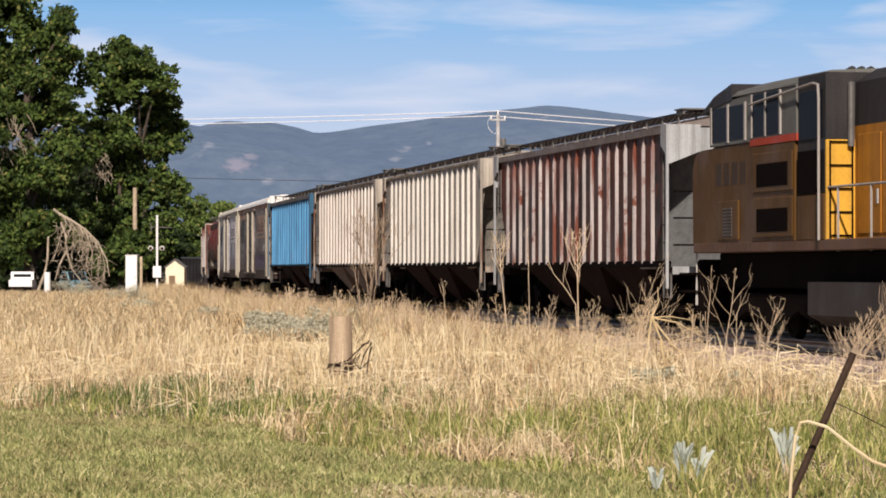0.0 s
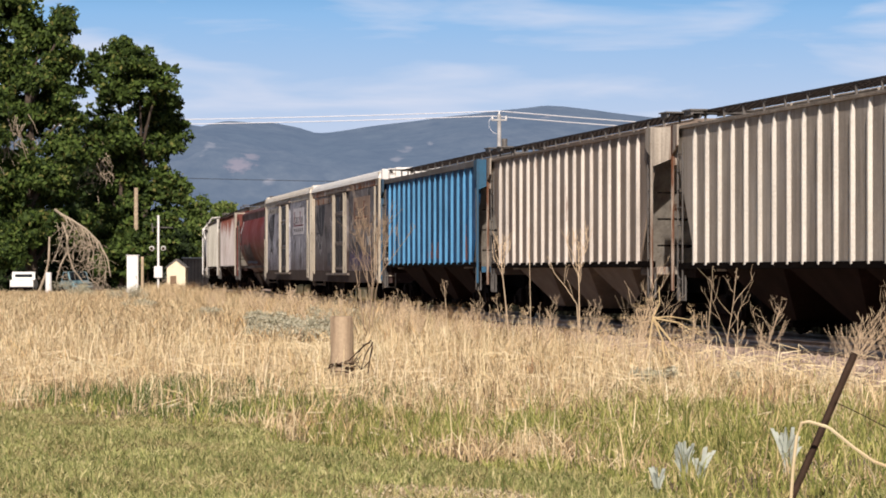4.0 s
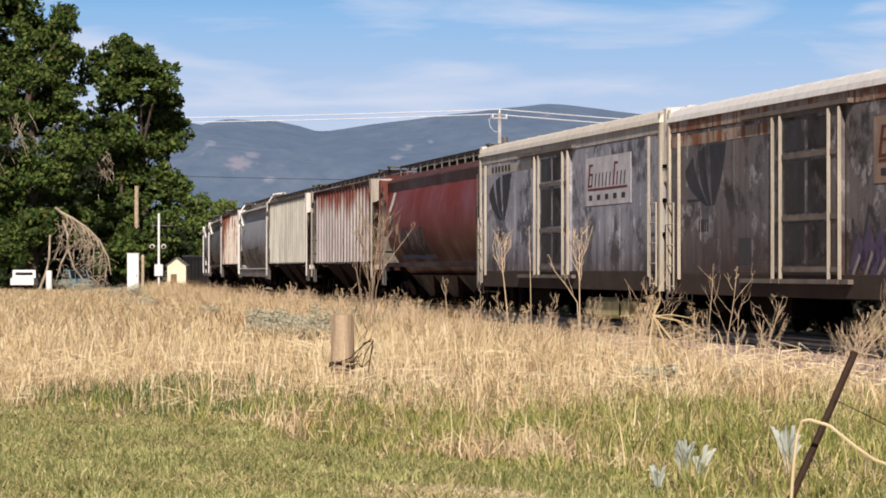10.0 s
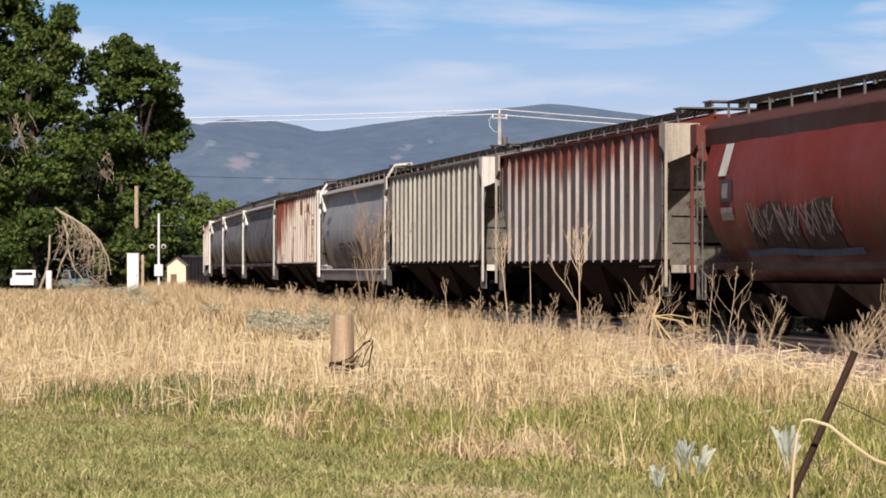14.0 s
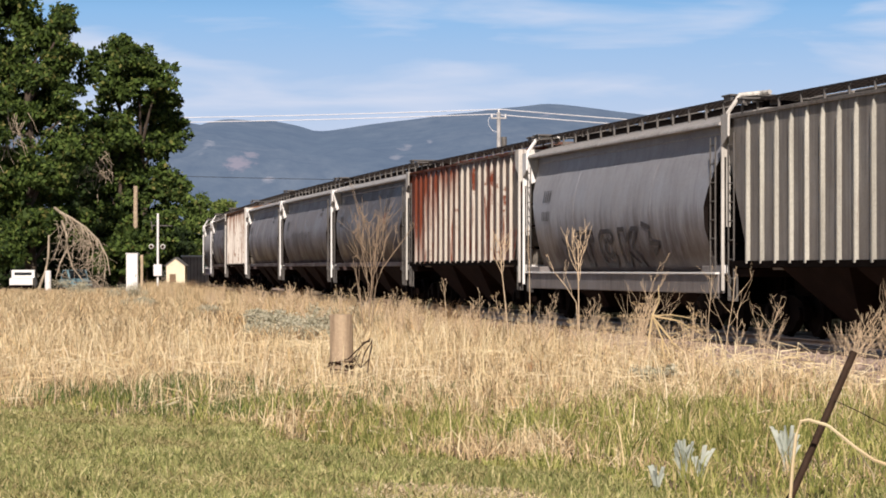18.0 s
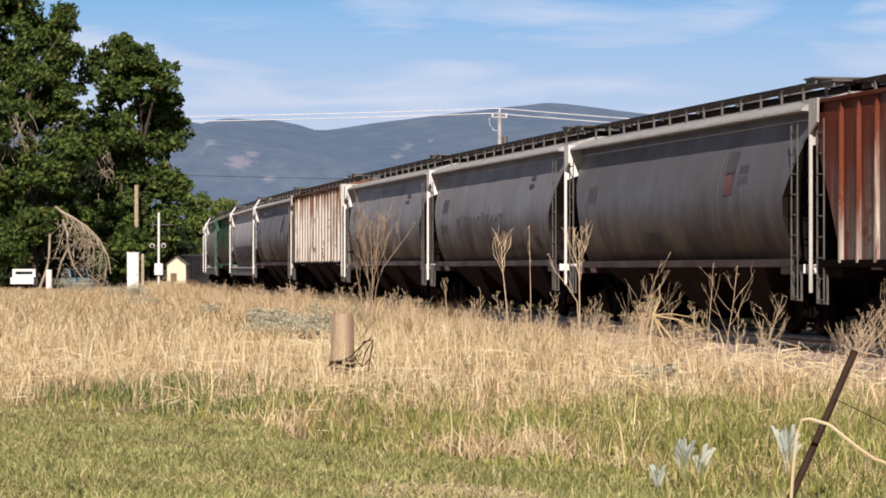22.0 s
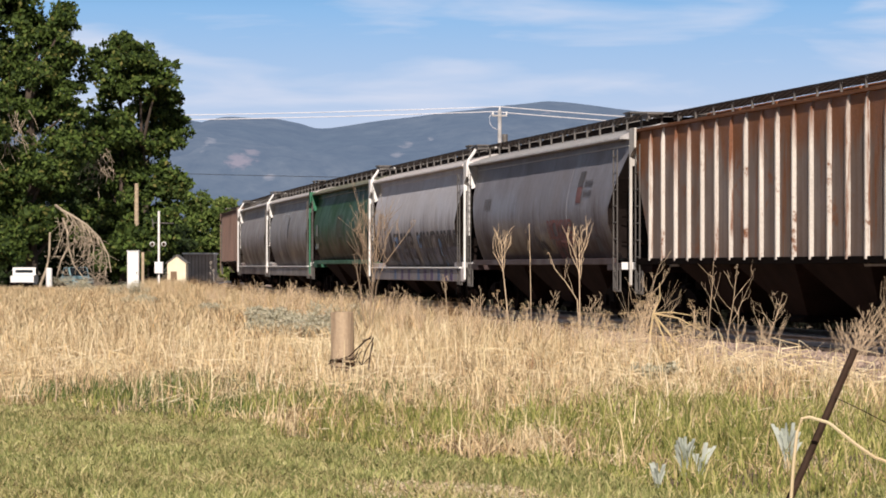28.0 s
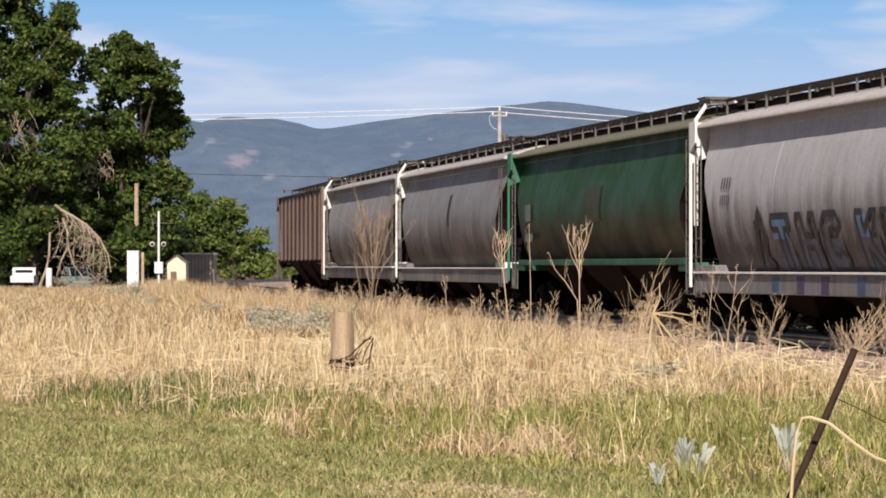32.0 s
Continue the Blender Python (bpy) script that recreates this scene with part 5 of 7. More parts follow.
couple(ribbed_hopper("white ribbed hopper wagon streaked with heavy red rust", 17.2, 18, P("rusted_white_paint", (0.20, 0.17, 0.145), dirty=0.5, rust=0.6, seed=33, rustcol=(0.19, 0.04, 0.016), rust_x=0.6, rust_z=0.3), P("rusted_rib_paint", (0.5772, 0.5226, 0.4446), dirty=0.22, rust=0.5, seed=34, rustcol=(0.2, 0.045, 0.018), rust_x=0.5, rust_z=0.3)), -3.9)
for s_, seed_, tone, lab, lt in ((-21.8, 35, 0.072, "dark grey smooth-sided hopper wagon with a tall emblem", [(3.95, 3.05, 0.6, 0.4)] + word(4.85, 3.02, 5, 0.16) + word(4.85, 2.82, 6, 0.14) + word(-6.7, 2.72, 3, 0.36) + word(-1.87, 1.65, 5, 0.32)),
                                 (-40.2, 36, 0.125, "dark grey smooth-sided hopper wagon with faded lettering", word(-6.55, 2.8, 3, 0.38) + word(-6.65, 2.17, 5, 0.28) + [(5.0, 3.22, 0.5, 0.1), (5.0, 3.42, 0.5, 0.1), (5.7, 1.66, 0.42, 0.32)]),
                                 (-58.4, 37, 0.145, "grey smooth-sided hopper wagon with small markings", [(4.4, 3.22, 0.6, 0.09), (4.4, 3.4, 0.6, 0.1)] + word(-7.0, 2.86, 4, 0.32))):
    couple(barrel_hopper(lab, 17.4, P("dark_grey_paint", (tone * 1.9, tone * 1.88, tone * 2.05), (0.06, 0.045, 0.04), dirty=0.16, rust=0.02, rough=0.48, mud_shade=0.9, mud_shade_top=2.45, seed=seed_), GREY_IRON, P("light_grey_roof", (0.46, 0.45, 0.44), dirty=0.25, rust=0.04, seed=seed_ + 0.5), letters=lt), s_)
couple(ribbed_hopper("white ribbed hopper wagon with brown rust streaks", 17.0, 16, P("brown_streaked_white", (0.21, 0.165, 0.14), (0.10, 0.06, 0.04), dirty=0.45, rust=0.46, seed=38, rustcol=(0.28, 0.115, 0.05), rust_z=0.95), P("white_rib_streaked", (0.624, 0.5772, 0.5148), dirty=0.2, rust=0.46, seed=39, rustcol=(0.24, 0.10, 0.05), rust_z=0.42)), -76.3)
couple(barrel_hopper("grey smooth-sided hopper wagon with red graffiti", 17.4, P("slate_grey_paint", (0.2, 0.2, 0.224), (0.06, 0.03, 0.025), dirty=0.16, rust=0.02, rough=0.48, mud_shade=0.9, mud_shade_top=2.45, seed=40), GREY_IRON, P("slate_roof", (0.46, 0.45, 0.44), dirty=0.25, rust=0.05, seed=41), False, True, word(-6.2, 2.72, 4, 0.3) + word(5.2, 3.05, 7, 0.15) + word(5.2, 2.82, 7, 0.15) + [(4.5, 3.08, 0.5, 0.34), (6.05, 1.55, 0.4, 0.34)]), -94.6)
couple(barrel_hopper("light grey smooth-sided hopper wagon with blue graffiti", 17.0, P("light_grey_paint", (0.5, 0.49, 0.51), dirty=0.15, rust=0.02, rough=0.5, mud_shade=0.9, mud_shade_top=2.45, seed=42), GREY_IRON, P("white_grey_roof", (0.62, 0.58, 0.56), dirty=0.2, rust=0.04, seed=43), True, True, word(-6.6, 2.75, 4, 0.22) + word(-6.6, 2.45, 5, 0.18), sill_mat=P("light_sill", (0.24, 0.22, 0.225), dirty=0.3, rust=0.04, seed=44)), -112.6)
couple(barrel_hopper("dark green smooth-sided hopper wagon with a rust patch", 17.2, P("green_paint", (0.02375, 0.075, 0.025), (0.015, 0.02, 0.016), mud_shade=0.9, mud_shade_top=2.4, dirty=0.3, rough=0.5, rust=0.08, seed=45), P("bright_green_iron", (0.04, 0.20, 0.11), dirty=0.25, rust=0.08, seed=46), sill_mat=P("green_sill", (0.03, 0.13, 0.075), dirty=0.3, rust=0.1, seed=94), roof_mat=P("dusty_green_roof", (0.22, 0.22, 0.15), dirty=0.3, rust=0.08, seed=47)), -129.6)
couple(barrel_hopper("grey smooth-sided hopper wagon with a white corner rail", 17.0, P("stone_grey_paint", (0.28, 0.275, 0.28), mud_shade=0.85, mud_shade_top=2.4, dirty=0.18, rough=0.5, rust=0.02, seed=48), GREY_IRON, P("stone_roof", (0.55, 0.52, 0.50), dirty=0.2, rust=0.04, seed=49), True, True, sill_mat=P("stone_sill", (0.25, 0.23, 0.22), rust=0.08, seed=50)), -147.6)
couple(barrel_hopper("pale grey smooth-sided hopper wagon", 17.4, P("ash_grey_paint", (0.32, 0.3, 0.3), mud_shade=0.85, mud_shade_top=2.4, dirty=0.185, rough=0.5, rust=0.04, seed=51), GREY_IRON, P("ash_roof", (0.52, 0.50, 0.48), dirty=0.25, rust=0.05, seed=52), True, True), -165.7)
couple(ribbed_hopper("brown rusted ribbed hopper wagon at the end of the train", 17.0, 10, P("brown_paint", (0.12, 0.07, 0.055), dirty=0.4, rust=0.3, seed=53), P("brown_rib_paint", (0.16, 0.1, 0.08), dirty=0.4, rust=0.3, seed=54), iron=P("brown_end_iron", (0.2, 0.14, 0.11), dirty=0.4, rust=0.3, seed=55)), -183.4)

# ---- graffiti and markings on the near sides ----
CARS = {i: c for i, (c, _) in enumerate(TRAIN)}
SPRAY_BLACK = plain("black_spray", (0.045, 0.04, 0.045), 0.6, 0, 0.3, 4)
SPRAY_BLUE = plain("blue_spray", (0.07, 0.11, 0.2), 0.6, 0, 0.3, 4)
SPRAY_RED = plain("faded_red_spray", (0.22, 0.095, 0.09), 0.7, 0, 0.3, 4)
M_EMBLEMRED = plain("dull_red_emblem", (0.17, 0.085, 0.085), 0.8, 0, 0.3, 3)
SPRAY_PURPLE = plain("purple_spray", (0.085, 0.06, 0.12), 0.6, 0, 0.3, 4)
SPRAY_PALE = plain("pale_scuffed_spray", (0.28, 0.24, 0.23), 0.8, 0, 0.35, 5)
SPRAY_ORANGE = plain("orange_spray", (0.30, 0.10, 0.06), 0.7, 0, 0.3, 4)


def blocky(x0, z0, w, h, kind, tilt=0.12):
    """Outline of a bulky sprayed letter."""
    shapes = {"t": [(0, .75), (0, 1), (1, 1), (1, .75), (.65, .75), (.65, 0), (.35, 0), (.35, .75), (0, .75)],
              "c": [(1, .8), (.8, 1), (.2, 1), (0, .8), (0, .2), (.2, 0), (.8, 0), (1, .2), (.7, .35), (.6, .25), (.35, .3), (.35, .7), (.6, .75), (.7, .65), (1, .8)],
              "k": [(0, 0), (0, 1), (.3, 1), (.3, .65), (.7, 1), (1, 1), (.55, .5), (1, 0), (.7, 0), (.3, .35), (.3, 0), (0, 0)],
              "n": [(0, 0), (0, 1), (.3, 1), (.7, .45), (.7, 1), (1, 1), (1, 0), (.7, 0), (.3, .55), (.3, 0), (0, 0)],
              "o": [(0, .15), (0, .85), (.2, 1), (.8, 1), (1, .85), (1, .15), (.8, 0), (.2, 0), (0, .15)],
              "h": [(0, 0), (0, 1), (.3, 1), (.3, .62), (.7, .62), (.7, 1), (1, 1), (1, 0), (.7, 0), (.7, .4), (.3, .4), (.3, 0), (0, 0)]}
    return [(x0 + w * a + tilt * h * b, z0 + h * b) for a, b in shapes[kind]]


def fill_panel(car, rects, mat, yf, name="graffiti_fill"):
    for x, z, w, h, sk in rects:
        bm = bmesh.new()
        rows = [(bm.verts.new((x + sk * h * u, yf(z + h * u) + 0.006, z + h * u)), bm.verts.new((x + w + sk * h * u, yf(z + h * u) + 0.006, z + h * u))) for u in (0, 0.2, 0.4, 0.6, 0.8, 1)]
        for p_, q_ in zip(rows, rows[1:]):
            bm.faces.new((p_[0], p_[1], q_[1], q_[0]))
        part(name, bm, mat, car)


# grey wagon with three bulky outlined letters
g_ = CARS[9]
graffiti(g_, [blocky(-3.2, 1.32, 1.5, 0.75, "t"), blocky(-1.2, 1.32, 1.3, 0.75, "c"), blocky(0.6, 1.32, 1.7, 0.78, "k"), [(-4.7, 1.95), (-4.3, 1.75), (-4.6, 1.6)], [(2.7, 2.2), (3.4, 2.1), (3.1, 1.8), (3.9, 1.75), (3.3, 1.55)]], SPRAY_BLACK, deep_y, 0.045)
# light grey wagon with a long row of letters, pale blue fills and dark outlines
g_ = CARS[16]
xs_ = [-3.6, -2.2, -0.9, 0.9, 2.1, 3.3, 4.5, 5.7, 6.6]
fill_panel(g_, [(x, 1.2, 0.95, 0.55, 0.0) for x in xs_], plain("grey_purple_spray", (0.13, 0.12, 0.15), 0.7, 0, 0.3, 3), deep_y)
fill_panel(g_, [(xs_[0], 1.76, 0.8, 0.4, 0.0), (xs_[3], 1.76, 0.5, 0.4, 0.0), (xs_[6], 1.5, 0.4, 0.5, 0.1), (xs_[6] + 0.2, 1.22, 0.4, 0.3, 0)], plain("pale_blue_spray", (0.17, 0.26, 0.42), 0.7, 0, 0.3, 3), deep_y)
graffiti(g_, [blocky(x, 1.2, 1.0, 0.98, k, 0.0) for x, k in zip(xs_, "thcknonkh")], SPRAY_BLACK, deep_y, 0.05)
graffiti(g_, [[(-4.8, 1.3), (-4.5, 1.9), (-4.3, 2.3), (-4.1, 1.8), (-4.4, 1.4), (-4.0, 1.25)], [(-4.6, 2.0), (-4.1, 2.1)]], SPRAY_BLACK, deep_y, 0.09)
for i in range(9):
    bx("graffiti_fill", g_, SPRAY_BLUE if i % 3 == 0 else SPRAY_PURPLE, xs_[i] + 0.1, xs_[i] + 0.5, -1.548, -1.54, 0.78, 1.1)
# slate wagon: red scrawl; tall emblem
g_ = CARS[15]
graffiti(g_, [blocky(1.5 + i * 0.52, 1.9, 0.46, 0.4, k_, 0.1) for i, k_ in enumerate("nokhc")], SPRAY_RED, barrel_y, 0.03)
graffiti(g_, [blocky(2.0 + i * 0.55, 1.44, 0.48, 0.38, k_, 0.1) for i, k_ in enumerate("ktno")], SPRAY_RED, barrel_y, 0.035)
graffiti(g_, [[(-0.16, 1.95), (0.2, 1.65), (0.5, 1.8), (0.96, 1.6)]], SPRAY_BLACK, barrel_y, 0.06)
fill_panel(g_, [(4.5, 2.68, 0.5, 0.38, 0.0)], M_EMBLEMRED, barrel_y, "emblem_panel")
# dark grey wagons: faint scrawl, emblem
g_ = CARS[12]
graffiti(g_, [[(-4.1 + i * 0.6 + 0.1 * math.sin(i * 2.2), 2.1 + 0.1 * math.sin(i * 1.9)), (-4.2 + i * 0.6, 2.55 + 0.15 * math.sin(i * 1.3)), (-3.9 + i * 0.6, 2.6), (-3.8 + i * 0.6, 2.2), (-3.6 + i * 0.6, 2.05 + 0.1 * math.sin(i))] for i in range(11)], plain("faint_grey_spray", (0.13, 0.125, 0.13), 0.7), barrel_y, 0.03)
g_ = CARS[11]
fill_panel(g_, [(3.97, 2.64, 0.58, 0.38, 0.0)], M_EMBLEMRED, barrel_y, "emblem_panel")
# green wagon: rust patch
g_ = CARS[17]
fill_panel(g_, [(-0.7, 2.25, 1.6, 0.8, 0.0)], P("rust_brown_patch", (0.045, 0.06, 0.03), rust=0.2, seed=71), barrel_y, "patch_panel")
bars(g_, [(-6.6, 2.35, 0.55, 0.42), (-6.6, 1.85, 0.8, 0.2)], plain("grey_stencil_panel", (0.17, 0.19, 0.18), 0.8), -1.60)
# stone grey wagon: oval emblem
g_ = CARS[18]
fill_panel(g_, [(0.3, 2.35, 0.35, 0.9, 0.0)], SPRAY_BLACK, deep_y, "emblem_panel")
# red wagon: scuffed scrawl and stencil panels
g_ = CARS[6]


def red_y(z):
    return -float(np.interp(z, [q[1] for q in RED_PROF], [q[0] for q in RED_PROF])) - 0.027


_r = np.random.default_rng(3)
graffiti(g_, [[(-5.3 + 4.6 * u, 1.55 + 0.1 * math.sin(9 * u)), (-5.35 + 4.6 * u + _r.normal() * 0.1, 2.3 + 0.2 * math.sin(5 * u) ** 2)] for u in np.linspace(0, 1, 15)], plain("dark_scuffed_fill", (0.05, 0.03, 0.027), 0.8, 0, 0.5, 2), lambda z: red_y(z) + 0.006, 0.13, "graffiti_fill")
graffiti(g_, [[(-5.4 + 4.6 * u + _r.normal() * 0.15, 2.5 - _r.uniform(0, 0.25)), (-5.3 + 4.6 * u + _r.normal() * 0.2, 1.75 + _r.uniform(0, 0.3))] for u in np.linspace(0, 1, 44)], SPRAY_PALE, red_y, 0.02)
graffiti(g_, [[(-6.2, 1.55), (-4.2, 1.6), (-2.0, 1.55), (0.2, 1.58)]], SPRAY_BLUE, red_y, 0.05)
fill_panel(g_, [(-7.0, 2.55, 0.75, 0.42, 0.0)], SPRAY_BLACK, red_y, "stencil_panel")
fill_panel(g_, [(-7.0, 2.2, 0.75, 0.24, 0.0), (-6.85, 2.62, 0.35, 0.28, 0.0)], SPRAY_PALE, lambda z: red_y(z) - 0.004, "stencil_panel")
# blue wagon: orange traces
graffiti(CARS[3], [[(0.0 + 0.16 * i, 1.55), (0.1 + 0.16 * i, 1.8 + 0.3 * math.sin(i * 2.1) ** 2)] for i in range(14)], SPRAY_ORANGE, lambda z: -1.524, 0.03)
graffiti(CARS[3], [[(6.2 + 0.08 * i, 1.5), (6.22 + 0.08 * i, 2.2 + 0.3 * math.sin(i * 1.7))] for i in range(4)], SPRAY_ORANGE, lambda z: -1.524, 0.03)
# first refrigerator van: purple flames along the foot
g_ = CARS[4]
bm_p, fl = [], []
for i in range(15):
    x = 1.7 + i * 0.42
    fl.append([(x, 1.25), (x + 0.15, 1.75), (x + 0.42 * math.sin(i * 1.7), 2.1 + 0.3 * math.sin(i * 2.3)), ])
graffiti(g_, fl, SPRAY_BLACK, lambda z: -1.508, 0.055)
graffiti(g_, [[(1.7 + i * 0.5, 1.2 + 0.12 * math.sin(i * 2.1)), (2.05 + i * 0.5, 1.72 + 0.15 * math.sin(i * 1.3)), (2.3 + i * 0.5, 1.35)] for i in range(11)], SPRAY_PURPLE, lambda z: -1.512, 0.12)
graffiti(g_, [[(1.75 + i * 0.6, 1.15), (2.1 + i * 0.6, 1.5 + 0.1 * math.sin(i * 2.7))] for i in range(10)], SPRAY_PALE, lambda z: -1.516, 0.045)
bx("paint_patch", g_, plain("pale_patch", (0.42, 0.40, 0.38), 0.8), 6.2, 7.2, -1.507, -1.5, 2.05, 2.35)
bx("patch_hole", g_, SPRAY_BLACK, -4.6, -3.8, -1.507, -1.5, 1.35, 1.85)


# ---- diesel locomotive, nose towards the wagons ----
def locomotive():
    car = tagged(new("locomotive"), "yellow and dark grey diesel locomotive, nose towards the wagons", "locomotive")
    # one yellow in shaded and sunlit copies: side dark, bulkhead and hood bright
    yel = P("shaded_armour_yellow", (0.1116, 0.05184, 0.01152), (0.04, 0.025, 0.012), dirty=0.5, rust=0.05, seed=60)
    bright = P("sunlit_yellow", (0.64, 0.34, 0.035), dirty=0.2, rust=0.03, seed=61)
    hoodm = P("sunlit_hood_orange", (0.42, 0.17, 0.018), (0.10, 0.045, 0.015), dirty=0.4, rust=0.05, seed=68)
    gry = P("dark_roof_grey", (0.02, 0.019, 0.02), dirty=0.3, rust=0.03, seed=62)
    lgry = P("cab_grey", (0.14, 0.14, 0.125), dirty=0.3, rust=0.03, seed=63)
    red = P("red_stripe", (0.42, 0.05, 0.02), dirty=0.2, rust=0.0, seed=64)
    sil = P("silver_handrail", (0.36, 0.33, 0.30), dirty=0.3, rust=0.05, seed=65)
    glass, t, b = material("cab_window_glass")
    b.inputs["Base Color"].default_value, b.inputs["Roughness"].default_value, b.inputs["Specular IOR Level"].default_value = (0.006, 0.006, 0.008, 1), 0.3, 0.02
    dark = M_BLACK
    W = 1.56
    # frame and walkway
    bx("frame_sill", car, P("brown_sill_grime", (0.13, 0.062, 0.03), dirty=0.4, rust=0.1, seed=66), -10.9, 11, -1.55, 1.55, 1.62, 1.82, 0.02)
    bx("underframe", car, dark, -10.6, 10.6, -1.1, 1.1, 0.95, 1.62, 0.02)
    # nose
    prof = [(-10.95, 1.80), (-10.98, 3.25), (-10.8, 3.52), (-10.4, 3.62), (-7.2, 3.66), (-7.2, 1.80)]
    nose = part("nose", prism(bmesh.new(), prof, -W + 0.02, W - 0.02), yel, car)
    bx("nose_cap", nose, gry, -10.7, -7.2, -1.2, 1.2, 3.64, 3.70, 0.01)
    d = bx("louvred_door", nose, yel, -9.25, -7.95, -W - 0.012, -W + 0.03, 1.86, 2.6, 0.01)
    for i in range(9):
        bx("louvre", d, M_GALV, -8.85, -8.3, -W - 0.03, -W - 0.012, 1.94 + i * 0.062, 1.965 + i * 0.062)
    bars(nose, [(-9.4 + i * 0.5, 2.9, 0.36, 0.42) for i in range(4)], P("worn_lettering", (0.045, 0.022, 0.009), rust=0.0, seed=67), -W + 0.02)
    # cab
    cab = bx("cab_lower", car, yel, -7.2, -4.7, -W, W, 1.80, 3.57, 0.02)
    bx("cab_stripe", cab, red, -7.22, -4.58, -W - 0.008, W + 0.008, 3.57, 3.70)
    part("cab_upper", prism(bmesh.new(), [(-9.75, 3.66), (-9.55, 4.42), (-7.4, 4.55), (-4.6, 4.58), (-4.6, 3.70), (-7.2, 3.70), (-7.2, 3.66)], -W, W), lgry, car)
    part("cab_roof", prism(bmesh.new(), [(-1.58, 4.55), (-1.45, 4.66), (-0.9, 4.82), (0, 4.86), (0.9, 4.82), (1.45, 4.66), (1.58, 4.55)], -8.4, -4.6, "x"), lgry, car)
    part("roof_visor", prism(bmesh.new(), [(-10.2, 4.3), (-10.15, 4.38), (-9.4, 4.62), (-8.3, 4.8), (-8.3, 4.5), (-9.4, 4.4)], -1.58, 1.58), gry, car)
    bx("front_side_window", car, glass, -9.6, -7.6, -W - 0.01, -W + 0.02, 3.74, 4.38)
    for x in (-9.62, -8.55, -7.5):
        bx("windscreen_post", car, sil, x - 0.04, x + 0.04, -W - 0.03, -W + 0.01, 3.7, 4.42)
    w = bx("cab_window", car, glass, -7.05, -5.5, -W - 0.012, -W + 0.02, 3.74, 4.5)
    for x in (-7.1, -6.3, -5.45):
        bx("window_frame", w, sil, x - 0.035, x + 0.035, -W - 0.03, -W, 3.72, 4.52)
    for z in (1.98, 2.8):
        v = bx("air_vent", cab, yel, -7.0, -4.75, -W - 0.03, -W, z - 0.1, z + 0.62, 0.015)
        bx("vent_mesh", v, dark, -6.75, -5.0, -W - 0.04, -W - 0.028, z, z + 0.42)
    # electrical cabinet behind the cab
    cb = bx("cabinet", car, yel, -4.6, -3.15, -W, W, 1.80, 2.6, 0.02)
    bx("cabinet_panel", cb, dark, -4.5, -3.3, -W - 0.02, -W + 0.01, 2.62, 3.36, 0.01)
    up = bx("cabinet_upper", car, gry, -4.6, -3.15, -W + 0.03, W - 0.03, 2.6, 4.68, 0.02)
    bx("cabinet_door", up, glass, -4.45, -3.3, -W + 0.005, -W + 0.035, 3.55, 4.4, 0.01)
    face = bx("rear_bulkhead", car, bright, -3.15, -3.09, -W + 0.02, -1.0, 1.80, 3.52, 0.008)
    ladder("bulkhead_ladder", face, dark, -3.05, -1.28, 1.82, 3.5, 0.4, False, 0.4)
    bx("bulkhead_upper", car, gry, -3.15, -3.1, -W + 0.02, -1.0, 3.52, 4.6, 0.008)
    bm = tube(bmesh.new(), [(-3.0, -1.12, 3.4), (-3.0, -1.12, 4.5)], 0.06, 8)
    part("exhaust_pipe", bm, M_GALV, car)
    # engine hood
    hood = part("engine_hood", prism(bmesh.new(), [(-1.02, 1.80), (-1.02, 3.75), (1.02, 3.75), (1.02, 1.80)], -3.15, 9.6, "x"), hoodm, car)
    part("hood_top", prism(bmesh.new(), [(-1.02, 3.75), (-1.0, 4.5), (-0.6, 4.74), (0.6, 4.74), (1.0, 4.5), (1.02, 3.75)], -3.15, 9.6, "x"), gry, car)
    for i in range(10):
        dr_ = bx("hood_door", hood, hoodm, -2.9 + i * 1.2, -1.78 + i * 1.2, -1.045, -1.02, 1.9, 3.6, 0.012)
        bx("door_latch", dr_, sil, -1.95 + i * 1.2, -1.88 + i * 1.2, -1.07, -1.04, 2.4, 2.65)
    for i in range(3):
        bm = bmesh.new()
        bmesh.ops.create_cone(bm, cap_ends=True, segments=18, radius1=0.62, radius2=0.58, depth=0.2, matrix=Matrix.Translation((4.2 + i * 1.7, 0, 4.76)))
        part("roof_fan", bm, gry, car)
    bm = box(bmesh.new(), -6.2, -5.8, -0.3, 0.3, 4.7, 4.85, 0.03)
    for y in (-0.18, 0, 0.18):
        tube(bm, [(-6.0, y, 4.86), (-5.55, y, 4.88)], 0.05, 8, 0.09)
    part("horn", bm, gry, car)
    bx("air_conditioner", car, lgry, -7.9, -6.9, -0.6, 0.6, 4.66, 4.86, 0.05)
    # handrails
    bm = bmesh.new()
    tube(bm, [(-7.0, -W - 0.09, 4.33), (-3.45, -W - 0.09, 4.5), (-3.2, -W - 0.09, 4.46), (-3.16, -W - 0.09, 4.2), (-3.16, -W - 0.09, 1.80)], 0.024, 8)
    part("cab_handrail", bm, sil, car)
    for y in (-1.5, 1.5):
        bm = bmesh.new()
        tube(bm, [(-3.1, y, 2.7), (10.6, y, 2.7)], 0.024, 6)
        part("walkway_rail", bm, sil, car)
        for i in range(9):
            hang("rail_stanchion", shared("stanchion", lambda q: tube(q, [(0, 0, 1.6), (0, 0, 2.72)], 0.022, 6), sil), car, m=pose(-2.6 + i * 1.6, y, 0))
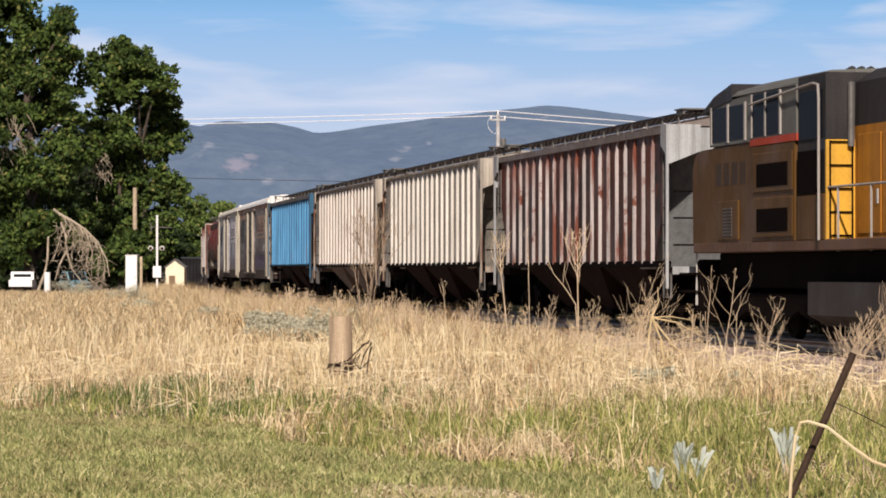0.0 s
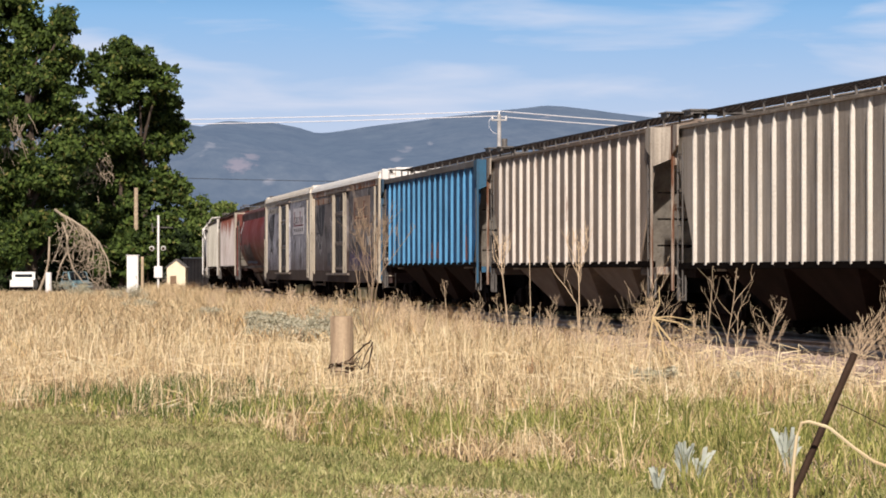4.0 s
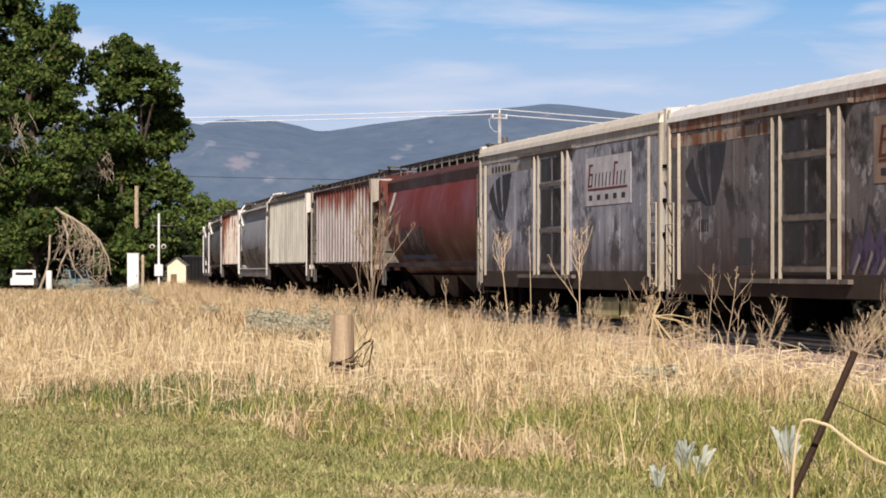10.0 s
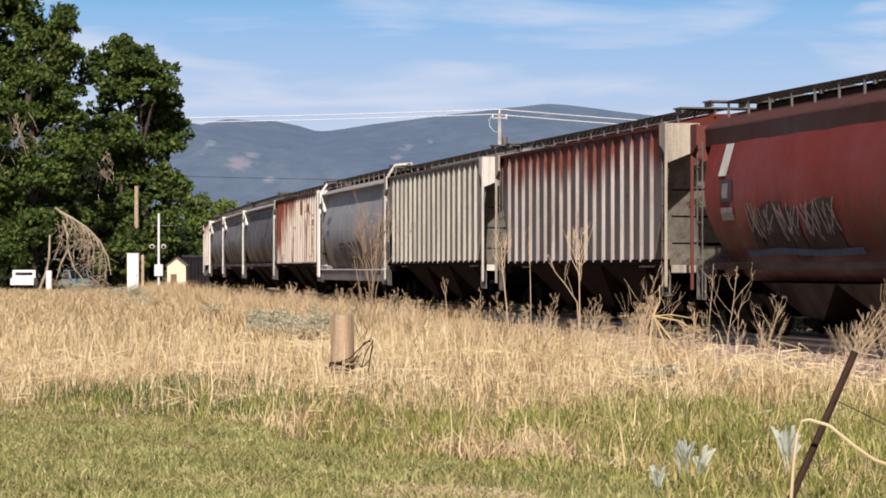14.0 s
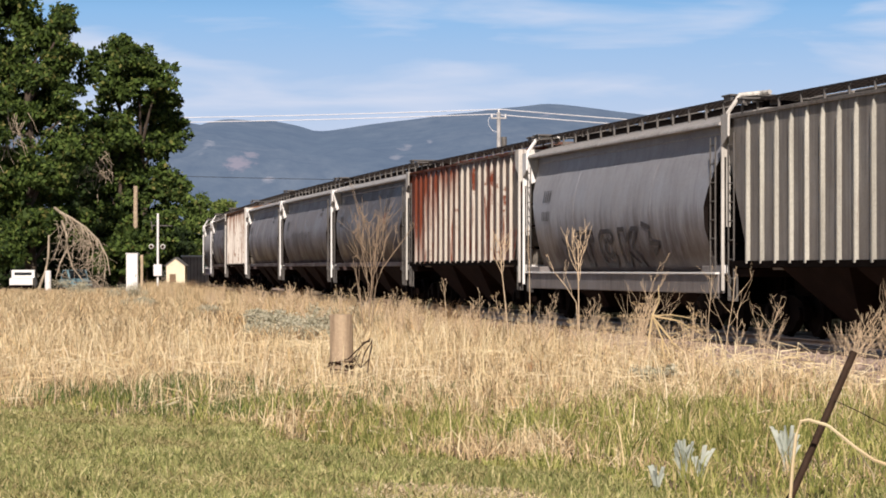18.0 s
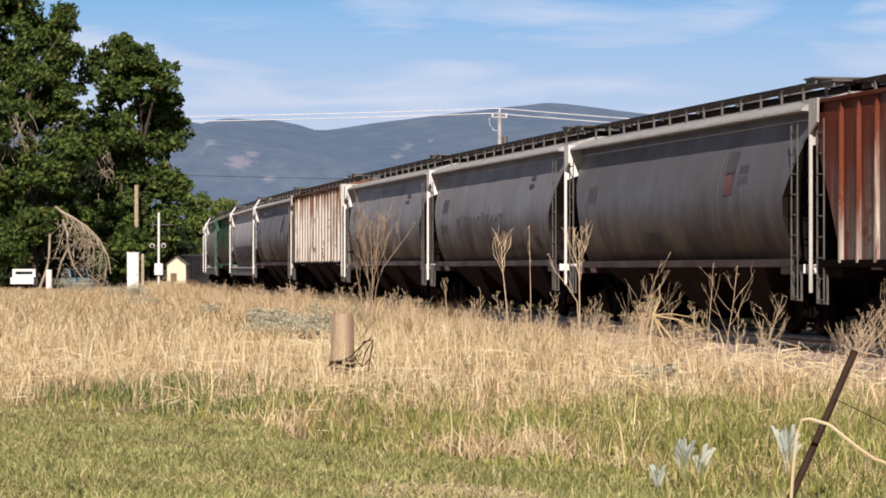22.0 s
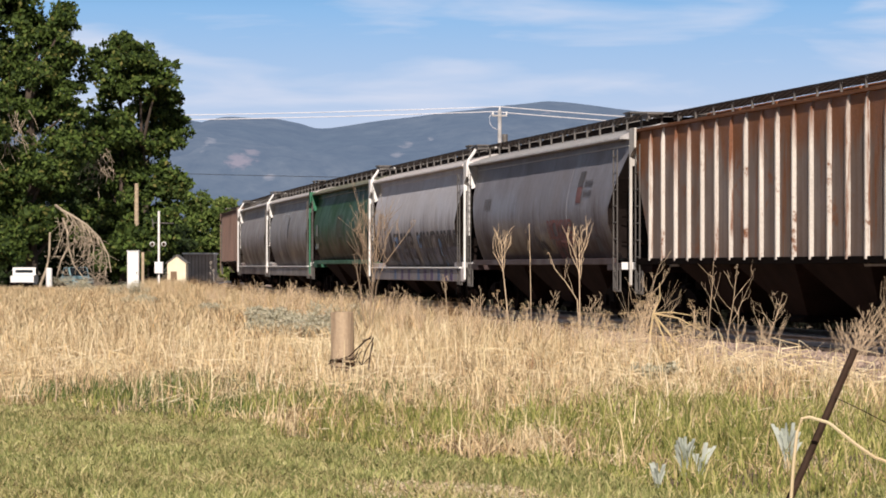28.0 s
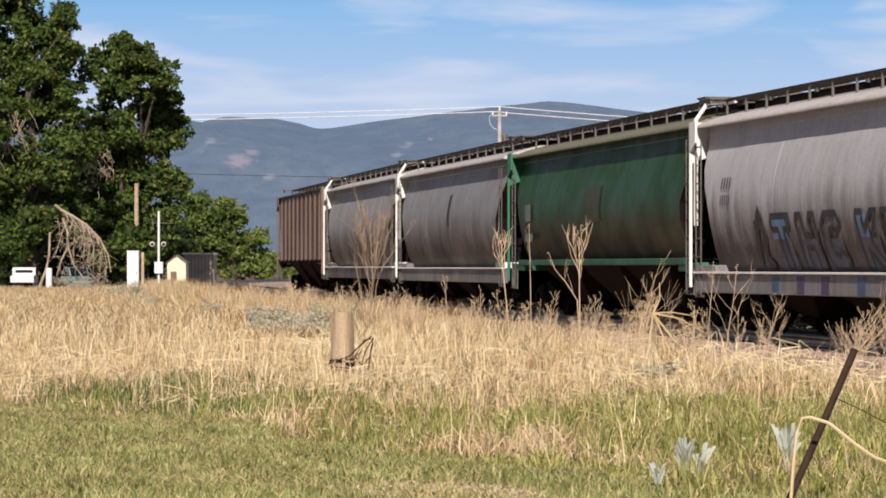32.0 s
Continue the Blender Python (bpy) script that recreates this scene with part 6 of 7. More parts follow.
    for x in (-10.9, 10.9):
        for y in (-1.45, 1.45):
            bm = tube(bmesh.new(), [(x + math.copysign(0.1, x), y, 0.6), (x + math.copysign(0.1, x), y, 1.9), (x - math.copysign(0.3, x), y, 2.2)], 0.03, 6)
            part("step_grab_rail", bm, WHITE_IRON, car)
            for z in (0.5, 0.85, 1.2):
                bx("step", car, dark, min(x, x + math.copysign(0.3, x)), max(x, x + math.copysign(0.3, x)), y - 0.3, y + 0.15, z, z + 0.04)
        coupler(car, x)
    bx("pilot", car, dark, -11.15, -10.9, -1.4, 1.4, 0.25, 1.5, 0.04)
    # fuel tank and six-wheel trucks
    part("fuel_tank", prism(bmesh.new(), [(-1.35, 1.08), (-1.35, 0.5), (-1.0, 0.3), (1.0, 0.3), (1.35, 0.5), (1.35, 1.08)], -4.6, 3.4, "x"), P("tank_grey", (0.032, 0.026, 0.024), dirty=0.4, rust=0.1, seed=68), car)
    for x in (-7.0, 7.0):
        tr = hang("truck", shared("loco_bolster", lambda q: box(q, -2.3, 2.3, -0.9, 0.9, 0.5, 0.85, 0.04), M_BLACK), car, m=pose(x, 0, 0))
        for y in (-1.12, 1.12):
            hang("side_frame", shared("loco_side_frame", lambda q: prism(q, [(-2.6, 0.85), (2.6, 0.85), (2.6, 0.45), (2.2, 0.35), (1.4, 0.55), (0.5, 0.3), (-0.5, 0.3), (-1.4, 0.55), (-2.2, 0.35), (-2.6, 0.45)], -0.08, 0.08), M_BLACK), tr, m=pose(0, y, 0))
        for dx in (-2.0, 0, 2.0):
            hang("wheelset", shared("wheelset", wheel_mesh, M_WHEEL), tr, m=pose(dx, 0, 0.46))
    return car


couple(locomotive(), 201.6)


# ---- trees by the crossing ----
M_LEAF = foliage("cottonwood_leaves", (0.010, 0.024, 0.005), (0.092, 0.142, 0.027), (0.18, 0.17, 0.05), 0.1, 0.16)
# leaves darkened for the shade in and behind the cottonwood crowns
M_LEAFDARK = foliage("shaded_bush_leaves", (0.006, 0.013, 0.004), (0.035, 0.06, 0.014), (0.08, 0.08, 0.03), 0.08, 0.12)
M_LEAFMID = foliage("ash_leaves", (0.03, 0.055, 0.012), (0.14, 0.20, 0.045), (0.22, 0.21, 0.07), 0.1, 0.25)
M_LEAF2 = foliage("willow_leaves", (0.08, 0.13, 0.03), (0.23, 0.29, 0.08), (0.3, 0.29, 0.1), 0.1, 0.35)


def leaf_mesh(rng, clumps, per, size):
    """Leaves in clumps: each a folded kite of four points, strewn through uneven balls."""
    vs, n0 = [], 0
    for c, r in clumps:
        n = max(8, int(per * r * r))
        d = rng.normal(size=(n, 3))
        d /= np.linalg.norm(d, axis=1)[:, None]
        rad = r * (0.4 + 0.9 * rng.uniform(0, 1, n) ** 0.9)
        o = np.array(c) + d * rad[:, None] * np.array([1.0, 1.0, 0.72])
        a = rng.normal(size=(n, 3)); a /= np.linalg.norm(a, axis=1)[:, None]
        b = np.cross(a, d + rng.normal(size=(n, 3)) * 0.5); b /= np.linalg.norm(b, axis=1)[:, None]
        s = size * rng.uniform(0.6, 1.4, n)[:, None]
        vs.append(np.stack([o - a * s, o + b * s * 0.55, o + a * s, o - b * s * 0.55], 1).reshape(-1, 3))
        n0 += n
    return np.concatenate(vs), np.arange(n0 * 4).reshape(-1, 4)


def tree(label, d, trunks, boughs, seed, leaf=M_LEAF, per=330, size=0.19, deep=2.4, trunk=0.4, twigs=0):
    """A tree d metres out: trunks (x, top), boughs (x, z, radius) strewn in depth, each filled with clumps of leaves."""
    rng = np.random.default_rng(seed)
    cx = sum(t[0] for t in trunks) / len(trunks)
    root = tagged(new("tree"), label, "tree", "trees")
    root.matrix_basis = pose(cx, d, 0)
    bm = bmesh.new()
    heads = []
    for x, top in trunks:
        lean = rng.uniform(-0.5, 0.5)
        pts = [Vector((x - cx, 0, -0.2)), Vector((x - cx + lean * 0.4, rng.uniform(-.3, .3), top * 0.35)), Vector((x - cx - lean * 0.3, rng.uniform(-.5, .5), top * 0.7)), Vector((x - cx + lean, rng.uniform(-.6, .6), top))]
        tube(bm, pts, trunk, 9, trunk * 0.2)
        heads.append(pts)
    balls = []
    for x, z, r in boughs:
        c = Vector((x - cx, rng.uniform(-deep, deep), z))
        pts = min(heads, key=lambda q: abs(q[0].x - c.x))
        s = pts[0].lerp(pts[3], max(0.1, min(0.9, (z - abs(c.x - pts[0].x) * 0.8 - 1) / pts[3].z)))
        tube(bm, [s, (s + c) / 2 + Vector((0, 0, 0.25 * r)), c], trunk * 0.32, 6, 0.05)
        for k in range(24):
            v = Vector(rng.normal(size=3)).normalized()
            q = c + Vector((v.x * r, v.y * r * 1.2, v.z * r * 0.85)) * rng.uniform(0.3, 1.3)
            balls.append((q, r * rng.uniform(0.12, 0.42) + 0.08))
            if k % 4 == 0:
                tube(bm, [c, q], 0.045, 4, 0.015, False)
    part("trunk", bm, M_BARK, root)
    v, q = leaf_mesh(rng, balls, per, size)
    hang("crown", mesh_from("crown", v, q, mats=[leaf]), root)
    if twigs:
        bm = bmesh.new()
        for x, z in ((-30.3, 12.2), (-31.0, 11.2), (-25.2, 9.0), (-25.6, 10.0), (-28.4, 4.6))[:twigs]:
            for k in range(26):
                a = Vector((x - cx + rng.normal() * 0.5, -deep - 0.4 + rng.normal() * 0.3, z + rng.normal() * 0.7))
                e = a + Vector((rng.normal() * 0.5, rng.normal() * 0.2, -rng.uniform(0.3, 1.5)))
                tube(bm, [a, (a + e) / 2 + Vector((rng.normal() * 0.12, 0, 0.1)), e], 0.03, 4, 0.012, False)
        part("dead_twig_mass", bm, M_DEAD, root, "brown dead twigs hanging in the crown")["kind"] = "stuff"
    return root


tree("tall dark green cottonwood with a dense ragged crown", 205, [(-32.5, 19), (-29.5, 15)], [(-31.0, 20.3, 2.4), (-29.0, 18.7, 1.8), (-27.2, 19.1, 1.4), (-26.7, 17.3, 1.1), (-30.2, 16.7, 2.2), (-28.0, 15.5, 2.0), (-31.4, 13.8, 2.2), (-29.0, 12.8, 2.0), (-26.7, 13.0, 1.4), (-26.5, 10.6, 1.6), (-30.2, 9.4, 2.0), (-27.8, 8.6, 1.8), (-31.0, 6.9, 2.2), (-28.6, 4.9, 1.8), (-26.5, 5.7, 1.6), (-30.6, 3.7, 2.2), (-33.4, 17.1, 2.8), (-33.8, 12.2, 2.8), (-33.8, 7.8, 2.8), (-32.6, 22.8, 2.8), (-35.5, 20.3, 2.8)], 11, trunk=0.5, twigs=2)
tree("tall dark green cottonwood beside the crossing", 214, [(-24.0, 15.5), (-22.4, 12)], [(-24.5, 17.6, 1.6), (-22.6, 17.3, 1.6), (-21.1, 15.6, 1.4), (-24.1, 15.0, 1.9), (-22.0, 14.2, 1.9), (-20.5, 12.9, 0.9), (-23.5, 12.0, 2.1), (-21.1, 11.2, 1.5), (-24.7, 9.7, 1.9), (-22.6, 8.9, 1.9), (-20.9, 8.0, 1.3), (-24.1, 6.3, 1.9), (-22.0, 5.5, 1.7), (-25.6, 12.3, 1.5), (-25.4, 7.6, 1.5), (-23.5, 3.4, 1.9), (-25.6, 3.8, 1.7), (-23.7, 18.4, 0.9), (-21.6, 3.4, 1.5)], 12, twigs=5)
tree("green tree behind the shed", 262, [(-23.5, 7)], [(-23.5, 7.4, 1.6), (-22.0, 6.6, 1.3), (-20.2, 6.6, 1.0), (-24.1, 4.8, 1.8), (-22.0, 4.2, 1.6), (-20.2, 4.5, 1.0), (-25.1, 6.3, 1.6), (-25.1, 2.9, 1.3), (-22.8, 2.9, 1.3), (-24.1, 8.6, 0.9), (-20.8, 2.6, 1.3)], 14, M_LEAFMID, 200, 0.22, 2.0, 0.3)
tree("lighter green shrubby tree beyond the crossing", 350, [(-25.5, 8), (-23.4, 4)], [(-26.6, 9.2, 1.5), (-24.9, 7.8, 1.5), (-27.3, 6.5, 1.9), (-24.5, 5.4, 1.9), (-22.8, 5.1, 1.4), (-26.6, 3.7, 2.1), (-23.8, 3.0, 1.9), (-21.8, 3.0, 1.0), (-28.7, 4.4, 1.4), (-22.4, 1.4, 1.4), (-26.0, 1.5, 1.6)], 16, M_LEAF2, 150, 0.26, 2.5, 0.3)
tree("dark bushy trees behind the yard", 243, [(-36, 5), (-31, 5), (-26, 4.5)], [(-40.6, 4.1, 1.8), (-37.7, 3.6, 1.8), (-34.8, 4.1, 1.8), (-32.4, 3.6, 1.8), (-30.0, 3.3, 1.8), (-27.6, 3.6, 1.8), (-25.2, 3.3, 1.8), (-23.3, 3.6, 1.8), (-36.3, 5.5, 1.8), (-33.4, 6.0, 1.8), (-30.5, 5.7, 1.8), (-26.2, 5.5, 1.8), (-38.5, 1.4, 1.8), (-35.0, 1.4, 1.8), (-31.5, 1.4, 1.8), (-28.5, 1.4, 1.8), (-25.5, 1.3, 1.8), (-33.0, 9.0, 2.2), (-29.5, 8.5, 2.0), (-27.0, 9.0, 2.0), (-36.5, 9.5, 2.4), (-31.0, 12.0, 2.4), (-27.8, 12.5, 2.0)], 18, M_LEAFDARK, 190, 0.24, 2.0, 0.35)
tree("low green scrub beside the far line", 330, [(-19.0, 2.0)], [(-19.6, 2.2, 1.2), (-18.2, 1.6, 1.0), (-20.6, 1.4, 1.0), (-17.0, 1.1, 0.9)], 21, M_LEAF2, 150, 0.24, 1.5, 0.15)

tree("low green shrub beside the weathered pole", 206, [(-22.2, 3)], [(-22.4, 4.2, 1.0), (-22.9, 3.0, 1.1), (-21.6, 3.1, 1.1), (-22.2, 1.8, 1.2), (-24.0, 2.2, 1.1)], 23, M_LEAF, 260, 0.19, 0.8, 0.12)

# grey-green hazy scrub on the plain beyond
_r = np.random.default_rng(8)
_v, _q = leaf_mesh(_r, [(( _r.uniform(-120, 260), _r.uniform(620, 900), _r.uniform(0.5, 4.5)), _r.uniform(1.5, 3.5)) for _ in range(420)], 9, 0.8)
tagged(hang("far_scrub", mesh_from("far_scrub", _v, _q, mats=[foliage("far_scrub_leaves", (0.10, 0.12, 0.10), (0.17, 0.18, 0.15), (0.2, 0.19, 0.17), 0.1, 0.2)])), "distant grey-green scrub on the plain", "scrub", kind="stuff")

# broken dead limb drooping to the ground
limb = tagged(new("dead_limb"), "bleached dead limb drooping from the cottonwood to the ground", "dead branch")
limb.matrix_basis = pose(-26.4, 199.5, 0)
_r = np.random.default_rng(4)
bm = bmesh.new()
tube(bm, [(-0.9, 1.8, 6.1), (-0.3, 0.4, 5.75), (0.5, 0, 5.35), (1.5, 0, 4.7), (2.4, 0, 3.8), (3.0, 0, 2.6), (3.2, 0, 1.4)], 0.11, 7, 0.04)
tube(bm, [(-1.9, 0.3, 0.2), (-1.35, 0.2, 1.6), (-1.15, 0.2, 2.6), (-1.1, 0.2, 4.2)], 0.11, 7, 0.07)
tube(bm, [(-0.2, 0.2, 5.2), (0.15, 0, 4.2), (0.25, 0, 3.0), (0.6, 0, 1.9), (1.3, 0, 1.0)], 0.09, 6, 0.04)
tube(bm, [(0.2, 0.1, 3.2), (-0.3, 0, 2.2), (-0.6, 0, 1.1)], 0.09, 6, 0.03)
part("bough", bm, M_DEAD, limb)
twigs_ = bmesh.new()
for k in range(13):
    u = (k + 0.5) / 13
    x0, z0 = -0.3 + 2.9 * u, 5.7 - 2.2 * u ** 1.4
    f = _r.uniform(0.35, 1.0)
    xe_ = x0 + (1.0 - 0.75 * u) * f * _r.choice([1, 1, -0.5])
    bm = tube(bmesh.new(), [(x0, 0, z0), (x0 + 0.3 * f, _r.normal() * 0.3, z0 - 0.5), ((x0 + 2 * xe_) / 3 + 0.25, _r.normal() * 0.4, z0 - 1.6 * f), (xe_, _r.normal() * 0.5, max(0.2, z0 - 3.4 * f))], 0.06, 5, 0.02)
    part("drooping_branch", bm, M_DEAD, limb)
    for q in range(9):
        w = _r.uniform(0.15, 1)
        a = Vector((x0 + (xe_ - x0) * w + 0.15, _r.normal() * 0.3, z0 - 2.8 * f * w))
        a.z = max(0.5, a.z)
        e = a + Vector((_r.normal() * 0.5, _r.normal() * 0.3, -_r.uniform(0.0, 0.9)))
        e.z = max(0.15, e.z)
        tube(twigs_, [a, (a + e) / 2 + Vector((_r.normal() * 0.15, 0, 0.15)), e], 0.022, 4, 0.01, False)
for k in range(80):      # a tangle of fine twigs round the bough
    a = Vector((_r.uniform(-0.6, 3.0), _r.normal() * 0.5, 0))
    a.z = _r.uniform(0.4, 0.4 + 4.6 * (1 - max(0, a.x) / 3.6))
    e = a + Vector((_r.normal() * 0.55 + 0.2, _r.normal() * 0.4, _r.normal() * 0.6 - 0.25))
    e.z = max(0.15, e.z)
    tube(twigs_, [a, (a + e) / 2 + Vector((_r.normal() * 0.2, 0, 0.2)), e], 0.024, 4, 0.008, False)
part("twig_mass", twigs_, M_DEAD, limb)["kind"] = "stuff"


# ---- by the level crossing ----
def signal_cabinet(base, w, h, dp):
    o = tagged(new("signal_cabinet"), "tall white painted metal signal cabinet", "cabinet")
    o.matrix_basis = pose(*base)
    bx("body", o, M_WHITE, -w / 2, w / 2, -dp / 2, dp / 2, 0.12, h, 0.02)
    bx("roof", o, M_WHITE, -w / 2 - 0.04, w / 2 + 0.04, -dp / 2 - 0.05, dp / 2 + 0.05, h, h + 0.06, 0.015)
    bx("plinth", o, M_BLACK, -w / 2, w / 2, -dp / 2, dp / 2, -0.05, 0.12)
    d_ = bx("door", o, M_WHITE, -w / 2 + 0.04, w / 2 - 0.04, -dp / 2 - 0.02, -dp / 2, 0.2, h - 0.08, 0.008)
    bx("handle", d_, M_GALV, w / 2 - 0.14, w / 2 - 0.1, -dp / 2 - 0.05, -dp / 2 - 0.02, h * 0.45, h * 0.52)


signal_cabinet((-20.6, 190, 0), 0.76, 2.8, 0.8)
o = tagged(new("timber_stake"), "short brown timber stake beside the white cabinet", "stake")
o.matrix_basis = pose(-20.0, 190.2, 0)
part("timber", box(bmesh.new(), -0.09, 0.09, -0.08, 0.08, -0.1, 2.75, 0.01), M_WOODPOST, o)
o = tagged(new("weathered_pole"), "pale weathered wooden pole standing against the trees", "utility pole", "power poles")
o.matrix_basis = pose(-22.5, 209.5, 0)
part("shaft", tube(bmesh.new(), [(0, 0, -0.2), (0, 0, 7.9)], 0.19, 9, 0.15), M_WOODPOST, o)

mast = tagged(new("crossing_mast"), "silver level-crossing mast with crossarm, lamps and control box", "signal mast")
mast.matrix_basis = pose(-18.42, 185, 0)
part("mast_pole", tube(bmesh.new(), [(0, 0, 0), (0, 0, 5.4)], 0.075, 10), M_WHITE, mast)
part("crossarm", tube(bmesh.new(), [(-0.45, 0, 4.62), (0.95, -0.05, 4.6)], 0.035, 6), M_GALV, mast)
part("arm_brace", tube(bmesh.new(), [(-0.42, 0, 4.9), (-0.36, 0, 4.3)], 0.04, 6), M_GALV, mast)
for x in (-0.42, 0.33):
    bm = bmesh.new()
    bmesh.ops.create_cone(bm, cap_ends=True, segments=14, radius1=0.17, radius2=0.14, depth=0.12, matrix=Matrix.Translation((x, -0.1, 3.25)) @ Matrix.Rotation(math.pi / 2, 4, "X"))
    lamp_ = part("lamp_hood", bm, M_WHITE, mast)
    bm = bmesh.new()
    bmesh.ops.create_cone(bm, cap_ends=True, segments=12, radius1=0.11, radius2=0.11, depth=0.03, matrix=Matrix.Translation((x, -0.18, 3.25)) @ Matrix.Rotation(math.pi / 2, 4, "X"))
    part("lens", bm, M_RUSTBAR, lamp_)
part("lamp_bar", tube(bmesh.new(), [(-0.4, 0, 3.25), (0.33, 0, 3.25)], 0.03, 6), M_GALV, mast)
bx("control_box", mast, M_WHITE, -0.26, 0.28, -0.25, 0.2, 1.35, 2.1, 0.02)
bx("base", mast, M_GALV, -0.2, 0.2, -0.2, 0.2, -0.05, 0.35, 0.03)

M_CREAM = plain("cream_boards", (0.78, 0.69, 0.50), 0.8, 0, 0.15, 2)
M_ROOF = plain("grey_shingle", (0.16, 0.15, 0.14), 0.9, 0, 0.3, 3)
shed = tagged(new("shed"), "small cream shed with a gabled grey roof", "shed")
shed.matrix_basis = pose(-18.95, 203, 0)
part("wall", prism(bmesh.new(), [(-0.66, 0), (0.66, 0), (0.66, 2.05), (0, 2.55), (-0.66, 2.05)], 0, 2.0), M_CREAM, shed)
for k in (-1, 1):
    part("roof_slope", prism(bmesh.new(), [(0, 2.58), (k * 0.78, 1.98), (k * 0.78, 2.05), (0, 2.66)] if k > 0 else [(0, 2.58), (0, 2.66), (k * 0.78, 2.05), (k * 0.78, 1.98)], -0.12, 2.1), M_ROOF, shed)
bx("door", shed, plain("brown_door", (0.20, 0.13, 0.08), 0.8), -0.42, 0.02, -0.03, 0.0, 0, 1.45, 0.01)
hut = tagged(new("metal_building"), "low grey corrugated metal building behind the shed", "building")
hut.matrix_basis = pose(-19.6, 232, 0)
bx("wall", hut, plain("grey_sheet_metal", (0.44, 0.38, 0.32), 0.7, 0.0, 0.3, 1), -1.5, 1.0, 0, 3, 0, 2.8)
bx("roof", hut, M_WHITE, -1.6, 1.1, -0.15, 3.1, 2.8, 2.92, 0.02)
for k in range(9):
    bx("batten", hut, M_GALV, -1.42 + k * 0.28, -1.38 + k * 0.28, -0.03, 0.0, 0.05, 2.75)


def vehicle(name, label, base, turn, paint, w, h, L, pickup=False):
    o = tagged(new(name), label, "pickup truck" if pickup else "car", "parked vehicles")
    o.matrix_basis = pose(*base, 0, 0, turn)
    glass, t, b = material("vehicle_glass")
    b.inputs["Base Color"].default_value, b.inputs["Roughness"].default_value = (0.015, 0.018, 0.02, 1), 0.06
    if pickup:
        body = [(-L / 2, 0.5), (-L / 2, 1.15), (-L * 0.08, 1.2), (-L * 0.08, h * 0.98), (L * 0.1, h), (L * 0.2, 1.2), (L * 0.47, 1.05), (L / 2, 0.85), (L / 2, 0.5)]
    else:
        body = [(-L / 2, 0.45), (-L / 2, 0.9), (-L * 0.36, 1.0), (-L * 0.2, h), (L * 0.08, h), (L * 0.25, 0.98), (L * 0.46, 0.85), (L / 2, 0.7), (L / 2, 0.4)]
    part("body", prism(bmesh.new(), body, -w / 2, w / 2), paint, o)
    win = [(-L * 0.06, 1.25), (-L * 0.06, h - 0.1), (L * 0.09, h - 0.08), (L * 0.17, 1.25)] if pickup else [(-L * 0.29, 1.02), (-L * 0.18, h - 0.08), (L * 0.07, h - 0.08), (L * 0.2, 1.02)]
    for y in (-w / 2, w / 2):
        part("side_window", prism(bmesh.new(), win, y - 0.01, y + 0.01), glass, o)
    ws = [(L * 0.105, h - 0.03), (L * 0.19, 1.25)] if pickup else [(L * 0.095, h - 0.05), (L * 0.235, 1.02)]
    part("windscreen", prism(bmesh.new(), [ws[0], ws[1], (ws[1][0] + 0.03, ws[1][1] + 0.03), (ws[0][0] + 0.03, ws[0][1] + 0.03)], -w / 2 + 0.1, w / 2 - 0.1), glass, o)
    if pickup:
        bx("rear_window", o, glass, -L * 0.08 - 0.012, -L * 0.08, -w / 2 + 0.2, w / 2 - 0.2, 1.36, h - 0.18)
    bx("tail_bumper", o, M_BLACK, -L / 2 - 0.06, -L / 2, -w / 2, w / 2, 0.4, 0.7, 0.02)
    bx("grille", o, M_BLACK, L / 2 - 0.01, L / 2 + 0.015, -w * 0.22, w * 0.22, 0.6, 0.82)
    for x in (-L * 0.3, L * 0.32):
        for y in (-w / 2 + 0.05, w / 2 - 0.05):
            wh = part("wheel", tube(bmesh.new(), [(x, y - 0.1, 0.34), (x, y + 0.1, 0.34)], 0.34, 14), M_BLACK, o)
            part("hub", tube(bmesh.new(), [(x, y - 0.12, 0.34), (x, y + 0.12, 0.34)], 0.17, 10), M_GALV, wh)
    for y in (-w * 0.36, w * 0.36):
        bx("headlight", o, M_GALV, L / 2 - 0.03, L / 2 + 0.02, y - 0.15, y + 0.15, 0.68, 0.82)
    bx("bumper", o, M_GALV, L / 2 - 0.02, L / 2 + 0.08, -w / 2, w / 2, 0.42, 0.56, 0.03)


vehicle("pickup_truck", "white pickup truck parked at the yard", (-29.4, 200.5, 0.0), 94, M_WHITE, 1.6, 1.75, 4.4, True)
vehicle("parked_car", "teal hatchback parked under the dead limb", (-26.1, 203.2, 0.1), -62, plain("teal_car_paint", (0.22, 0.36, 0.40), 0.4, 0.1, 0.1, 1), 1.45, 1.65, 2.9)
o = tagged(new("white_drum"), "small white utility pedestal beside the yard", "pedestal")
o.matrix_basis = pose(-27.05, 196, 0)
part("case", tube(bmesh.new(), [(0, 0, 0), (0, 0, 1.62), (0, 0, 1.7)], 0.22, 12, 0.2), M_WHITE, o)


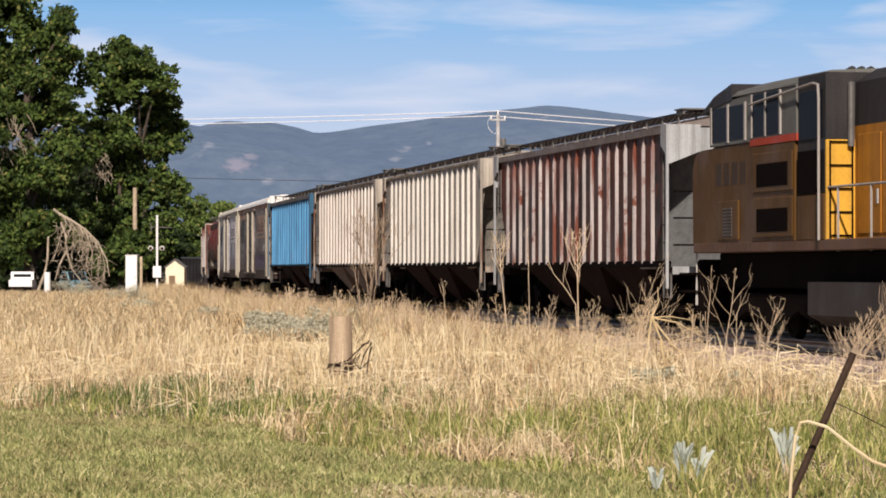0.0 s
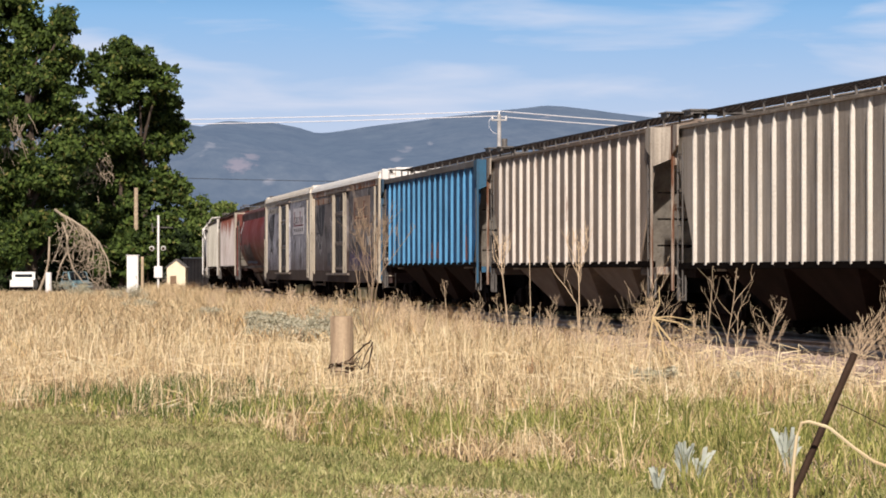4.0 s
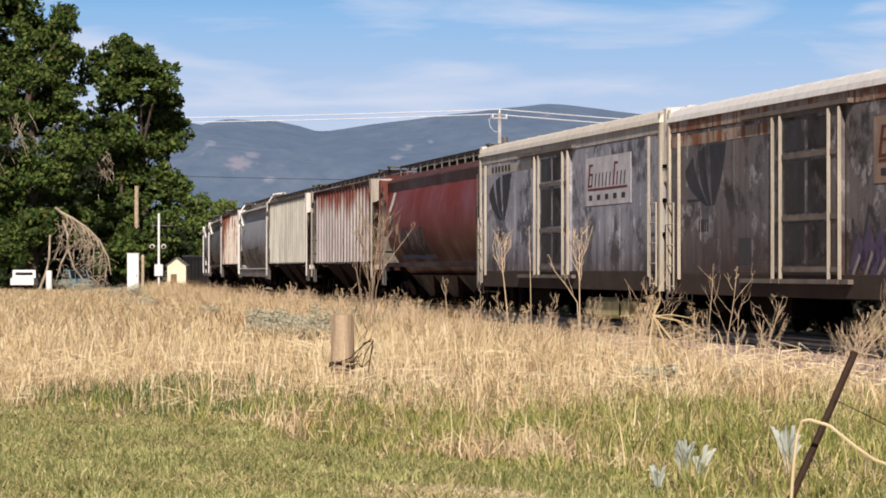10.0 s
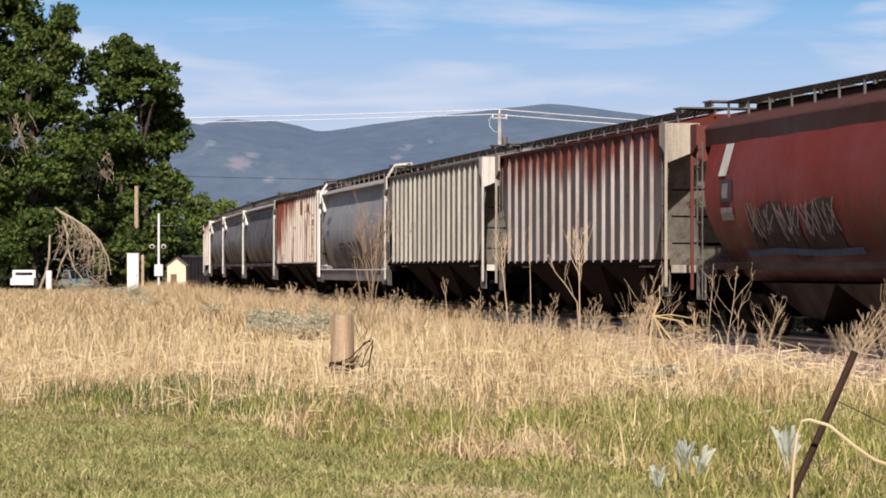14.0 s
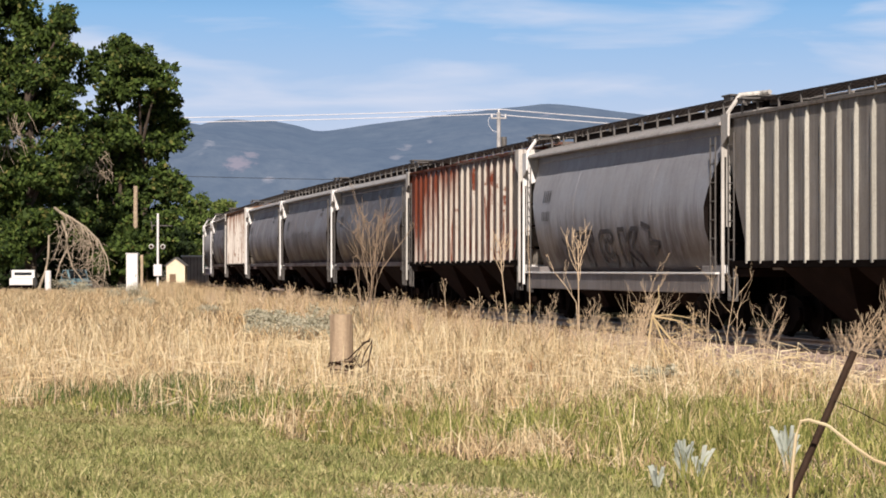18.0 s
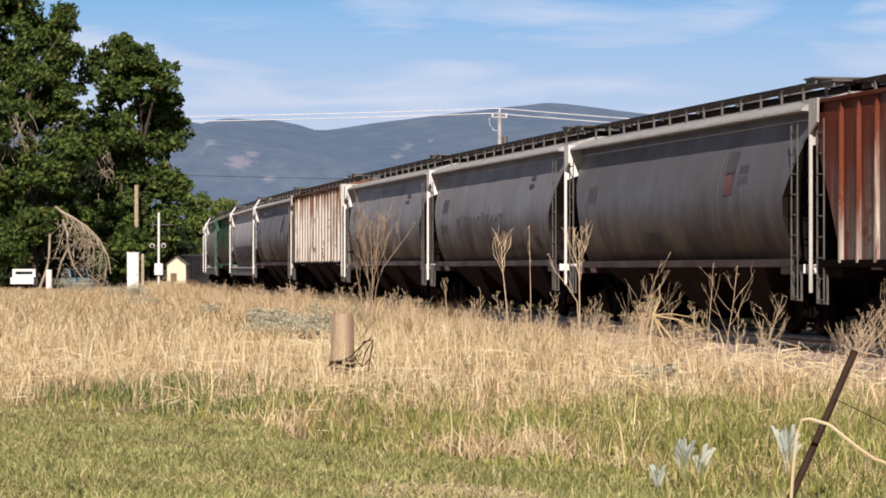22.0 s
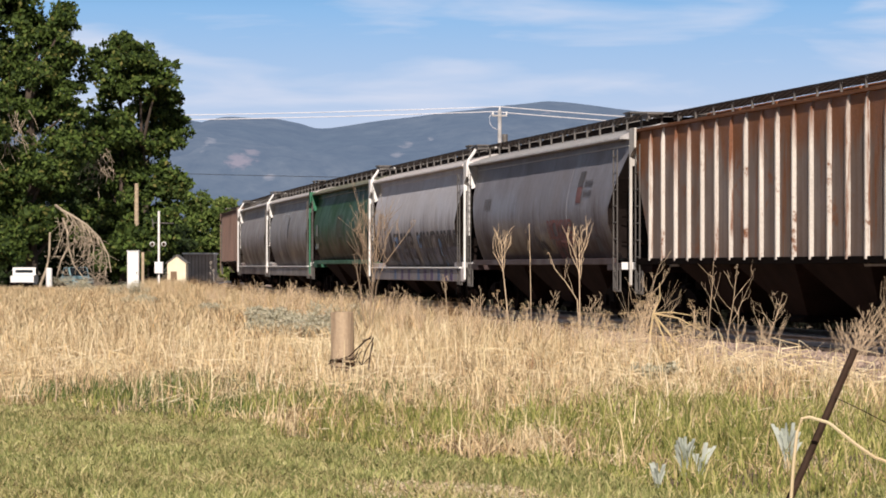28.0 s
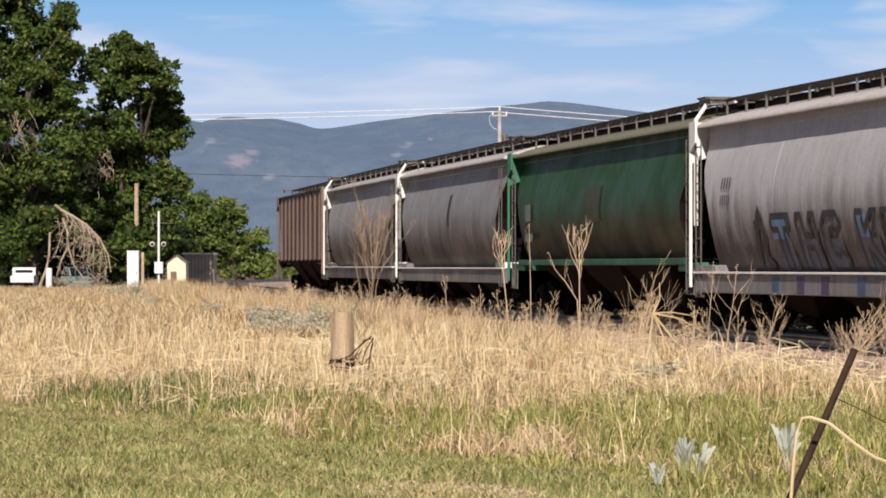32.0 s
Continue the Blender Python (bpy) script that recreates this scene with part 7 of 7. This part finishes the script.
# ---- power line behind the train ----
def utility_pole(base, high):
    pole = tagged(new("utility_pole"), "grey wooden power pole with a short crossarm", "utility pole", "power poles")
    pole.matrix_basis = pose(*base)
    part("shaft", tube(bmesh.new(), [(0, 0, 0), (0, 0, high)], 0.21, 10, 0.15), M_POLE, pole)
    part("drop_wire", tube(bmesh.new(), [(-0.55, -0.12, high - 0.2), (-0.85, -0.12, high - 0.6), (-0.8, -0.12, high - 1.1), (-0.5, -0.14, high - 1.5), (-0.18, -0.16, high - 1.6)], 0.022, 5), M_WIRE, pole)
    bx("crossarm", pole, M_POLE, -0.62, 0.62, -0.17, -0.05, high - 0.55, high - 0.4, 0.01)
    for x in (-0.55, 0.0, 0.55):
        part("insulator", tube(bmesh.new(), [(x, -0.1, high - 0.4 if x else high), (x, -0.1, high - 0.15 if x else high + 0.25)], 0.06, 8), M_WHITE, pole)
    part("transformer", tube(bmesh.new(), [(0.42, -0.1, high - 2.9), (0.42, -0.1, high - 2.0)], 0.24, 12), M_GALV, pole)
    return pole


PX, PY, PH = 4.6, 232.0, 14.55
utility_pole((PX, PY, 0), PH)
utility_pole((-62.0, 245.0, 0), 14.5)
utility_pole((70.0, 262.0, 0), 13.4)


def cable(a, b, sag, r, mat, label):
    bm = bmesh.new()
    a, b = Vector(a), Vector(b)
    tube(bm, [a.lerp(b, k / 24) - Vector((0, 0, 4 * sag * (k / 24) * (1 - k / 24))) for k in range(25)], r, 5)
    tagged(finish("power_cable", bm, mat), label, "cable", "power cables")


for dx, dz in ((-0.55, 0.0), (0.0, 0.4)):
    cable((PX + dx, PY - 0.1, PH - 0.15 + dz), (-62 + dx, 244.9, 14.45 + dz), 0.45, 0.036, M_WIRE, "bright overhead power cable between poles")
    cable((PX + dx, PY - 0.1, PH - 0.15 + dz), (70 + dx, 261.9, 13.4 + dz), 0.75, 0.04, M_WIRE, "bright overhead power cable between poles")
utility_pole((-80.0, 420.0, 0), 17.2)
utility_pole((40.0, 420.0, 0), 15.0)
cable((-80, 419.9, 17.1), (40, 419.9, 14.9), 0.9, 0.04, M_WIREDARK, "thin dark distant cable")


# ---- near things ----
def fence_post(base, high, r):
    post = tagged(new("fence_post"), "thick weathered wooden post with a loop of rusty wire", "fence post")
    post.matrix_basis = pose(*base)
    bm = bmesh.new()
    n, rings = 18, []
    for k, z in enumerate((-0.2, 0.3, 0.6, 0.9, high - 0.02, high)):
        rings.append([bm.verts.new(((r * (1 + 0.04 * math.sin(5 * a + k)) - (0.012 if k == 5 else 0)) * math.cos(a), (r * (1 + 0.04 * math.cos(3 * a + k))) * math.sin(a), z)) for a in [2 * math.pi * j / n for j in range(n)]])
    for a, b in zip(rings, rings[1:]):
        for j in range(n):
            bm.faces.new((a[j], a[(j + 1) % n], b[(j + 1) % n], b[j]))
    bm.faces.new(rings[-1])
    part("timber", bm, car_paint("weathered_post_timber", (0.46, 0.35, 0.235), (0.17, 0.11, 0.07), dirty=0.6, rust=0.0, rough=0.85, seed=77), post)
    loops = (((-0.2, 0.3), (-0.05, 0.36), (0.12, 0.42), (0.3, 0.6), (0.45, 0.72), (0.47, 0.6), (0.42, 0.4), (0.3, 0.28), (0.2, 0.42), (0.34, 0.66), (0.44, 0.68)),
             ((-0.1, 0.38), (0.1, 0.32), (0.24, 0.46), (0.3, 0.28), (0.36, 0.5), (0.48, 0.7), (0.44, 0.52), (0.40, 0.22)),
             ((0.0, 0.28), (0.18, 0.36), (0.3, 0.5), (0.2, 0.3), (0.12, 0.24), (-0.15, 0.26)))
    for k, l_ in enumerate(loops):
        part("wire_loop", tube(bmesh.new(), [(x, -r - 0.03 - 0.015 * k - 0.01 * (i % 2), z) for i, (x, z) in enumerate(l_)], 0.011, 5), M_RUSTBAR, post)
    ring = [((r + 0.012) * math.cos(a), (r + 0.012) * math.sin(a), 0.33 + 0.03 * math.sin(2 * a)) for a in np.linspace(0, 2 * math.pi, 19)]
    part("wire_band", tube(bmesh.new(), ring, 0.012, 5), M_RUSTBAR, post)


fence_post((-1.52, 43.0, 0), 1.08, 0.175)

bar = tagged(new("leaning_stake"), "dark rusty steel stake leaning in the grass", "stake")
bar.matrix_basis = pose(2.48, 20.6, -0.1)
part("stake_bar", tube(bmesh.new(), [(-0.06, 0, 0), (0.22, 0.03, 0.62), (0.50, 0.05, 1.26)], 0.028, 8), M_RUSTBAR, bar)
part("slack_wire", tube(bmesh.new(), [(0.35, 0.0, 0.91), (0.52, 0.0, 0.83), (0.75, -0.02, 0.71), (1.1, -0.05, 0.50), (1.6, -0.1, 0.13)], 0.004, 5), M_RUSTBAR, bar, "thin rusty wire")
reed = tagged(new("bent_reed"), "pale dry bent reed beside the stake", "reed")
reed.matrix_basis = pose(2.465, 20.3, 0)
part("reed_stem", tube(bmesh.new(), [(0.0, 0, 0), (0.025, 0, 0.35), (0.05, 0, 0.57), (0.085, 0, 0.675), (0.14, 0, 0.685), (0.26, 0, 0.65), (0.29, 0, 0.635), (0.47, 0, 0.49), (0.60, 0, 0.40), (0.85, 0, 0.31)], 0.0125, 6), M_PALE, reed)


def weed(label, base, high, seed, twigs=8, from_=0.45, spread=0.35, r=0.016, stems=1, lean=0.0, heads=False):
    """A dry branching weed: tapered stems with forked twigs."""
    r *= 0.68
    rng = np.random.default_rng(seed)
    o = tagged(new("dry_weed"), label, "weed", "dry weeds")
    o.matrix_basis = pose(*base)
    bm = bmesh.new()
    tips = []
    for k in range(stems):
        az = rng.uniform(0, 6.28)
        dx = lean + (rng.uniform(-0.5, 0.5) * spread if stems > 1 else rng.uniform(-0.04, 0.04))
        H = high * rng.uniform(0.6, 1.0) if k else high
        f = lambda u: Vector((dx * H * u ** 1.3 + 0.02 * math.sin(u * 5 + k), 0.12 * spread * math.sin(az) * H * u, H * u))
        tube(bm, [f(u) for u in np.linspace(0, 1, 7)], r, 6, r * 0.35)
        for i in range(twigs):
            u = from_ + (1 - from_) * (i + rng.uniform(0, 1)) / twigs
            a, s = f(u), 1 if i % 2 else -1
            ln = high * spread * rng.uniform(0.4, 1.0) * (1.25 - u)
            e = a + Vector((s * ln * rng.uniform(0.25, 0.6) + dx * ln, rng.uniform(-0.4, 0.4) * ln, ln * rng.uniform(0.7, 1.2)))
            m_ = (a + e) / 2 + Vector((s * 0.08 * ln, 0, -0.04 * ln))
            tube(bm, [a, m_, e], r * 0.5, 4, r * 0.2, False)
            tips.append(e)
            for q in range(2):
                e2 = m_ + Vector((s * ln * 0.3 * rng.uniform(0.2, 1), rng.uniform(-.2, .2) * ln, ln * 0.45))
                tube(bm, [m_, e2], r * 0.4, 4, r * 0.2, False)
                tips.append(e2)
    ob = part("stalk" if stems == 1 else "stalk_brush", bm, M_WEED, o)
    ob["kind"] = "stuff" if stems > 1 else ""
    if heads:
        v, q = leaf_mesh(rng, [(t, 0.05) for t in tips], 2400, 0.011)
        hang("seed_fluff", mesh_from("seed_fluff", v, q, mats=[M_DRY]), o)["kind"] = "stuff"
    return o


M_TWIG = plain("brown_dry_twig", (0.34, 0.25, 0.17), 0.9, 0, 0.3, 6)


def forked_weed(label, base, stem, n, low, out, top, r, seed, twigs=3, mat=M_WEED):
    """A dry weed whose stem, given as (x, z) pairs, forks into branches that curve upwards."""
    rng = np.random.default_rng(seed)
    o = tagged(new("dry_weed"), label, "weed", "dry weeds")
    o.matrix_basis = pose(*base)
    pts = [Vector((x, 0.03 * math.sin(3 * z), z)) for x, z in stem]
    r *= 0.8
    part("stalk", tube(bmesh.new(), pts, r, 7, r * 0.4), mat, o)
    zs = [q.z for q in pts]
    for k in range(n):
        z = zs[-1] * (low + (1 - low) * k / max(1, n - 1))
        a = Vector((float(np.interp(z, zs, [q.x for q in pts])), float(np.interp(z, zs, [q.y for q in pts])), z))
        side = (1 if k % 2 else -1) * rng.uniform(0.35, 1.0)
        rise = (top - z) * rng.uniform(0.6, 1.0)
        side *= min(out, rise * 0.75)
        deep = rng.normal() * out * 0.4
        f = lambda u: a + Vector((side * (1 - (1 - u) ** 1.25) + 0.02 * math.sin(u * 6 + k), deep * u, rise * u ** 1.08))
        limb_ = part("branch", tube(bmesh.new(), [f(u) for u in (0, 0.2, 0.45, 0.7, 1)], r * 0.5, 5, r * 0.18, False), mat, o)
        bm = bmesh.new()
        for j in range(twigs):
            u = rng.uniform(0.3, 0.9)
            e = f(u) + Vector((math.copysign(abs(side) + 0.03, side) * rng.uniform(-0.5, 0.7), rng.normal() * out * 0.2, rise * rng.uniform(0.2, 0.5)))
            tube(bm, [f(u), (f(u) + e) / 2 + Vector((rng.normal() * 0.03, 0, -0.02)), e], r * 0.4, 4, r * 0.2, False)
        if twigs:
            part("twig_spray", bm, mat, limb_)["kind"] = "stuff"
    return o


DRYW = "tall dry weed stalk standing above the grass"
forked_weed("tall dry weed with a forked top leaning a little", (1.33, 57.5, 0), [(0.02, 0), (0, 0.5), (-0.07, 1.2), (-0.14, 1.85), (-0.15, 2.2)], 8, 0.74, 0.22, 2.54, 0.02, 31)
forked_weed("tall dry weed with a candelabra of upright twigs", (2.75, 57.0, 0), [(0, 0), (-0.02, 0.8), (-0.03, 1.6), (-0.03, 2.3)], 9, 0.62, 0.27, 2.68, 0.021, 32)
forked_weed("dry side shoots at the foot of a tall weed", (2.72, 56.8, 0), [(0, 0.2), (-0.05, 1.1), (-0.28, 1.45), (-0.5, 1.72), (-0.62, 2.05)], 4, 0.6, 0.16, 2.0, 0.014, 42, 1)
forked_weed(DRYW, (1.74, 57.0, 0), [(0.02, 0), (0.01, 1.2), (-0.02, 2.62)], 2, 0.7, 0.05, 2.4, 0.013, 33, 0)
forked_weed(DRYW, (0.08, 62.0, 0), [(0.04, 0), (0, 0.9), (-0.05, 1.5)], 4, 0.75, 0.1, 1.6, 0.014, 43, 1)
forked_weed("bare dry sapling spreading in front of the train", (-1.82, 70.0, 0), [(0, 0), (0.05, 0.9), (0.1, 1.5), (0.06, 2.2), (0.02, 2.9)], 17, 0.28, 0.6, 3.35, 0.019, 34, 7, M_TWIG)
forked_weed("bare dry sapling branch leaning away", (-1.74, 70.2, 0), [(0, 0.3), (0.1, 1.3), (0.25, 1.75), (0.5, 2.1), (0.8, 2.5), (1.06, 2.85)], 7, 0.5, 0.2, 2.95, 0.017, 44, 2, M_TWIG)
forked_weed("low dry shoot beside the sapling", (-1.9, 69.8, 0), [(0, 0.2), (-0.12, 1.1), (-0.2, 1.6), (-0.28, 2.05)], 4, 0.5, 0.12, 2.1, 0.014, 45, 2, M_TWIG)
forked_weed("thin bare stem at the edge of the ballast", (4.66, 50.0, 0), [(0, 0), (0.0, 0.8), (0.05, 1.4), (0.07, 1.85)], 3, 0.6, 0.1, 1.7, 0.010, 46, 1)
forked_weed("dry weed with branches reaching to one side", (4.62, 47.0, 0), [(0, 0), (0.08, 0.7), (0.16, 1.2), (0.22, 1.8)], 7, 0.35, 0.42, 1.75, 0.011, 47, 2)
forked_weed("dry weed in front of the ballast", (5.05, 46.0, 0), [(0, 0), (0.15, 0.5), (0.3, 0.9), (0.42, 1.3)], 6, 0.4, 0.35, 1.35, 0.009, 48, 2)
forked_weed("dry weed arching over the ballast", (6.75, 43.0, 0), [(0, 0), (0.1, 0.7), (0.3, 1.2), (0.48, 1.6)], 7, 0.3, 0.3, 1.65, 0.010, 49, 2)
weed("dry branching weed leaning over the embankment", (3.3, 49.5, 0), 1.9, 35, 6, 0.3, 0.6, 0.010, 3, 0.3)
weed("dry branching weed beside the embankment", (5.1, 45.5, 0), 1.2, 38, 5, 0.3, 0.6, 0.009, 3, 0.35)
weed("bushy tuft of dry weeds beside the embankment", (6.15, 43.5, 0), 1.15, 39, 7, 0.25, 0.75, 0.011, 7, 0.35)
weed("bushy tuft of dry weeds beside the embankment", (6.6, 43.0, 0), 1.3, 40, 7, 0.25, 0.75, 0.011, 7, 0.45)
weed("bushy tuft of dry weeds by the track", (3.5, 51.5, 0), 1.25, 41, 7, 0.3, 0.35, 0.014, 8, 0.1, True)
for k in range(26):
    s_ = -62 + k * 4.3 + random.uniform(-1.5, 1.5)
    x_, y_, _, _ = on_track(s_, -random.uniform(3.6, 6.2))
    weed("dry seed-headed weeds along the track", (x_, y_, 0), random.uniform(0.8, 1.35), 50 + k, 6, 0.35, 0.4, 0.016, random.randint(2, 5), random.uniform(-0.1, 0.15), True)
# broken reed with its fallen stems
o = tagged(new("broken_reed"), "pale broken reed with fallen stems fanning from its top", "reed", "dry weeds")
o.matrix_basis = pose(3.42, 46.5, 0)
for pts, r_ in (([(-0.14, 0, 0.05), (-0.06, 0, 0.55), (0.0, 0, 1.0)], 0.028), ([(0, 0, 1.0), (0.42, 0.05, 0.92), (0.85, 0.1, 0.68)], 0.017), ([(0, 0, 1.0), (0.35, 0, 0.55), (0.85, 0, 0.12)], 0.019),
                ([(0, 0, 1.0), (0.22, 0, 0.5), (0.4, 0, 0.1)], 0.017), ([(0.02, 0, 1.0), (0.3, 0.1, 1.02), (0.7, 0.2, 0.95)], 0.013), ([(0, 0, 1.0), (0.12, 0.1, 1.22), (0.12, 0.2, 1.5)], 0.012), ([(0.15, 0, 0.6), (0.2, 0, 0.3), (0.45, 0, 0.1)], 0.02)):
    part("reed_stem", tube(bmesh.new(), pts, r_, 6, r_ * 0.5), M_STRAW, o)
for x_, y_, h_, l_ in ((-4.9, 36.0, 0.66, 0.02), (-4.0, 42.0, 1.05, 0.03), (-5.4, 46.0, 0.8, -0.05), (-2.6, 41, 0.8, 0.12)):
    weed("pale single dry stalk in the field", (x_, y_, 0), h_, int(x_ * 10) + 900, 1, 0.7, 0.1, 0.013, 1, l_)


# ---- silvery broad-leaved plants and sage ----
M_SILVER = foliage("silvery_leaves", (0.50, 0.55, 0.48), (0.84, 0.86, 0.79), (0.8, 0.76, 0.6), 0.1, 0.4)
M_SAGE = foliage("sage_leaves", (0.36, 0.35, 0.24), (0.62, 0.58, 0.44), (0.6, 0.5, 0.33), 0.1, 0.25)


def rosette(base, high, n, seed):
    rng = np.random.default_rng(seed)
    o = tagged(new("silvery_plant"), "silvery broad-leaved plant among the grass", "plant", "silvery plants")
    o.matrix_basis = pose(*base)
    for k in range(n):
        az, tl, h = rng.uniform(0, 6.28), rng.uniform(0.03, 0.42), high * rng.uniform(0.4, 1.0)
        w = h * rng.uniform(0.045, 0.085)
        u = Vector((math.cos(az), math.sin(az), 0))
        s = Vector((-u.y, u.x, 0))
        bm = bmesh.new()
        rows = []
        for t_, q in ((0, 0.3), (0.25, 0.85), (0.5, 1.0), (0.75, 0.7), (0.93, 0.25)):
            c = u * (tl * h * t_ ** 1.5) + Vector((0, 0, h * (t_ - 0.25 * tl * t_ ** 2)))
            rows.append([bm.verts.new(c - s * w * q + u * 0.02), bm.verts.new(c - u * 0.01), bm.verts.new(c + s * w * q + u * 0.02)])
        for a, b in zip(rows, rows[1:]):
            bm.faces.new((a[0], a[1], b[1], b[0])); bm.faces.new((a[1], a[2], b[2], b[1]))
        part("leaf", bm, M_SILVER, o)


rosette((2.02, 24.0, 0), 0.40, 22, 1)
rosette((1.70, 22.6, 0), 0.25, 12, 2)
rosette((2.97, 24.6, 0), 0.50, 20, 3)
rosette((2.17, 24.0, 0), 0.33, 14, 6)
for k, (x_, y_, r_) in enumerate(((-3.0, 66, 0.4), (-3.9, 68, 0.45), (-2.5, 69, 0.4), (-4.6, 70, 0.4), (-3.4, 71, 0.45), (-4.3, 77, 0.6), (-3.3, 79, 0.65), (-2.7, 75, 0.5), (-5.2, 82, 0.55), (-3.9, 73, 0.5), (-4.7, 75, 0.5), (-7.5, 92, 0.5), (-11.5, 110, 0.6), (-16.5, 150, 0.9), (-21.5, 168, 1.0), (3.2, 41.5, 0.3), (4.4, 41, 0.28))):
    rg = np.random.default_rng(70 + k)
    o = tagged(new("sagebrush"), "low grey-green sagebrush in the dry grass", "shrub", "sagebrush")
    o.matrix_basis = pose(x_, y_, 0)
    bm = bmesh.new()
    for q in range(9):
        tube(bm, [(0, 0, 0), (rg.normal() * r_ * 0.5, rg.normal() * r_ * 0.4, r_ * rg.uniform(0.5, 0.9))], 0.02, 4, 0.008, False)
    part("twig_mass", bm, M_DEAD, o)["kind"] = "stuff"
    v, q = leaf_mesh(rg, [((rg.normal() * r_ * 0.6, rg.normal() * r_ * 0.5, r_ * rg.uniform(0.35, 1.0)), r_ * 0.32) for _ in range(16)], 1500 / max(0.3, r_), 0.035)
    hang("leaf_mass", mesh_from("leaf_mass", v, q, mats=[M_SAGE]), o)["kind"] = "stuff"


# ---- dark scrub added beyond the line, and a tangle of weeds on the near shoulder ----
M_SCRUB = foliage("shade_scrub_leaves", (0.006, 0.007, 0.004), (0.016, 0.018, 0.009), (0.022, 0.018, 0.010), 0.15, 0.15)
M_TANGLE = foliage("brown_weed_blades", (0.05, 0.03, 0.016), (0.30, 0.19, 0.10), (0.5, 0.37, 0.2), 0.2, 0.15)
_r = np.random.default_rng(61)
# row of near-black shrubs added to darken the gaps under the cars
for k in range(20):
    s_ = -78 + k * 6.2
    x_, y_, _, a_ = on_track(s_, 5.6)
    o = tagged(new("added_shade_shrub"), "near-black shrub added behind the railway line as shade under the train", "shrub", "trackside shrubs")
    o.matrix_basis = pose(x_, y_, 0, 0, 0, -math.degrees(a_))
    bm = bmesh.new()
    for q in range(8):
        tube(bm, [(_r.uniform(-2.4, 2.4), 0, -0.1), (_r.uniform(-2.8, 2.8), _r.normal() * 0.4, _r.uniform(0.9, 1.7))], 0.03, 4, 0.01, False)
    part("stem_mass", bm, M_BARK, o)["kind"] = "stuff"
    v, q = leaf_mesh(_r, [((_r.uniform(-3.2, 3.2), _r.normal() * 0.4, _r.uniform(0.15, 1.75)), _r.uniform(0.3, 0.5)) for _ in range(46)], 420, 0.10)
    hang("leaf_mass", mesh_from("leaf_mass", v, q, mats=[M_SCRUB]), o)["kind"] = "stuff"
ss = _r.uniform(-110, 34, 1500)
ee = _r.uniform(2.3, 4.2, 1500)
p = tufts(np.array([on_track(float(s), -float(e))[:2] for s, e in zip(ss, ee)]), 12, 0.14)
n = len(p)
lift = np.repeat(np.clip((3.6 - ee) * 0.3, 0, 0.3), 12)
tagged(blades("shoulder_weeds", p, _r.uniform(0.2, 0.62, n) * (1 + 0.5 * np.sin(np.repeat(ss, 12) * 0.9) * np.sin(np.repeat(ss, 12) * 0.31)) * np.interp(np.repeat(ss, 12), [-110, 22, 36], [1.1, 1.0, 0.3]), _r.uniform(0.009, 0.02, n), _r.uniform(0.2, 1.1, n), M_TANGLE, lift), "tangled brown weeds on the shoulder of the ballast", "weeds", kind="stuff")

# fine dry weeds that stand before the dark undersides of the train
for k in range(78):
    s_ = -14 + k * 0.92 + random.uniform(-0.6, 0.6)
    x_, y_, _, _ = on_track(s_, -random.uniform(3.4, 6.0))
    weed("thin dry weeds standing along the embankment", (x_, y_, 0), random.uniform(0.75, 1.3), 300 + k, 5, 0.3, random.uniform(0.25, 0.5), random.uniform(0.015, 0.022) * (0.62 if s_ > 34 else 1.0), random.randint(2, 5), random.uniform(-0.1, 0.25), k % 3 == 0)


def motions():
    for car, s in TRAIN:
        rows = []
        for t in range(0, 33):
            c = s + gone(t)
            xa, ya, za, _ = on_track(c - 6.3)
            xb, yb, zb, _ = on_track(c + 6.3)
            rows.append((t, pose((xa + xb) / 2, (ya + yb) / 2, (za + zb) / 2, 0, 0, math.degrees(math.atan2(yb - ya, xb - xa)))))
        walk(car, rows)


motions()
